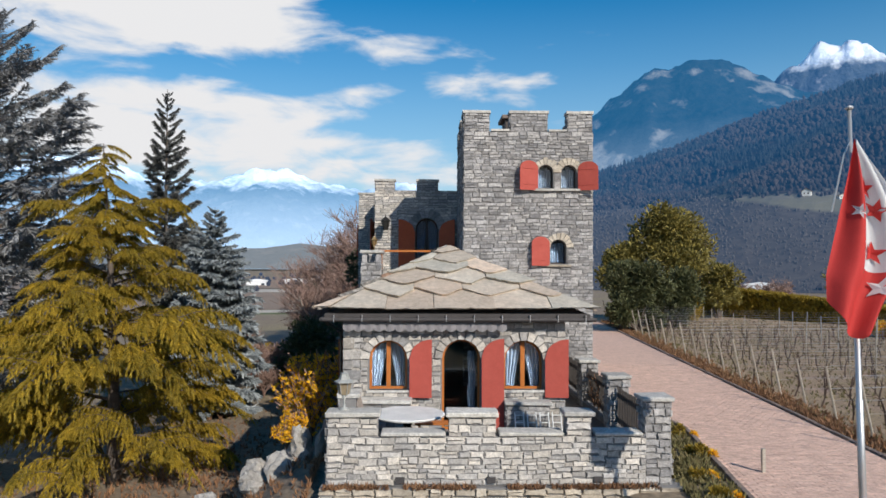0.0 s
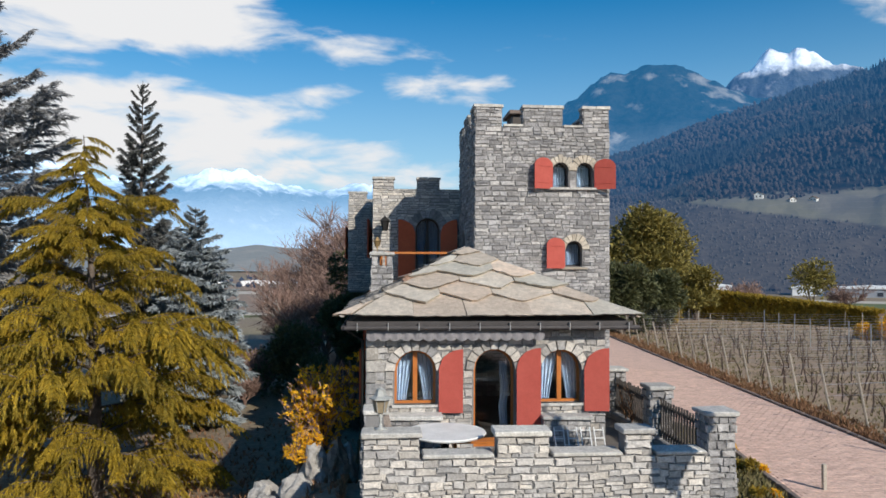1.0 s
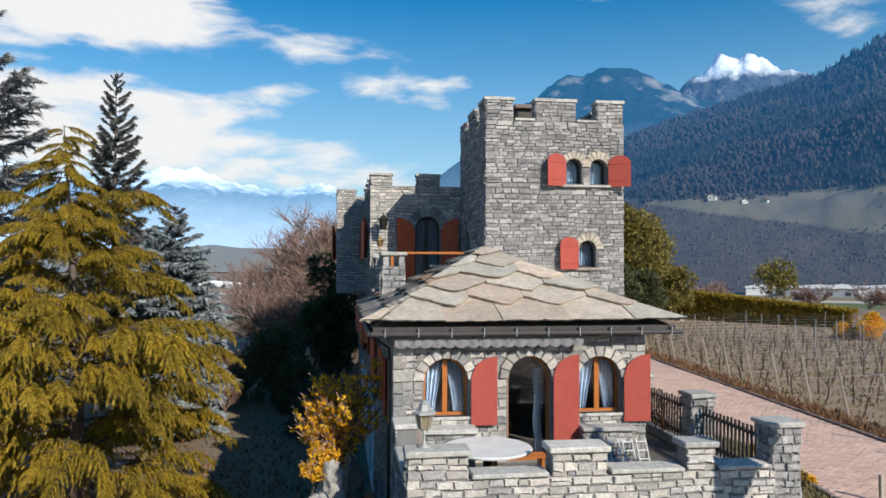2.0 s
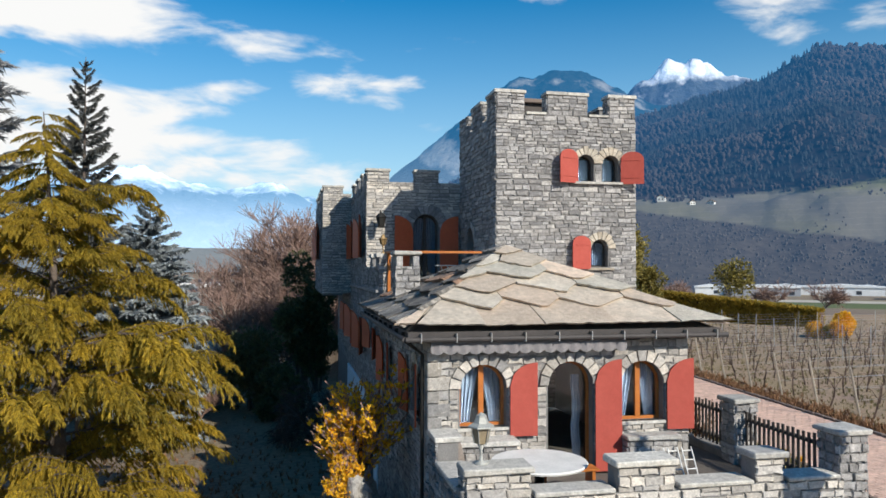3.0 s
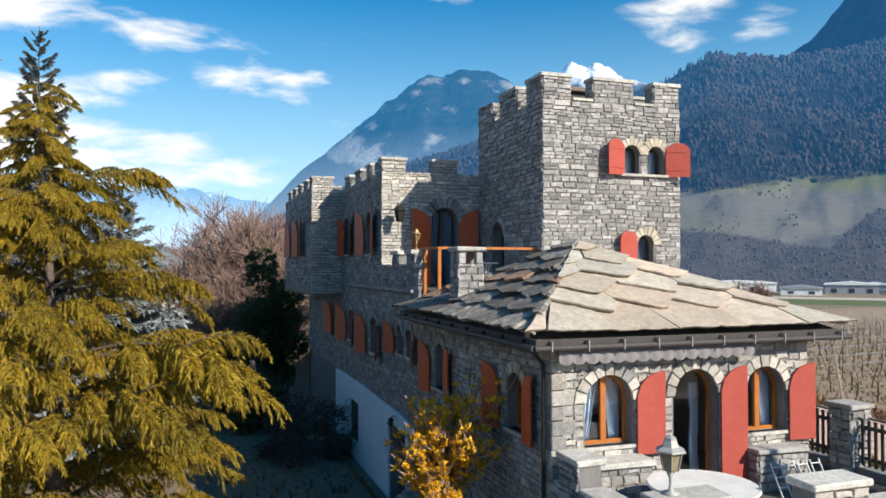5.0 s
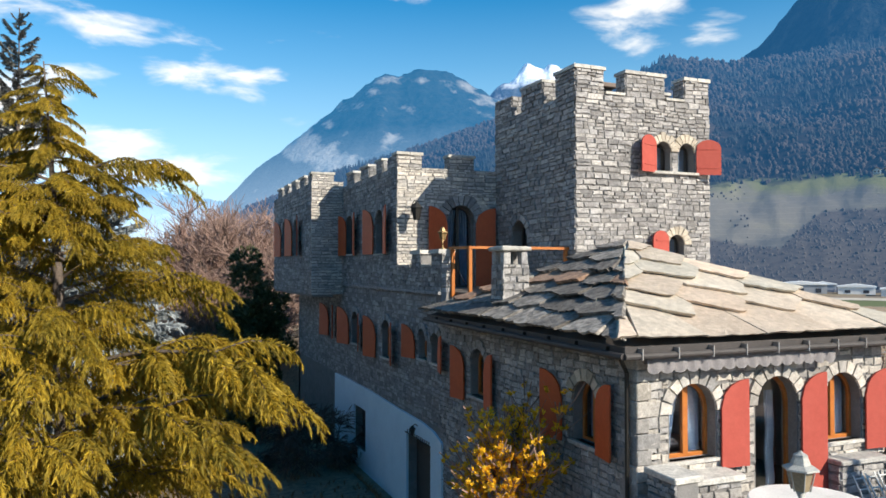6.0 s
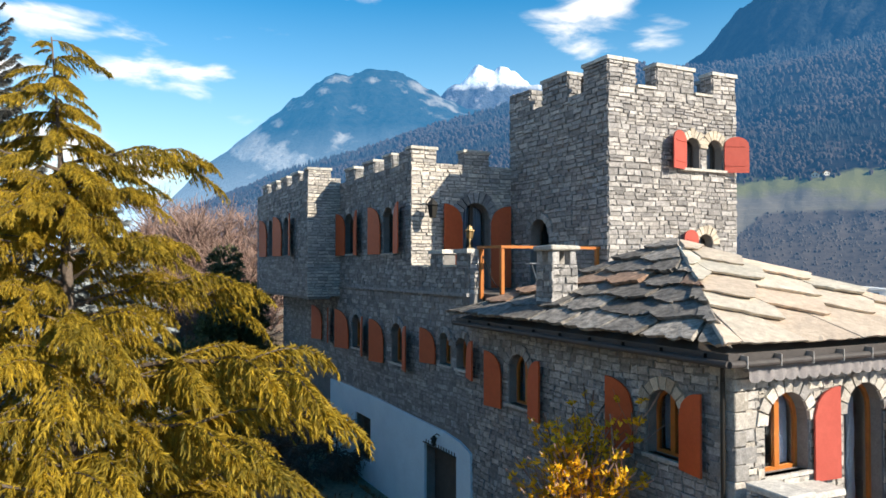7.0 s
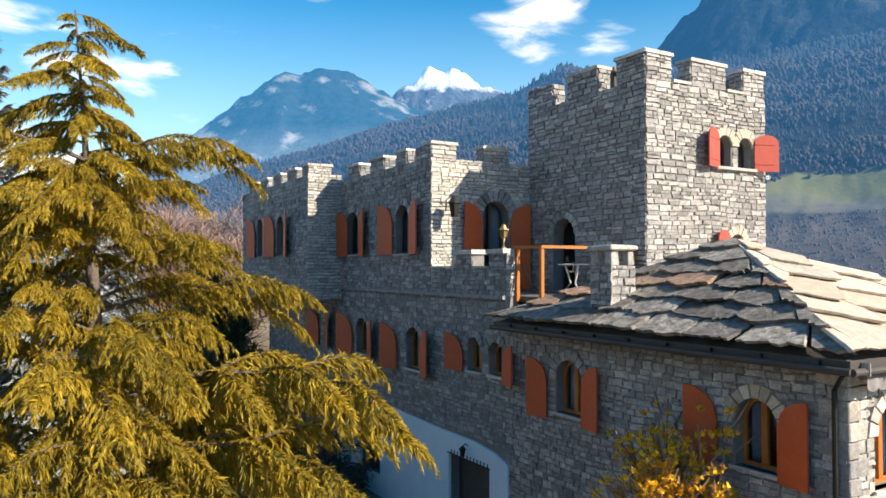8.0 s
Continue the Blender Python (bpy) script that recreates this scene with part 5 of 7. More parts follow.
for a, b in (along(25.9, 26.5), along(27.35, 28.5)):
    sill(wing, west, a, b, 4.0, 0.05, 0.05)
bm = bmesh.new()
box(bm, XW + 0.33, TX0, 24.3, 24.498, 2.6, 3.3)
part("terrace_edge", bm, M["mortar"], wing)

railing = thing("railing", "orange-stained wooden terrace railing with chain-hung panel", "railing", (-1.3, 24.5, 3.32))
for x, y in ((-1.55, 25.16), (-1.38, 24.5), (1.25, 24.42)):
    bm = bmesh.new()
    box(bm, x - 0.045, x + 0.045, y - 0.045, y + 0.045, 3.2, 4.38, 0.008)
    part("post", bm, M["orange"], railing)
for p, q in (((-1.60, 25.2), (-1.38, 24.46)), ((-1.42, 24.5), (1.33, 24.42))):
    for z in (4.41,):
        bm = bmesh.new()
        d = Vector((q[0] - p[0], q[1] - p[1], 0))
        f = Face(p, d)
        slab(bm, f, rect(0, d.length, z - 0.03, z + 0.035), -0.06, 0.06)
        part("handrail", bm, M["orange"], railing)
bm = bmesh.new()
pts = [(-1.55 + 0.17 * s, 25.16 - 0.66 * s, 4.3 - 0.85 * math.sin(s * math.pi * 0.5) ** 1.0) for s in [k / 12 for k in range(13)]]
tube(bm, pts, 0.012, 5)
part("chain", bm, M["iron"], railing)

# stones on the flanks of the merlons, which the gaps between them show
for y in (25.72, 27.5):
    lay(Face((0, y), (1, 0)), w_tw, "stone", [(TX0, TX0 + 0.4, CREST, TOP)], [], 0.08, 0.15, 0.14, 0.3, seed=int(y * 10))
for x in (2.89, 4.80):
    lay(Face((x, 0), (0, -1)), w_t, "stone", [(-TY0 - 0.4, -TY0, CREST, TOP)], [], 0.08, 0.15, 0.14, 0.3, seed=int(x * 10))
lay(Face((-0.21, 0), (0, -1)), w_wf, "stone", [(-WY - 0.35, -WY, WC, WT)], [], 0.08, 0.15, 0.14, 0.3, seed=4)
for y in (29.95, 31.4, 33.2):
    lay(Face((0, y), (1, 0)), w_uw, "stone_dark", [(XW, XW + 0.35, WC, WT)], [], 0.08, 0.15, 0.14, 0.3, seed=int(y * 10))
for y in (35.9, 37.5, 39.1, 40.7):
    lay(Face((0, y), (1, 0)), w_bw, "stone_dark", [(BX, BX + 0.35, 7.0, 7.3)], [], 0.08, 0.15, 0.14, 0.3, seed=int(y * 10))

# -- chimney on the roof's west slope --
chimney = thing("chimney", "stone chimney with open vents under a flat slab", "chimney", (-1.5, 22.15, 3.1))
cx0, cx1, cy0, cy1 = -1.8, -1.25, 21.9, 22.42
bm = bmesh.new()
box(bm, cx0, cx1, cy0, cy1, 2.7, 4.0)
core = part("shaft", bm, M["mortar"], chimney)
for f, u0, u1 in ((Face((0, cy0), (1, 0)), cx0, cx1), (Face((cx0, 0), (0, -1)), -cy1, -cy0), (Face((cx1, 0), (0, 1)), cy0, cy1), (Face((0, cy1), (-1, 0)), -cx1, -cx0)):
    lay(f, core, "stone", [(u0 - 0.03, u1 + 0.03, 2.9, 4.0)], [], 0.11, 0.2, 0.14, 0.3, seed=int(30 + u0), near=(-99, 99, 0, 9))
for x in (cx0 + 0.07, cx1 - 0.07):
    for y in (cy0 + 0.07, cy1 - 0.07):
        bm = bmesh.new()
        box(bm, x - 0.08, x + 0.08, y - 0.08, y + 0.08, 4.0, 4.27, 0.01, 0.008)
        part("vent_stone", bm, M["stone"], chimney)
bm = bmesh.new()
box(bm, cx0 - 0.08, cx1 + 0.08, cy0 - 0.08, cy1 + 0.08, 4.272, 4.38, 0.025, 0.012)
part("cap", bm, M["cap"], chimney)
# ---- the front terrace ----
terrace = thing("terrace_wall", "grey stone retaining wall and parapet of the front terrace", "wall", (1.5, 14.6, -1.6))
PY = 14.55
pf, pw = Face((0, PY), (1, 0)), Face((XW, 0), (0, -1))
PIERS = [(XW, -0.87), (0.54, 1.46), (2.88, 3.37)]
w_p = wall(terrace, pf, crenellated(XW, 4.46, -0.42, 0.55, 0.93, PIERS), 0.38, label="stone parapet with piers and slab copings")
lay(pf, w_p, "stone_pale", [(XW - 0.03, 4.46, -0.4, 0.55)] + [(a - 0.01, b + 0.01, 0.55, 0.93) for a, b in PIERS], [], 0.08, 0.17, 0.16, 0.42, proud=0.03, near=(-9, 9, -9, 9), seed=25)
for a, b in PIERS:
    bm = bmesh.new()
    box(bm, a - 0.06, b + 0.06, PY - 0.09, PY + 0.45, 0.932, 1.03, 0.02, 0.012)
    part("pier_cap", bm, M["cap"], terrace)
for a, b in ((-0.87, 0.54), (1.46, 2.88), (3.37, 4.46)):
    bm = bmesh.new()
    box(bm, a + 0.065, b - 0.065, PY - 0.07, PY + 0.43, 0.552, 0.63, 0.018, 0.008)
    part("coping", bm, M["cap"], terrace)
w_b = wall(terrace, Face((0, 14.4), (1, 0)), rect(-1.98, 5.2, -1.9, -0.43), 0.6, label="rough foot wall under the parapet")
lay(Face((0, 14.4), (1, 0)), w_b, "stone_warm", [(-2.0, 5.2, -1.3, -0.42)], [], 0.12, 0.2, 0.2, 0.5, proud=0.07, near=(-9, 9, -9, 9), seed=26)
w_s = wall(terrace, pw, crenellated(-YF + 0.002, -PY - 0.382, -2.0, 0.55, 0.93, [(-17.2, -16.6)]), 0.36, label="stone side parapet")
lay(pw, w_s, "stone_dark", [(-YF, -PY, -1.9, 0.55), (-17.2, -16.6, 0.55, 0.93), (-PY - 0.4, -PY, 0.55, 0.93)], [], 0.08, 0.17, 0.14, 0.4, proud=0.05, seed=27, near=(-18, -14, -0.3, 2))
bm = bmesh.new()
box(bm, XW - 0.07, XW + 0.43, PY + 0.46, 16.55, 0.552, 0.63, 0.018, 0.008)
part("coping", bm, M["cap"], terrace)
bm = bmesh.new()
box(bm, XW - 0.07, XW + 0.45, 16.56, 17.25, 0.932, 1.03, 0.018, 0.01)
part("pier_cap", bm, M["cap"], terrace)
bm = bmesh.new()
box(bm, XW + 0.36, 4.95, PY + 0.38, YF - 0.002, -0.2, 0.0)
box(bm, 3.43, 4.95, YF, TY0 - 0.002, -0.2, 0.0)
structure("terrace_floor", bm, M["terrace"], "dark paved terrace floor", "floor")


def pier(x0, x1, y0, y1, z0, z1, seed, key="stone"):
    p = thing("stone_pier", "square grey stone gate pier with a flat cap", "pier", ((x0 + x1) / 2, (y0 + y1) / 2, z0), "piers of the terrace fence")
    bm = bmesh.new()
    box(bm, x0, x1, y0, y1, z0, z1)
    c = part("core", bm, M["mortar"], p)
    for f, a, b in ((Face((0, y0), (1, 0)), x0, x1), (Face((x0, 0), (0, -1)), -y1, -y0), (Face((x1, 0), (0, 1)), y0, y1)):
        lay(f, c, key, [(a - 0.03, b + 0.03, z0, z1)], [], 0.1, 0.17, 0.16, 0.32, seed=seed, proud=0.045, near=(-99, 99, -9, 9))
    bm = bmesh.new()
    box(bm, x0 - 0.09, x1 + 0.09, y0 - 0.09, y1 + 0.09, z1 + 0.002, z1 + 0.09, 0.02, 0.01)
    part("cap", bm, M["cap"], p)


pier(4.48, 4.95, 14.6, 15.07, -1.2, 1.22, 51)
pier(4.50, 4.92, 17.5, 17.95, -0.6, 1.22, 52)
pier(4.50, 4.92, 20.6, 21.05, -0.6, 1.2, 53)
for k, (y0, y1) in enumerate(((15.1, 17.47), (17.98, 20.57), (21.08, 24.05))):
    fence = thing("picket_fence", "weathered dark wooden picket fence on a low wall", "fence", (4.7, (y0 + y1) / 2, 0), "fences between the piers")
    bm = bmesh.new()
    box(bm, 4.52, 4.9, y0, y1, -0.6, 0.14)
    part("low_wall", bm, M["mortar"], fence)
    for z in (0.32, 0.9):
        bm = bmesh.new()
        box(bm, 4.69, 4.73, y0, y1, z - 0.035, z + 0.035)
        part("rail", bm, M["darkwood"], fence)
    n = int((y1 - y0) / 0.135)
    for i in range(n):
        y = y0 + (i + 0.5) * (y1 - y0) / n
        h = 1.06 + random.uniform(-0.03, 0.03)
        bm = bmesh.new()
        box(bm, 4.66, 4.687, y - 0.032, y + 0.032, 0.18, h, 0.004)
        part("picket", bm, M["darkwood"], fence)
# stone ledges under the windows
for a, b, out, z in ((-1.62, -0.28, 0.46, 0.72), (1.98, 3.0, 0.34, 0.66)):
    bench = thing("stone_ledge", "built stone ledge with a slab top under the window", "ledge", ((a + b) / 2, YF - out / 2, 0), "ledges under the windows")
    bm = bmesh.new()
    box(bm, a, b, YF - out, YF - 0.06, 0.0, z)
    c = part("base", bm, M["mortar"], bench)
    lay(Face((0, YF - out), (1, 0)), c, "stone", [(a, b, 0, z)], [], 0.1, 0.17, 0.16, 0.32, seed=54, near=(-99, 99, -9, 9))
    lay(Face((a, 0), (0, -1)), c, "stone", [(-YF + 0.06, -YF + out, 0, z)], [], 0.1, 0.17, 0.16, 0.32, seed=55, near=(-99, 99, -9, 9))
    bm = bmesh.new()
    box(bm, a - 0.05, b + 0.05, YF - out - 0.08, YF - 0.02, z + 0.002, z + 0.09, 0.02, 0.012)
    part("slab_top", bm, M["cap"], bench)
# folded awning
awning = thing("awning", "folded striped cloth awning with a scalloped valance", "awning", (0.1, EY0, 2.5))
bm = bmesh.new()
tube(bm, [(-1.85, EY0 + 0.12, 2.57), (2.0, EY0 + 0.12, 2.57)], 0.055, 12)
part("roller", bm, M["cloth"], awning)
vs, fs, n = [], [], 128
for i in range(n + 1):
    x = -1.85 + 3.85 * i / n
    low = 2.425 - 0.055 * abs(math.sin(i * math.pi / 8)) ** 0.7
    for z in (2.56, 2.50, low):
        vs.append((x, EY0 + 0.055 + 0.012 * math.sin(i * 0.8), z))
for i in range(n):
    for k in range(2):
        a = i * 3 + k
        fs.append((a, a + 3, a + 4, a + 1))
from_lists("valance", vs, fs, M["cloth"], awning)

# drains in the parapet's foot, dark plates that paint their inner shade; dry plants on the ledge
for x in (-0.42, 1.37, 3.5):
    bm = bmesh.new()
    slab(bm, pf, rect(x - 0.09, x + 0.09, -0.36, -0.24), 0.03, 0.062)
    part("drain_hole", bm, M["dark"], terrace)
# ---- trees ----
def needle_fan(verts, faces, p, way, size, rnd, n=4, width=0.13, droop=0.3):
    """A tuft of narrow blades."""
    for _ in range(n):
        d = (way + Vector((rnd.uniform(-0.8, 0.8), rnd.uniform(-0.8, 0.8), rnd.uniform(-0.5, 0.5) - droop))).normalized()
        s = d.cross(Vector((rnd.uniform(-1, 1), rnd.uniform(-1, 1), rnd.uniform(-1, 1)))).normalized() * size * width
        long = size * rnd.uniform(0.7, 1.3)
        k = len(verts)
        verts += [tuple(p - s), tuple(p + s), tuple(p + d * long)]
        faces.append((k, k + 1, k + 2))


def limb_mesh(name, mat, seed, rise=0.12, droop=0.55, spread=0.42, twigs=60, tufts=9, size=0.045, hang_down=0.5, fan=4, width=0.13, fork=0, bend=2.4, fall=0.3, cover=0):
    """One bough along +x, one metre long: a curved stem, side twigs in a flat spray, hanging tufts; fork adds side boughs."""
    rnd = random.Random(seed)
    verts, faces = [], []
    bm = bmesh.new()

    def bough(start, turn, long, twigs):
        def stem(s):
            x, y = s * long, 0.06 * long * math.sin(3 * s + seed)
            return start + Vector((x * math.cos(turn) - y * math.sin(turn), x * math.sin(turn) + y * math.cos(turn), long * (rise * math.sin(min(1, s) * 2.2) - droop * s ** bend)))
        tube(bm, [stem(k / 8) for k in range(9)], [0.014 * long * (1 - 0.85 * k / 8) for k in range(9)], 5)
        ahead = Vector((math.cos(turn), math.sin(turn), 0))
        across = Vector((-math.sin(turn), math.cos(turn), 0))
        for i in range(twigs):
            s = 0.1 + 0.9 * (i + rnd.random()) / twigs
            side = 1 if i % 2 else -1
            tl = spread * (1.05 - 0.6 * s) * rnd.uniform(0.5, 1.2) * (0.45 + 0.55 * min(1, s / 0.35)) * long ** 0.6
            p0 = stem(s)
            d = (ahead * (0.75 + rnd.uniform(-0.2, 0.3)) + across * side * rnd.uniform(0.4, 1.0) + Vector((0, 0, rnd.uniform(-0.1, 0.25)))).normalized()
            for k in range(tufts):
                q = (k + rnd.random()) / tufts
                p = p0 + d * tl * q + Vector((0, 0, -hang_down * tl * q ** 1.8))
                way = (d + Vector((0, 0, -hang_down * 1.8 * q))).normalized()
                needle_fan(verts, faces, p, way, size * rnd.uniform(0.7, 1.4), rnd, fan, width, fall)
        for k in range(int(cover * long)):
            needle_fan(verts, faces, stem(0.08 + 0.92 * (k + rnd.random()) / (cover * long)) + Vector((0, 0, 0.006)), ahead + across * rnd.uniform(-1, 1), size, rnd, 5, width, -0.1)
        for k in range(tufts * 2):
            needle_fan(verts, faces, stem(0.85 + 0.15 * rnd.random()), ahead + Vector((0, 0, -0.5)), size, rnd, fan, width, fall)
        return stem

    main = bough(Vector((0, 0, 0)), 0.0, 1.0, twigs)
    for k in range(fork):
        s = 0.25 + 0.5 * (k + rnd.random()) / fork
        bough(main(s), (1 if k % 2 else -1) * rnd.uniform(0.45, 0.85), rnd.uniform(0.35, 0.55) * (1.15 - s * 0.5), int(twigs * 0.42))
    bm.verts.index_update()
    base_v, base_f = [tuple(v.co) for v in bm.verts], [tuple(v.index for v in f.verts) for f in bm.faces]
    bm.free()
    n = len(verts)
    me = bpy.data.meshes.new(name)
    me.from_pydata(verts + base_v, [], faces + [tuple(n + i for i in f) for f in base_f])
    me.update()
    me.materials.append(mat)
    me.materials.append(M["bark"])
    me.polygons.foreach_set("material_index", [0] * len(faces) + [1] * len(base_f))
    return me


def conifer(name, label, at, height, reach, meshes, limbs, seed, tilt_top=35, tilt_low=-8, bare=0.06, lean=(0, 0), girth=0.3, uneven=(0.7, 1.1), extra=()):
    """Trunk and boughs; reach: bough length by height share; extra: single boughs (share, heading, length, tilt)."""
    rnd = random.Random(seed)
    tree = thing(name, label, "tree", at)
    at = Vector(at)
    spine = lambda s: at + Vector((lean[0] * s * s, lean[1] * s * s, height * s))
    bm = bmesh.new()
    tube(bm, [spine(k / 10) for k in range(11)], [max(0.012, girth * (1 - k / 10)) for k in range(11)], 9)
    part("trunk", bm, M["bark"], tree, smooth=True)
    jobs = []
    for i in range(limbs):
        s = bare + (0.985 - bare) * ((i + 0.5) / limbs) ** 0.85
        long = float(np.interp(s, [r[0] for r in reach], [r[1] for r in reach])) * rnd.uniform(*uneven)
        jobs.append((s, i * 2.39996 + rnd.uniform(-0.4, 0.4), long, tilt_low + (tilt_top - tilt_low) * s ** 1.6 + rnd.uniform(-7, 7)))
    for s, turn, long, tilt in jobs + [(a, radians(b), c, d) for a, b, c, d in extra]:
        ob = new("branch", rnd.choice(next(g for most, g in meshes if long <= most)))
        ob.parent = tree
        ob.matrix_parent_inverse = Matrix.Translation(-at)
        m = Matrix.Translation(spine(s)) @ Euler((rnd.uniform(-0.2, 0.2), radians(-tilt), turn)).to_matrix().to_4x4()
        ob.matrix_basis = m @ Matrix.Diagonal((long, long * rnd.uniform(0.85, 1.15), long, 1))
    return tree


CEDAR = [(1.6, [limb_mesh("golden_spray", M["cedar"], 210 + k, rise=0.10, droop=0.55, spread=0.34, twigs=38, tufts=11, size=0.085, hang_down=0.95, fan=4, width=0.10, bend=1.7, fall=0.45) for k in range(3)]),
         (9.9, [limb_mesh("golden_bough", M["cedar"], 200 + k, rise=0.13, droop=0.28, spread=0.21, twigs=62, tufts=14, size=0.026, hang_down=1.15, fan=4, width=0.13, fork=5, bend=3.0, fall=0.6, cover=90) for k in range(5)])]
conifer("golden_cedar", "golden-green weeping cedar with drooping feathery boughs", (-10.0, 24.3, -3.7), 11.6,
        [(0, 4.6), (0.15, 4.9), (0.3, 4.5), (0.42, 3.9), (0.5, 3.3), (0.62, 2.5), (0.72, 1.9), (0.8, 1.4), (0.9, 0.85), (1.0, 0.4)], CEDAR, 68, 61, tilt_top=8, tilt_low=4, lean=(-0.5, 0), girth=0.26, uneven=(0.62, 1.08),
        extra=[(0.81, 2, 2.7, 3), (0.80, 190, 2.5, 4), (0.60, -8, 3.2, 2), (0.48, -26, 4.9, 2), (0.40, -45, 4.6, 4), (0.55, -75, 3.2, 6), (0.36, -95, 4.6, 6), (0.72, -115, 2.3, 6)]
        + [(0.70 + 0.295 * k / 29, k * 137.5, 1.75 - 1.25 * k / 29 + 0.25 * (k % 3 - 1), 12 - 8 * (k % 2)) for k in range(30)])
SPRUCE = [(9.9, [limb_mesh("spruce_bough", M["spruce"], 230 + k, rise=-0.02, droop=-0.16, spread=0.34, twigs=34, tufts=7, size=0.11, hang_down=0.3, fan=5, width=0.14) for k in range(3)])]
conifer("spruce", "dark narrow spruce with upturned boughs", (-12.5, 36.0, -3.2), 15.7, [(0, 2.6), (0.35, 2.1), (0.6, 1.5), (0.8, 1.0), (0.93, 0.6), (1, 0.3)], SPRUCE, 130, 62, tilt_top=38, tilt_low=6, girth=0.22)
BLUE = [(9.9, [limb_mesh("blue_bough", M["blue"], 240 + k, rise=0.02, droop=0.02, spread=0.4, twigs=34, tufts=7, size=0.13, hang_down=0.2, fan=4, width=0.21) for k in range(3)])]
blue = conifer("blue_spruce", "dense silvery blue spruce", (-9.7, 34.5, -3.3), 9.9, [(0, 2.35), (0.4, 2.1), (0.7, 1.5), (0.9, 0.75), (1, 0.3)], BLUE, 170, 63, tilt_top=30, tilt_low=-8, girth=0.16)
copy_thing(blue, pose(-13.5, 43.0, -3.3, 0, 0, 80))
GREY = [(9.9, [limb_mesh("grey_bough", M["greycedar"], 250 + k, rise=0.03, droop=-0.06, spread=0.26, twigs=36, tufts=8, size=0.05, hang_down=0.3, fan=4, width=0.12, fork=3) for k in range(3)])]
conifer("atlas_cedar", "tall grey-blue cedar with rising boughs", (-16.0, 27.5, -3.7), 16.8, [(0, 5.0), (0.3, 5.2), (0.6, 4.2), (0.85, 2.6), (1, 0.8)], GREY, 106, 64, tilt_top=42, tilt_low=12, girth=0.32)


def grow(rnd, p, way, long, thick, depth, wood, twigs, split, tip, up, segs):
    """A leafless limb that forks into finer ones."""
    pts = [p]
    segs = 2 if depth == 0 else segs
    for k in range(segs):
        way = (way + Vector((rnd.uniform(-1, 1), rnd.uniform(-1, 1), rnd.uniform(-1, 1))) * 0.16 + Vector((0, 0, up))).normalized()
        pts.append(pts[-1] + way * long / segs)
    if depth >= 2 or len(wood) == 2:
        tube(wood[-1], pts, [thick * (1 - 0.55 * k / segs) for k in range(segs + 1)], 5 if depth > 2 else 4, False)
    else:
        v, f = twigs
        for a, b in zip(pts, pts[1:]):
            s = Vector((rnd.uniform(-1, 1), rnd.uniform(-1, 1), rnd.uniform(-1, 1))).cross(b - a).normalized() * max(thick, tip)
            k = len(v)
            v += [tuple(a - s), tuple(a + s), tuple(b + s * 0.7), tuple(b - s * 0.7)]
            f.append((k, k + 1, k + 2, k + 3))
    if depth == 0:
        return
    many = split * 2 if depth == 1 else split
    for k in range(many):
        q = pts[max(1, int((0.35 + 0.65 * (k + rnd.random()) / many) * segs))] if depth > 0 else pts[-1]
        side = Vector((rnd.uniform(-1, 1), rnd.uniform(-1, 1), rnd.uniform(-0.5, 0.7)))
        grow(rnd, q, (way * 0.75 + side * 0.75).normalized(), long * rnd.uniform(0.5, 0.75), thick * 0.55, depth - 1, wood[:1], twigs, split, tip, up, 5)


def bare_tree(name, label, at, height, seed, wood_mat, twig_mat, depth=4, split=5, tip=0.012, stems=1, up=0.02, spreadout=0.25, blossom=None, group=""):
    rnd = random.Random(seed)
    tree = thing(name, label, "tree" if height > 3.5 else "shrub", at, group)
    limbs, twigs = bmesh.new(), ([], [])
    for k in range(stems):
        a = rnd.random() * 6.28
        stem = bmesh.new()
        grow(rnd, Vector(at), Vector((math.cos(a) * spreadout, math.sin(a) * spreadout, 1)).normalized(), height * 0.5 * rnd.uniform(0.8, 1.1), height * 0.016, depth, (limbs, stem), twigs, split, tip, up, 5)
        part("trunk", stem, wood_mat, tree)
    if limbs.verts:
        tagged(part("branchwork", limbs, wood_mat, tree), kind="stuff")
    else:
        limbs.free()
    from_lists("crown", *twigs, twig_mat, tree, kind="stuff")
    if blossom:
        v, f = [], []
        for q in twigs[1]:
            p = sum((Vector(twigs[0][i]) for i in q), Vector()) / 4
            if rnd.random() < blossom[1]:
                for _ in range(4):
                    c = p + Vector((rnd.uniform(-1, 1), rnd.uniform(-1, 1), rnd.uniform(-1, 1))) * 0.05
                    needle_fan(v, f, c, Vector((rnd.uniform(-1, 1), rnd.uniform(-1, 1), rnd.uniform(0, 1))), blossom[2], rnd, 3, 0.4, 0)
        from_lists("blossom", v, f, blossom[0], tree, kind="stuff")
    return tree


thicket = bare_tree("bare_tree", "reddish-brown leafless tree in a thicket", (-4.5, 58.0, -3.3), 11.5, 301, M["bark"], M["twig"], 4, 6, 0.011, 3, 0.03, 0.35, group="thicket behind the house")
for x, y, k, sc in ((-7.4, 60, 40, 0.72), (-1.5, 57, 200, 1.05), (-3.6, 62, 290, 1.1), (-6.0, 53, 75, 0.55), (-4.6, 49.5, 20, 0.5), (-5.6, 57, 240, 0.8), (-8.8, 58, 310, 0.5), (-2.2, 52, 130, 0.75)):
    c = copy_thing(thicket, pose(x, y, ground_z(x, y) - 0.1, 0, 0, k))
    c.scale = (sc, sc, sc)
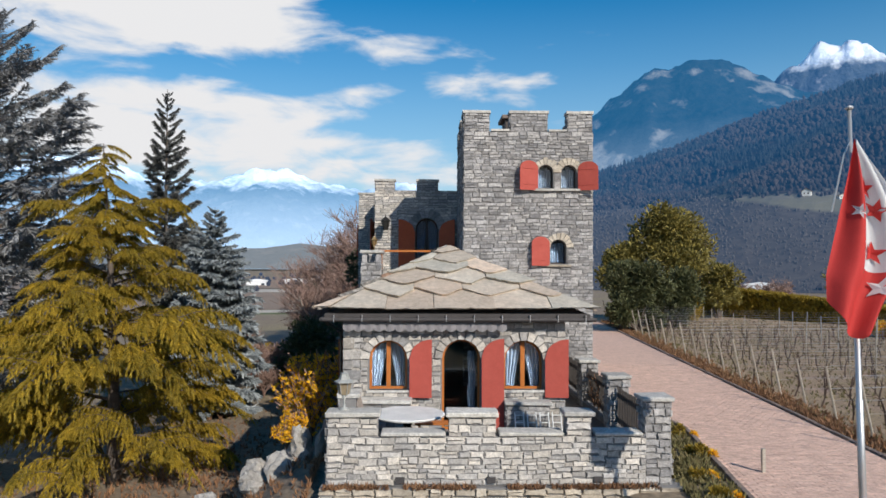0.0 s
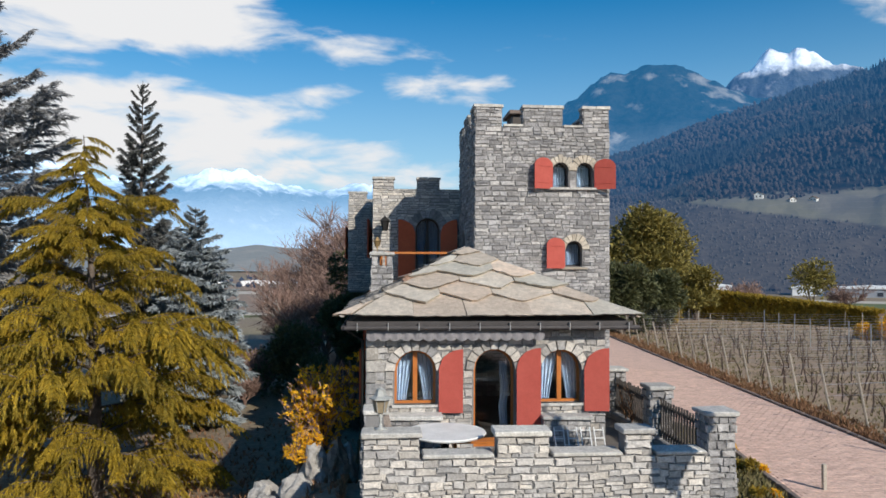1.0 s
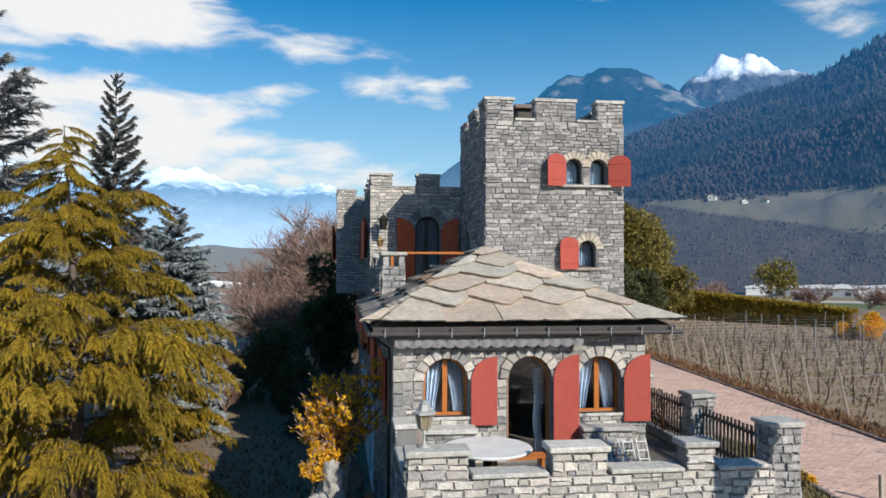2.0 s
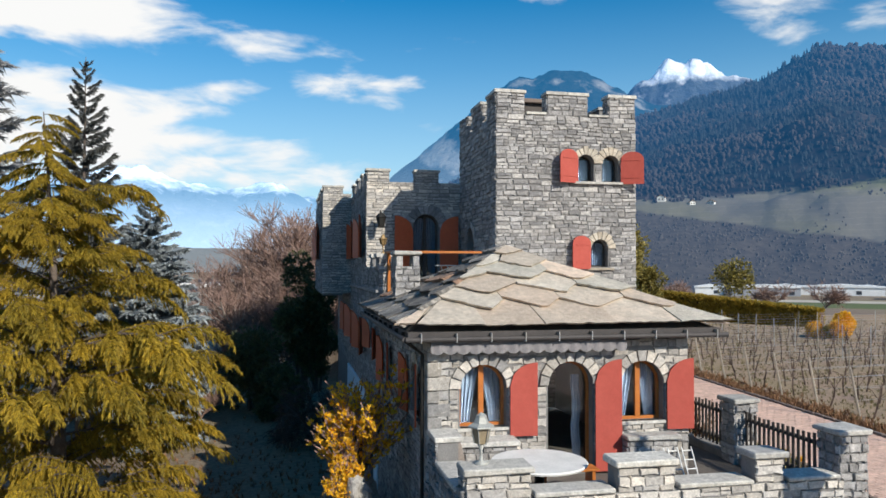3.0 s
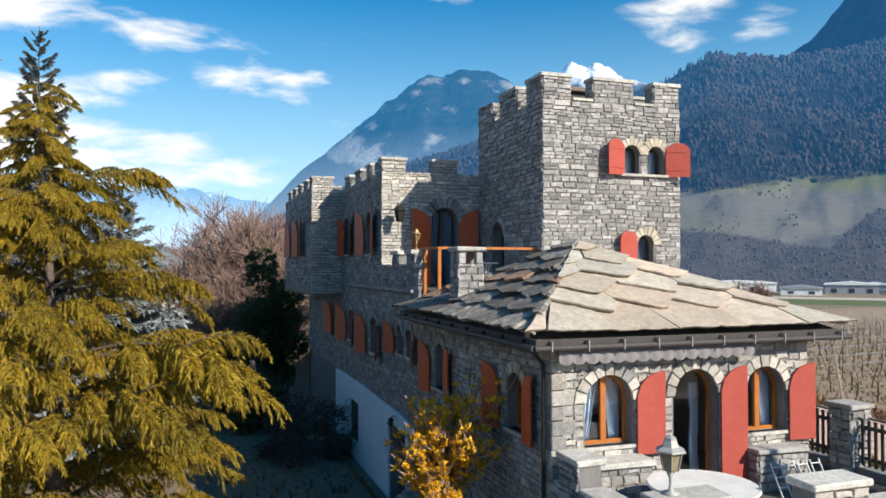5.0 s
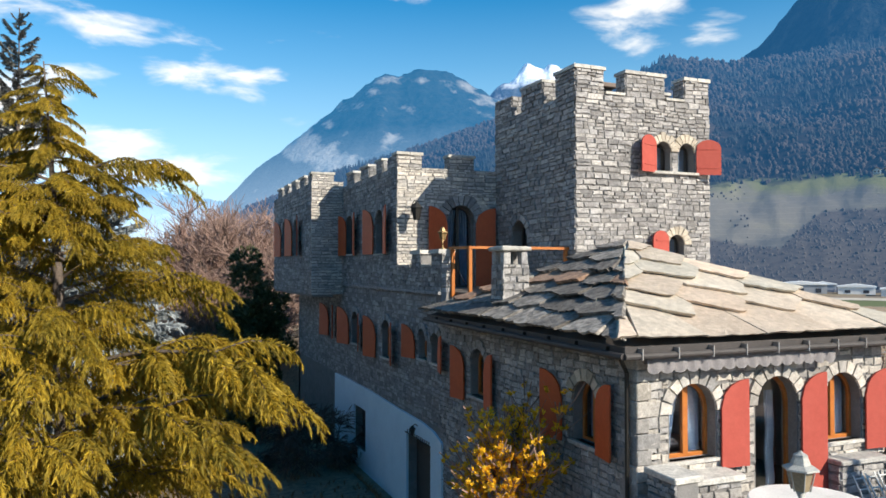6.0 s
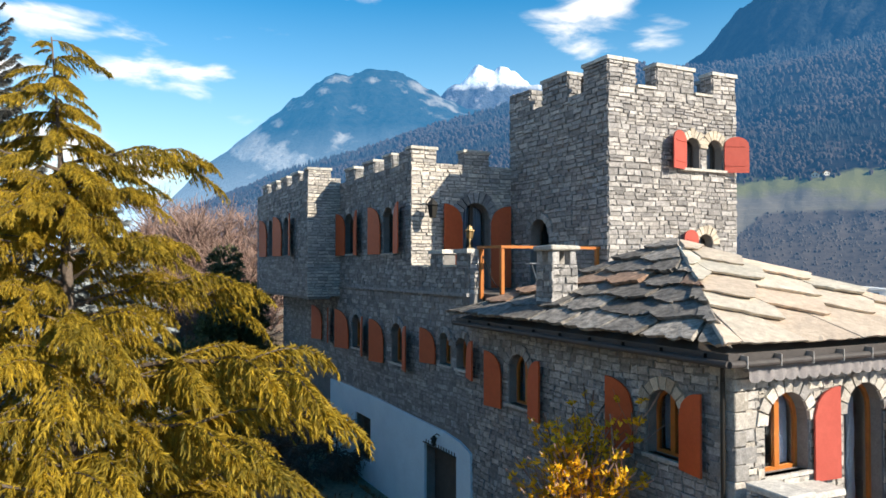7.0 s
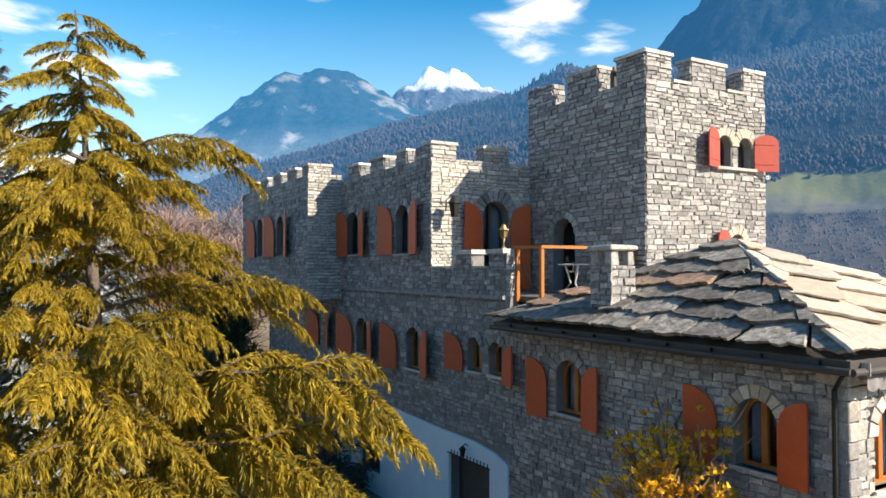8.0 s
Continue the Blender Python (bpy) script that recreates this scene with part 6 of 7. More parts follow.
bare_tree("birch", "slender pale-stemmed leafless birch", (-8.0, 51.7, -3.3), 9.6, 305, M["paletrunk"], M["twig"], 4, 4, 0.010, 1, 0.06, 0.05)


def leafy(name, label, at, size, mat, seed, count=2600, leaf=0.16, lobes=9, category="shrub", trunk=0.0, group=""):
    """An evergreen of many leaf clumps with an uneven outline; size: half widths and height."""
    rnd = random.Random(seed)
    bush = thing(name, label, category, at, group)
    at = Vector(at)
    blobs = []
    for _ in range(lobes):
        a, q = rnd.random() * 6.28, rnd.random() ** 0.6
        z = trunk + (size[2] - trunk) * rnd.uniform(0.15, 0.8)
        w = 1 - 0.55 * max(0, (z / size[2] - 0.45)) / 0.55
        blobs.append((at + Vector((math.cos(a) * q * size[0] * 0.62 * w, math.sin(a) * q * size[1] * 0.62 * w, z)), rnd.uniform(0.3, 0.5) * min(size[0], size[1], size[2] * 0.6)))
    v, f = [], []
    for _ in range(count):
        c, r = rnd.choice(blobs)
        d = Vector((rnd.gauss(0, 1), rnd.gauss(0, 1), rnd.gauss(0, 0.85))).normalized()
        p = c + d * r * rnd.uniform(0.55, 1.06)
        if p.z < at.z:
            p.z = at.z + rnd.uniform(0, 0.3)
        needle_fan(v, f, p, (d + Vector((0, 0, 0.3))).normalized(), leaf * rnd.uniform(0.6, 1.3), rnd, 3, 0.32, 0.0)
    from_lists("crown", v, f, mat, bush, kind="stuff")
    bm = bmesh.new()
    for k in range(4):
        c, r = blobs[k % len(blobs)]
        tube(bm, [at + Vector((0.05 * k, 0, -0.2)), at.lerp(c, 0.5) + Vector((0, 0, -0.1)), c], [0.05 * size[2] * 0.4, 0.03 * size[2] * 0.4, 0.01], 6)
    part("stem", bm, M["bark"], bush)
    return bush


# west of the house: evergreens and shrubs in its shade
leafy("laurel", "dark evergreen shrub under the overhanging bay", (-2.9, 45.0, -3.2), (1.5, 1.7, 5.6), M["leaf"], 319, 3200, 0.16, 12)
leafy("holly", "dark evergreen tree beside the bay", (-3.6, 45.5, -3.2), (1.9, 1.9, 9.4), M["leaf"], 320, 5200, 0.2, 16, "tree")
leafy("laurel", "dark evergreen shrub in the house's shade", (-6.2, 40.5, -3.3), (2.0, 2.4, 4.6), M["leaf"], 321, 3600, 0.17, 11)
leafy("laurel", "dark evergreen shrub in the house's shade", (-4.6, 37.5, -3.2), (1.3, 1.6, 3.2), M["leaf"], 322, 2600, 0.15, 9)
bare_tree("weeping_shrub", "grey leafless weeping shrub by the cellar", (-3.4, 33.0, -2.9), 3.4, 324, M["bark"], M["twig_dark"], 3, 7, 0.012, 6, -0.10, 0.6)
bare_tree("red_shrub", "rust-coloured leafless shrub on the slope", (-8.2, 43.5, -3.3), 3.2, 325, M["twig"], M["twig"], 3, 6, 0.014, 7, 0.05, 0.5)
for x, y, k, sc in ((-10.6, 44.5, 50, 1.1), (-7.0, 48.0, 120, 1.2), (-13.0, 39.0, 220, 1.0), (-8.2, 38.5, 300, 0.7), (-9.3, 41.5, 20, 0.9)):
    c = copy_thing(bpy.data.objects["red_shrub"], pose(x, y, ground_z(x, y), 0, 0, k))
    c.scale = (sc, sc, sc)
bare_tree("forsythia", "yellow flowering forsythia on the rocks", (-3.0, 19.65, -1.0), 3.5, 326, M["bark"], M["twig"], 2, 5, 0.004, 6, 0.10, 0.30, blossom=(M["yellow"], 0.85, 0.08))
bare_tree("forsythia", "yellow flowering forsythia on the rocks", (-3.5, 18.8, -0.9), 1.5, 327, M["bark"], M["twig"], 3, 4, 0.008, 3, 0.04, 0.6, blossom=(M["yellow"], 0.3, 0.065))
bare_tree("forsythia", "yellow flowering forsythia down the garden", (-10.0, 45.8, -3.3), 3.0, 328, M["bark"], M["twig"], 3, 5, 0.01, 6, 0.05, 0.5, blossom=(M["hedge"], 0.5, 0.12))


def boulder(at, size, seed):
    rnd = random.Random(seed)
    bm = bmesh.new()
    bmesh.ops.create_icosphere(bm, subdivisions=3, radius=1.0)
    for v in bm.verts:
        n = noise.fractal(v.co * 1.3 + Vector((seed * 3.1, 0, 0)), 1.0, 2.0, 4) * 0.45
        v.co = v.co * (1 + n)
        v.co = Vector((round(v.co.x * 3.2) / 3.2 * 0.45 + v.co.x * 0.55, round(v.co.y * 3) / 3 * 0.4 + v.co.y * 0.6, v.co.z))
        v.co = Vector((v.co.x * size[0] * 0.66, v.co.y * size[1] * 0.68, v.co.z * size[2] * 0.8)) + Vector(at)
    tagged(part("boulder", bm, M["rock"], None), "pale weathered boulder on the slope beside the terrace", "rock", "rocks by the terrace")


for k, (at, size) in enumerate((((-3.05, 18.6, -0.75), (0.45, 0.5, 0.75)), ((-3.3, 17.4, -0.95), (0.55, 0.5, 0.55)), ((-4.3, 19.2, -1.5), (0.5, 0.45, 0.5)), ((-3.9, 17.4, -1.2), (0.45, 0.4, 0.4)),
                                ((-2.7, 21.0, -1.3), (0.5, 0.8, 0.9)), ((-2.6, 23.2, -1.9), (0.5, 0.9, 0.9)), ((-4.9, 17.0, -1.6), (0.45, 0.4, 0.4)), ((-2.6, 16.3, -1.0), (0.4, 0.5, 0.4)))):
    boulder(at, size, 400 + k)
# ---- east of the house: vineyard, hedge, evergreens ----
def vine_row(y, seed):
    """Posts, wires and pruned vines of one row, from the drive eastward."""
    rnd = random.Random(seed)
    x0 = road_right(y) + 0.95
    run = 34 + rnd.uniform(-1, 1) + 0.25 * (45 - y)
    run = min(run, max(6, (50 - y) / 0.10)) if y < 44 else run * max(0.15, 0.42 - 0.04 * (y - 44))
    row = thing("vine_row", "row of pruned vines on wooden posts and wires", "vines", (x0, y, -0.48), "rows of the vineyard")
    skew = 0.10
    n = int(run / 4.6)
    for k in range(n + 1):
        x = x0 + k * 4.6
        yy = y + (x - x0) * skew
        lean = -0.34 if k == 0 else rnd.uniform(-0.05, 0.05)
        bm = bmesh.new()
        h = 1.2 if k == 0 else 1.35
        tube(bm, [(x, yy, -0.55), (x + lean, yy + rnd.uniform(-0.04, 0.04), h - 0.1 + rnd.uniform(-0.08, 0.08))], 0.034 if k == 0 else 0.022, 6)
        part("end_post" if k == 0 else "post", bm, M["postwood"] if k == 0 or k % 2 else M["steel"], row)
    bm = bmesh.new()
    for z in (0.1, 0.45, 0.8, 1.1):
        tube(bm, [(x0 - 0.2, y, z), (x0 + n * 4.6, y + n * 4.6 * skew, z)], 0.004, 3)
    part("wire", bm, M["steel"], row)
    v, f = [], []
    x = x0 + 0.5
    while x < x0 + n * 4.6:
        p = Vector((x, y + (x - x0) * skew + rnd.uniform(-0.05, 0.05), -0.5))
        way = Vector((rnd.uniform(-0.3, 0.3), rnd.uniform(-0.2, 0.2), 1)).normalized()
        pts = [p, p + way * 0.35, p + way * 0.62 + Vector((rnd.uniform(-0.08, 0.08), 0, 0))]
        cane = [(pts, 0.035)]
        top = pts[-1]
        for _ in range(rnd.randint(3, 6)):
            a = Vector((rnd.uniform(-0.55, 0.55), rnd.uniform(-0.14, 0.14), rnd.uniform(-0.05, 0.55)))
            cane.append(([top, top + a * 0.5 + Vector((0, 0, 0.05)), top + a], 0.012))
        for q, r in cane:
            for a, b in zip(q, q[1:]):
                d = (b - a).normalized()
                s, t = d.orthogonal().normalized() * r, d.cross(d.orthogonal()).normalized() * r
                k = len(v)
                v += [tuple(a + s), tuple(a - s * 0.5 + t * 0.87), tuple(a - s * 0.5 - t * 0.87), tuple(b + s * 0.7), tuple(b - s * 0.35 + t * 0.6), tuple(b - s * 0.35 - t * 0.6)]
                f += [(k, k + 1, k + 4, k + 3), (k + 1, k + 2, k + 5, k + 4), (k + 2, k, k + 3, k + 5)]
        x += rnd.uniform(0.85, 1.15)
    from_lists("vines", v, f, M["twig_dark"], row, kind="stuff")


M["postwood"] = material("weathered_post", (0.42, 0.37, 0.31), 0.9, second=(0.30, 0.26, 0.21), scale=3, fine=30, bump=0.3, spread=0.2)
for k in range(23):
    vine_row(16.9 + k * 1.95, 500 + k)

# drive edge: one course of dark kerb stones each side
for side, edge in (("road_right", lambda y: road_right(y) + 0.06), ("road_left", lambda y: road_left(y) - 0.06)):
    kerb = new("kerb")
    tagged(kerb, "dark stone kerb along the paved drive", "kerb", "", "structure")
    shared = None
    y, k = 8.0, 0
    while y < (60 if side == "road_right" else 40):
        if shared is None:
            bm = bmesh.new()
            box(bm, -0.06, 0.06, 0.01, 0.47, -0.6, -0.405, 0.012)
            shared = bpy.data.meshes.new("kerb_stone")
            bm.to_mesh(shared)
            bm.free()
            shared.materials.append(M["kerb"])
        ob = new("kerb_stone", shared)
        ob.parent = kerb
        ob.matrix_basis = pose(edge(y), y, random.uniform(-0.012, 0.012), 0, 0, -math.degrees(math.atan2(edge(y + 0.5) - edge(y), 0.5)))
        y += 0.49
        k += 1

# dead leaves and tufts between drive and vines, and on the bank by the terrace
def litter(name, label, mat, area, count, size, seed):
    rnd = random.Random(seed)
    v, f = [], []
    for _ in range(count):
        x, y = area(rnd)
        p = Vector((x, y, ground_z(x, y) + 0.02))
        needle_fan(v, f, p, Vector((0, 0, 1)), size * rnd.uniform(0.5, 1.3), rnd, 4, 0.16, -0.2)
    tagged(from_lists(name, v, f, mat), label, "grass", "", "stuff")


def verge(rnd):
    y = rnd.uniform(10, 58)
    return road_right(y) + 0.15 + abs(rnd.gauss(0, 0.5)), y


def rows_floor(rnd):
    y = rnd.uniform(14, 60)
    return road_right(y) + 0.5 + rnd.random() ** 1.5 * 30, y


def bank(rnd):
    y = rnd.uniform(11, 24)
    return rnd.uniform(5.1, road_left(y) - 0.2), y


def slope(rnd):
    return min(-2.3, rnd.gauss(-7, 5)), rnd.gauss(20, 7)


M["rust"] = material("dead_leaves", (0.17, 0.085, 0.05), 0.95, second=(0.28, 0.15, 0.07), scale=2, fine=8, bump=0, spread=0.35)
litter("dead_stalks", "rust-brown dead stalks along the drive", M["rust"], verge, 5200, 0.16, 601)
litter("vineyard_grass", "dry grass tufts between the vines", M["grass"], rows_floor, 9000, 0.12, 602)
litter("bank_grass", "grass and stalks on the bank by the terrace", M["grass"], bank, 2200, 0.16, 603)
litter("slope_grass", "dry grass and leaves on the shaded slope", M["rust"], slope, 5200, 0.16, 604)
for x, y, sc in ((6.35, 16.9, 0.34), (5.7, 15.2, 0.3), (6.7, 19.0, 0.3), (5.6, 13.8, 0.3)):
    leafy("bank_shrub", "small shrub with yellow flowers on the bank", (x, y, -0.55), (sc, sc, sc * 1.1), M["hedge"], int(x * 100), 360, 0.08, 5, group="small shrubs on the bank")
    leafy("flowering_shrub", "low yellow-flowering shrub on the bank", (x + 0.35, y - 0.1, -0.55), (sc * 0.6, sc * 0.6, sc * 0.8), M["yellow"], int(x * 90), 130, 0.06, 4, group="small shrubs on the bank")
bm = bmesh.new()
box(bm, 7.25, 7.33, 15.5, 15.58, -0.6, 0.05, 0.01)
tagged(part("marker_post", bm, M["postwood"]), "short wooden marker post beside the drive", "post")
bare_tree("dry_vine", "dry twisted climbing vine at the fence pier", (4.75, 19.6, -0.4), 2.1, 610, M["rust"], M["rust"], 2, 4, 0.012, 3, 0.03, 0.45)

# long clipped hedge beyond the vines
def hedge(name, label, p, q, width, z0, top0, top1, mat, count, leaf, seed):
    rnd = random.Random(seed)
    h = thing(name, label, "hedge", (p[0], p[1], z0))
    p, q = Vector((*p, 0)), Vector((*q, 0))
    d = q - p
    n = Vector((d.y, -d.x, 0)).normalized()
    v, f = [], []
    for _ in range(count):
        s = rnd.random()
        top = top0 + (top1 - top0) * s + 0.12 * noise.noise((s * 40, seed, 0))
        if rnd.random() < 0.45:
            o, z = rnd.uniform(-width, width), top + rnd.uniform(-0.12, 0.06)
        else:
            o, z = width * (1 if rnd.random() < 0.7 else -1) * rnd.uniform(0.85, 1.03), z0 + (top - z0) * rnd.random()
        c = p + d * s + n * o
        needle_fan(v, f, Vector((c.x, c.y, z)), n * (1 if o > 0 else -1) * 0.5 + Vector((0, 0, 0.6)), leaf * rnd.uniform(0.6, 1.3), rnd, 3, 0.35, 0)
    from_lists("foliage", v, f, mat, h, kind="stuff")
    bm = bmesh.new()
    f2 = Face((p.x, p.y), d)
    slab(bm, f2, [(0, z0 - 0.3), (d.length, z0 - 0.3), (d.length, top1 - 0.15), (0, top0 - 0.15)], -width * 0.8, width * 0.8)
    part("core", bm, M["twig_dark"], h)


hedge("hedge", "long clipped yellow-green hedge beyond the vineyard", (23.0, 71.0), (35.6, 53.2), 0.7, -0.5, 2.6, 0.8, M["hedge"], 20000, 0.22, 620)
leafy("evergreen_bank", "tall dark evergreen hedge at the end of the drive", (14.8, 50.0, -0.5), (3.4, 2.0, 5.2), M["leaf"], 630, 7200, 0.22, 18)
leafy("evergreen_bank", "tall dark evergreen hedge at the end of the drive", (18.4, 53.5, -0.5), (3.0, 2.0, 4.4), M["leaf"], 631, 5200, 0.22, 16)
leafy("yellow_hedge", "yellow-green bush joining the long hedge", (21.3, 60.5, -0.5), (2.2, 2.2, 4.6), M["hedge"], 632, 4200, 0.22, 14)
leafy("pine", "broad olive-green pine behind the hedge", (19.2, 57.0, -0.5), (4.6, 3.6, 9.3), M["pine"], 633, 8200, 0.26, 24, "tree", 3.4)
leafy("pine", "low olive-green pine behind the hedge", (15.6, 57.0, -0.5), (2.8, 2.6, 6.8), M["pine"], 634, 3600, 0.26, 14, "tree", 1.6)
leafy("pine", "small olive pine beyond the hedge", (25.6, 63.0, -0.5), (2.6, 2.2, 4.9), M["pine"], 635, 2600, 0.26, 12, "tree", 0.8)
leafy("pine", "spreading pine beyond the vineyard hedge", (59.5, 101.0, ground_z(59.5, 101.0)), (4.8, 4.0, 6.6), M["pine"], 636, 1500, 0.36, 14, "tree", 2.4)
rusty = bare_tree("orchard_tree", "low pale leafless orchard tree beyond the hedge", (37.5, 84.0, -0.8), 3.9, 640, M["twig"], M["twig"], 3, 5, 0.022, 7, 0.0, 0.9, group="orchard beyond the hedge")
for x, y, k in ((34.0, 86.0, 70), (41.0, 83.0, 150), (54.0, 84.0, 210), (58.0, 80.0, 20), (45.0, 92.0, 300)):
    copy_thing(rusty, pose(x, y, ground_z(x, y), 0, 0, k))
leafy("flowering_forsythia", "bright orange-yellow forsythia at the hedge's end", (30.0, 45.2, -0.5), (2.0, 1.7, 1.75), M["yellow"], 641, 9000, 0.15, 16)
# scattered trees of the valley floor
rnd = random.Random(9)
v, f = [], []
for _ in range(900):
    x, y = polar(rnd.uniform(-32, 62), rnd.uniform(430, 1200))
    p, hgt = Vector((x, y, ground_z(x, y))), rnd.uniform(3, 6)
    if noise.noise(p * 0.015) < 0.05:
        continue
    w, q, turn = hgt * rnd.uniform(0.35, 0.6), len(v), rnd.random() * 6
    for r, z in ((w * 0.5, 0), (w, hgt * 0.5)):
        v += [(p.x + r * math.cos(turn + j * 1.2566), p.y + r * math.sin(turn + j * 1.2566), p.z + z) for j in range(5)]
    v.append((p.x, p.y, p.z + hgt))
    for j in range(5):
        f += [(q + j, q + (j + 1) % 5, q + 5 + (j + 1) % 5, q + 5 + j), (q + 5 + j, q + 5 + (j + 1) % 5, q + 10)]
tagged(from_lists("valley_trees", v, f, M["farleaf"]), "far leafless trees on the valley floor", "trees", "", "stuff")

v, f = [], []
rnd = random.Random(606)
for _ in range(900):
    x = rnd.uniform(-1.9, 5.1)
    if noise.noise((x * 1.1, 3, 0)) > -0.15:
        needle_fan(v, f, Vector((x, rnd.uniform(14.3, 14.5), -0.43)), Vector((0, -0.3, 1)), rnd.uniform(0.05, 0.13), rnd, 3, 0.2, -0.1)
tagged(from_lists("ledge_plants", v, f, M["rust"]), "dry reddish plants along the wall's ledge", "plants", "", "stuff")
# ---- things on and round the house ----
def lantern(name, label, at, post, size, key="iron", roof_key="iron", light="brass"):
    """A post lantern: foot, stem, tapering caged glass and a pointed hood."""
    x, y, z = at
    lamp = thing(name, label, "lamp", at)
    bm = bmesh.new()
    lathe(bm, (x, y, z), [(size * 0.5, 0), (size * 0.5, 0.02), (size * 0.14, 0.05), (size * 0.07, post * 0.5), (size * 0.12, post * 0.56), (size * 0.07, post * 0.62), (size * 0.28, post)], 12)
    part("stem", bm, M[key], lamp, smooth=True)
    zb = z + post
    h = size * 1.05
    for k in range(6):
        a = k * math.tau / 6
        bm = bmesh.new()
        tube(bm, [(x + size * 0.44 * math.cos(a), y + size * 0.44 * math.sin(a), zb), (x + size * 0.66 * math.cos(a), y + size * 0.66 * math.sin(a), zb + h)], 0.009, 5)
        part("bar", bm, M[key], lamp)
    bm = bmesh.new()
    lathe(bm, (x, y, zb), [(size * 0.40, 0.004), (size * 0.61, h)], 6)
    part("glass_body", bm, M[light], lamp)
    bm = bmesh.new()
    lathe(bm, (x, y, zb + h), [(size * 0.88, 0), (size * 0.86, 0.02), (size * 0.5, size * 0.26), (size * 0.36, size * 0.6), (size * 0.34, size * 0.74), (size * 0.2, size * 0.8), (size * 0.05, size * 0.92)], 6)
    part("hood", bm, M[roof_key], lamp)
    return lamp


M["verdigris"] = material("grey_patina", (0.42, 0.42, 0.39), 0.6, 0.2, second=(0.32, 0.32, 0.30), scale=6, fine=40, bump=0.2)
M["lampglass"] = material("grimy_lamp_glass", (0.34, 0.27, 0.17), 0.35, second=(0.24, 0.19, 0.13), scale=8, fine=40, bump=0.1)
lantern("post_lantern", "grey metal lantern on the parapet pier", (-1.55, 14.8, 1.03), 0.30, 0.235, "verdigris", "verdigris", "lampglass")
lantern("terrace_lantern", "small brass lantern on the terrace pier", (-1.68, 25.5, 4.38), 0.26, 0.16, "brass", "brass", "brass")


def sconce(label, face, u, z, size):
    base = face.at(u, z, 0.03)
    lamp = thing("wall_lantern", label, "lamp", base)
    bm = bmesh.new()
    pts = [face.at(u, z, 0.02), face.at(u, z + size * 0.9, 0.06), face.at(u, z + size * 1.3, size * 0.9), face.at(u, z + size * 0.95, size * 1.4)]
    tube(bm, pts, 0.014, 6)
    part("bracket", bm, M["iron"], lamp)
    c = face.at(u, z - size * 0.5, size * 1.4)
    bm = bmesh.new()
    lathe(bm, c, [(size * 0.28, 0), (size * 0.5, size * 1.05)], 6)
    part("glass_body", bm, M["iron"], lamp)
    bm = bmesh.new()
    lathe(bm, c + Vector((0, 0, size * 1.05)), [(size * 0.62, 0), (size * 0.3, size * 0.35), (size * 0.05, size * 0.55)], 6)
    part("hood", bm, M["iron"], lamp)


sconce("black wrought-iron wall lantern beside the terrace door", wf, -1.42, 5.45, 0.33)
sconce("black wrought-iron wall lantern over the cellar door", west, -26.66, -0.42, 0.16)

# round stone table on the front terrace
table = thing("round_table", "large round pale stone table on the terrace", "table", (-0.3, 15.75, 0))
bm = bmesh.new()
lathe(bm, (-0.3, 15.75, 0.70), [(0.70, 0), (0.78, 0.02), (0.80, 0.05), (0.785, 0.07), (0.03, 0.072)], 40)
part("tabletop", bm, M["tablestone"], table)
bm = bmesh.new()
lathe(bm, (-0.3, 15.75, 0.0), [(0.3, 0), (0.3, 0.04), (0.1, 0.1), (0.08, 0.5), (0.2, 0.7)], 16)
part("pedestal", bm, M["iron"], table, smooth=True)
bench = thing("wooden_bench", "orange-stained wooden bench beside the round table", "bench", (0.35, 16.35, 0))
for k in range(3):
    bm = bmesh.new()
    box(bm, -0.15, 0.95, 16.15 + k * 0.13, 16.27 + k * 0.13, 0.42, 0.455, 0.006)
    part("seat_board", bm, M["orange"], bench)
for x in (-0.05, 0.85):
    bm = bmesh.new()
    box(bm, x - 0.03, x + 0.03, 16.17, 16.5, 0.0, 0.418, 0.004)
    part("leg", bm, M["orange"], bench)

# white folding chairs leaning below the window
for k in range(4):
    x = 2.16 + k * 0.29
    ch = thing("folding_chair", "white folding chair leaning against the ledge", "chair", (x, 16.95, 0), "folded chairs by the window")
    for dx in (0, 0.2):
        bm = bmesh.new()
        tube(bm, [(x + dx, 16.78, 0.01), (x + dx, 17.06, 0.52)], 0.014, 6)
        part("leg", bm, M["white"], ch)
    for i in range(3):
        bm = bmesh.new()
        s = 0.3 + i * 0.3
        tube(bm, [(x, 16.78 + 0.28 * s, 0.51 * s), (x + 0.2, 16.78 + 0.28 * s, 0.51 * s)], 0.012, 6)
        part("slat", bm, M["white"], ch)
# plank leaning by the first window
bm = bmesh.new()
vs = box(bm, -1.30, -1.16, 16.86, 16.89, 0.02, 0.95, 0.004)
bmesh.ops.rotate(bm, cent=(-1.2, 16.9, 0), matrix=Matrix.Rotation(radians(-14), 3, "Y"), verts=bm.verts[:])
tagged(part("leaning_board", bm, M["paletrunk"]), "pale wooden board leaning against the window ledge", "board")

# bistro table and chair on the roof terrace
bt = thing("bistro_table", "white iron bistro table on the roof terrace", "table", (0.2, 25.3, 3.32))
bm = bmesh.new()
lathe(bm, (0.2, 25.3, 4.02), [(0.36, 0), (0.38, 0.015), (0.37, 0.03)], 28)
part("tabletop", bm, M["white"], bt)
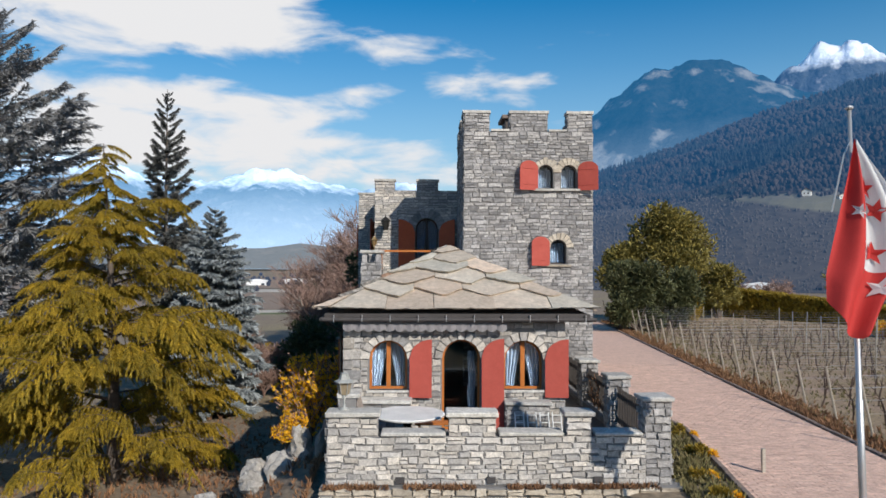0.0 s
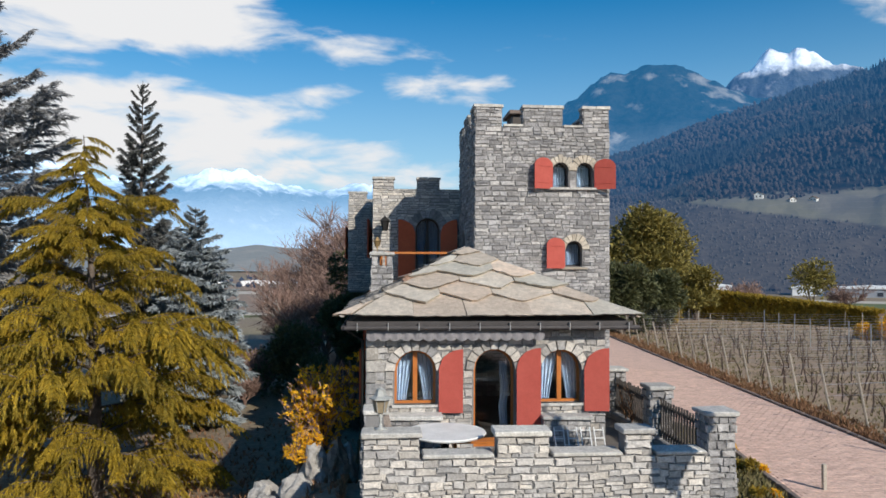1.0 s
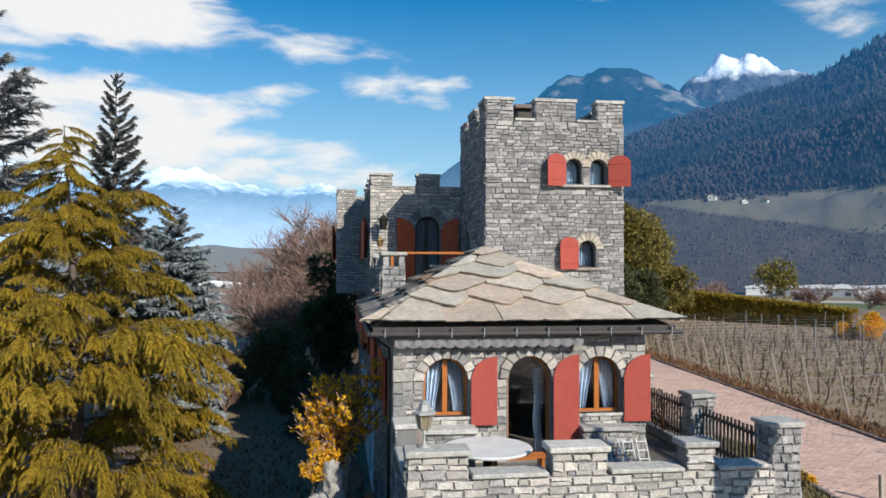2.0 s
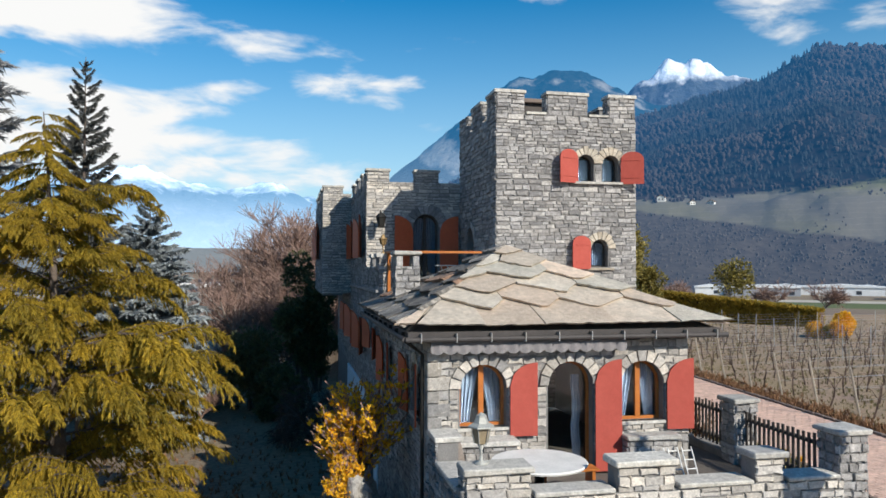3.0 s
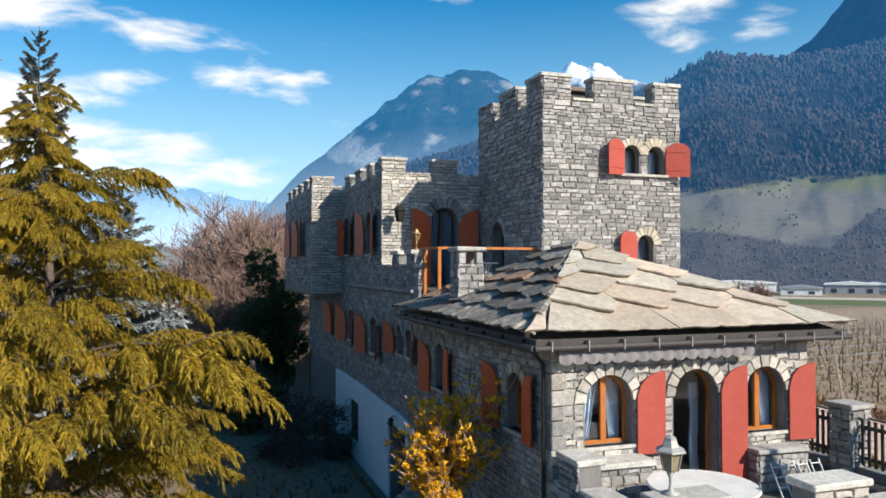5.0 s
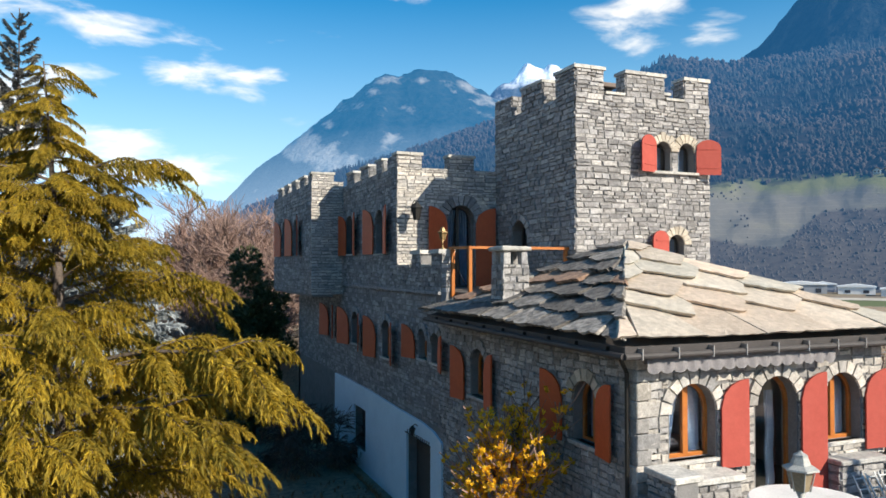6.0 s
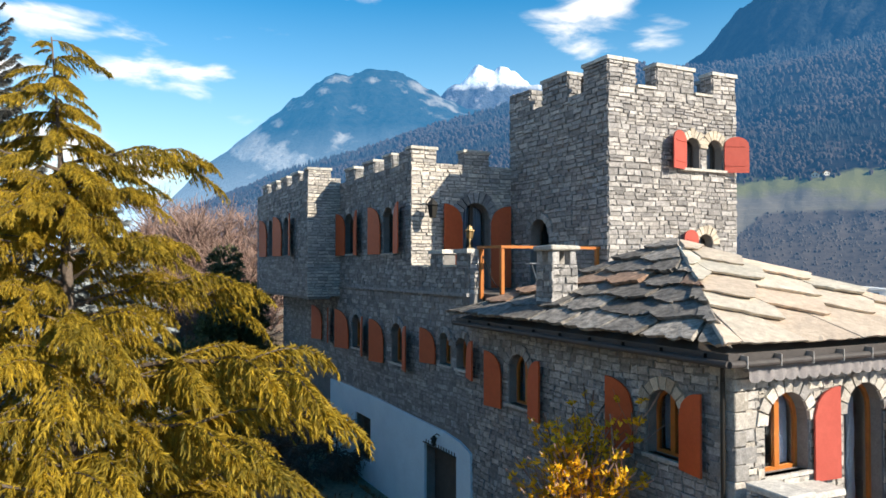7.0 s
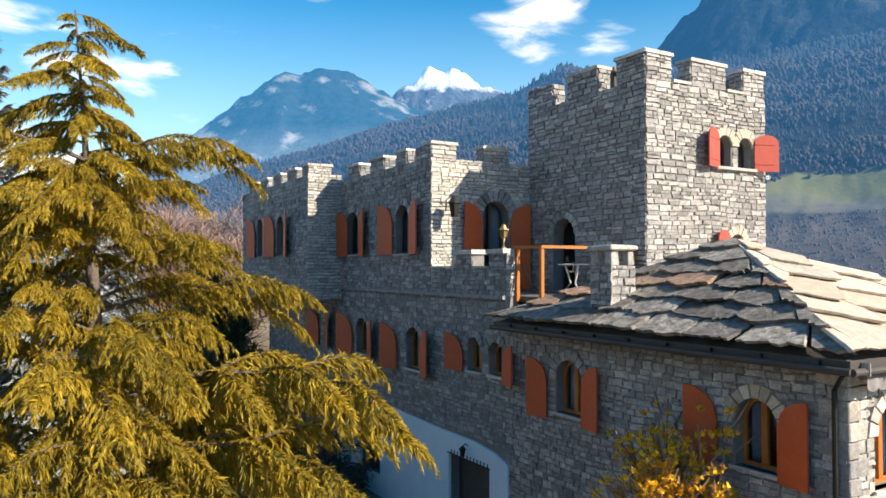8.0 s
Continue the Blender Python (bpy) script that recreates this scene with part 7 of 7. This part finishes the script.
for k in range(3):
    a = k * math.tau / 3 + 0.4
    bm = bmesh.new()
    tube(bm, [(0.2 + 0.28 * math.cos(a), 25.3 + 0.28 * math.sin(a), 3.33), (0.2 + 0.07 * math.cos(a), 25.3 + 0.07 * math.sin(a), 3.6), (0.2 + 0.2 * math.cos(a), 25.3 + 0.2 * math.sin(a), 4.01)], 0.018, 6)
    part("leg", bm, M["white"], bt)

# flagpole with its slack flag
pole = thing("flagpole", "leaning steel flagpole with a slack red and white flag", "flagpole", (6.35, 10.4, -0.55))
foot, head = Vector((6.35, 10.4, -0.55)), Vector((6.17, 10.4, 6.2))
on_pole = lambda s: foot.lerp(head, s)
bm = bmesh.new()
tube(bm, [foot, on_pole(0.38), on_pole(0.381), head], [0.055, 0.05, 0.04, 0.03], 12)
part("pole", bm, M["steel"], pole, smooth=True)
bm = bmesh.new()
lathe(bm, head, [(0.05, 0), (0.06, 0.02), (0.05, 0.045)], 12)
part("cap", bm, M["steel"], pole)
bm = bmesh.new()
tube(bm, [on_pole(0.93) + Vector((-0.03, -0.05, 0)), on_pole(0.93) + Vector((-0.12, -0.04, -0.2)), on_pole(0.93) + Vector((-0.28, 0.0, -1.02))], 0.012, 6)
part("flag_arm", bm, M["steel"], pole)


def flag_point(a, b):
    """a: across the cloth, b: down it; slack folds hang from the pole and the arm."""
    top = on_pole(0.925) + Vector((-0.02, -0.06, 0))
    z = top.z - 2.75 * b * (1 - 0.22 * (a - 0.45) ** 2 * 4 * b)
    left = -0.02 - 0.36 * min(1, b * 1.25)
    right = 0.02 + 0.95 * (1 - (1 - min(1, b * 1.5)) ** 1.5) * (1 - 0.55 * max(0, b - 0.68) / 0.32)
    x = top.x + left + (right - left) * a
    y = top.y - 0.10 + 0.11 * math.sin(a * 15 + b * 2.0) * min(1, b * 3 + 0.1)
    return Vector((x, y, z + 0.05 * math.sin(a * 9)))


def flag_material():
    m = material("flag_cloth", (0.62, 0.05, 0.045), 0.8, second=(0.55, 0.04, 0.035), scale=4, fine=60, bump=0.1, grain=0.06, transmit=0.25)
    return m


M["flagred"] = flag_material()
M["flagwhite"] = material("flag_white", (0.74, 0.74, 0.74), 0.8, second=(0.68, 0.68, 0.69), scale=4, fine=60, bump=0.1, grain=0.05, transmit=0.25)


def cloth(name, a0, a1, b0, b1, mat, parent):
    vs, fs, n, m = [], [], 14, 26
    for i in range(n + 1):
        for k in range(m + 1):
            vs.append(tuple(flag_point(a0 + (a1 - a0) * i / n, b0 + (b1 - b0) * k / m)))
    for i in range(n):
        for k in range(m):
            q = i * (m + 1) + k
            fs.append((q, q + m + 1, q + m + 2, q + 1))
    ob = from_lists(name, vs, fs, mat, parent)
    ob.data.shade_smooth()
    return ob


flag = cloth("flag", 0.0, 0.34, 0.0, 1.0, M["flagred"], pole)
cloth("white_half", 0.34, 1.0, 0.0, 0.66, M["flagwhite"], flag)
cloth("red_corner", 0.34, 1.0, 0.66, 1.0, M["flagred"], flag)


def star(a, b, r, mat, spin=0.0, lift=-0.012):
    """A five-pointed star sewn on the cloth, following its folds."""
    vs = [tuple(flag_point(a, b) + Vector((0, lift, 0)))]
    for k in range(10):
        q = r if k % 2 == 0 else r * 0.42
        ang = spin + k * math.pi / 5
        p = flag_point(min(1, max(0, a + q * math.sin(ang) / 1.25)), min(1, max(0, b - q * math.cos(ang) / 2.75)))
        vs.append(tuple(p + Vector((0, lift - 0.012, 0))))
    from_lists("star", vs, [(0, 1 + k, 1 + (k + 1) % 10) for k in range(10)], mat, flag)


star(0.48, 0.22, 0.17, M["flagred"], 0.2)
star(0.56, 0.34, 0.17, M["flagred"], 0.5)
star(0.45, 0.56, 0.18, M["flagred"], 0.1)
star(0.86, 0.46, 0.15, M["flagred"], 0.3)
star(0.22, 0.38, 0.12, M["flagwhite"], 0.3)
star(0.55, 0.74, 0.17, M["flagwhite"], 0.1)

# ---- pavers of the drive ----
def pavers():
    rnd = random.Random(77)
    vs0 = [(x, y, z) for z, g in ((-0.03, 0.0), (0.012, 0.0), (0.018, 0.004)) for x, y in ((-0.118 + g, -0.058 + g), (0.118 - g, -0.058 + g), (0.118 - g, 0.058 - g), (-0.118 + g, 0.058 - g))]
    fs0 = [(a + i, a + (i + 1) % 4, a + 4 + (i + 1) % 4, a + 4 + i) for a in (0, 4) for i in range(4)] + [(8, 9, 10, 11)]
    shared = bpy.data.meshes.new("paver")
    shared.from_pydata(vs0, [], fs0)
    shared.materials.append(M["road"])
    verts, faces, count, row = [], [], 0, 0
    y = 12.0
    while y < 33.0:
        x = road_left(y) + 0.02 + (0.12 if row % 2 else 0.0)
        while x < road_right(y) - 0.14:
            m = pose(x + 0.12, y, -0.478 + rnd.uniform(-0.002, 0.003), rnd.uniform(-0.5, 0.5), rnd.uniform(-0.5, 0.5), rnd.uniform(-0.6, 0.6))
            if 16.0 < y < 18.2 and count < 300:
                ob = new("paver", shared)
                ob.parent = road
                ob.matrix_basis = m
                count += 1
            else:
                k = len(verts)
                verts += [tuple(m @ Vector(v)) for v in vs0]
                faces += [tuple(k + i for i in f) for f in fs0]
            x += 0.24
        y += 0.12
        row += 1
    from_lists("paving", verts, faces, M["road"], road, kind="stuff")


pavers()

# ---- stones of the walls ----
for job in LATE:
    lay_now(*job)
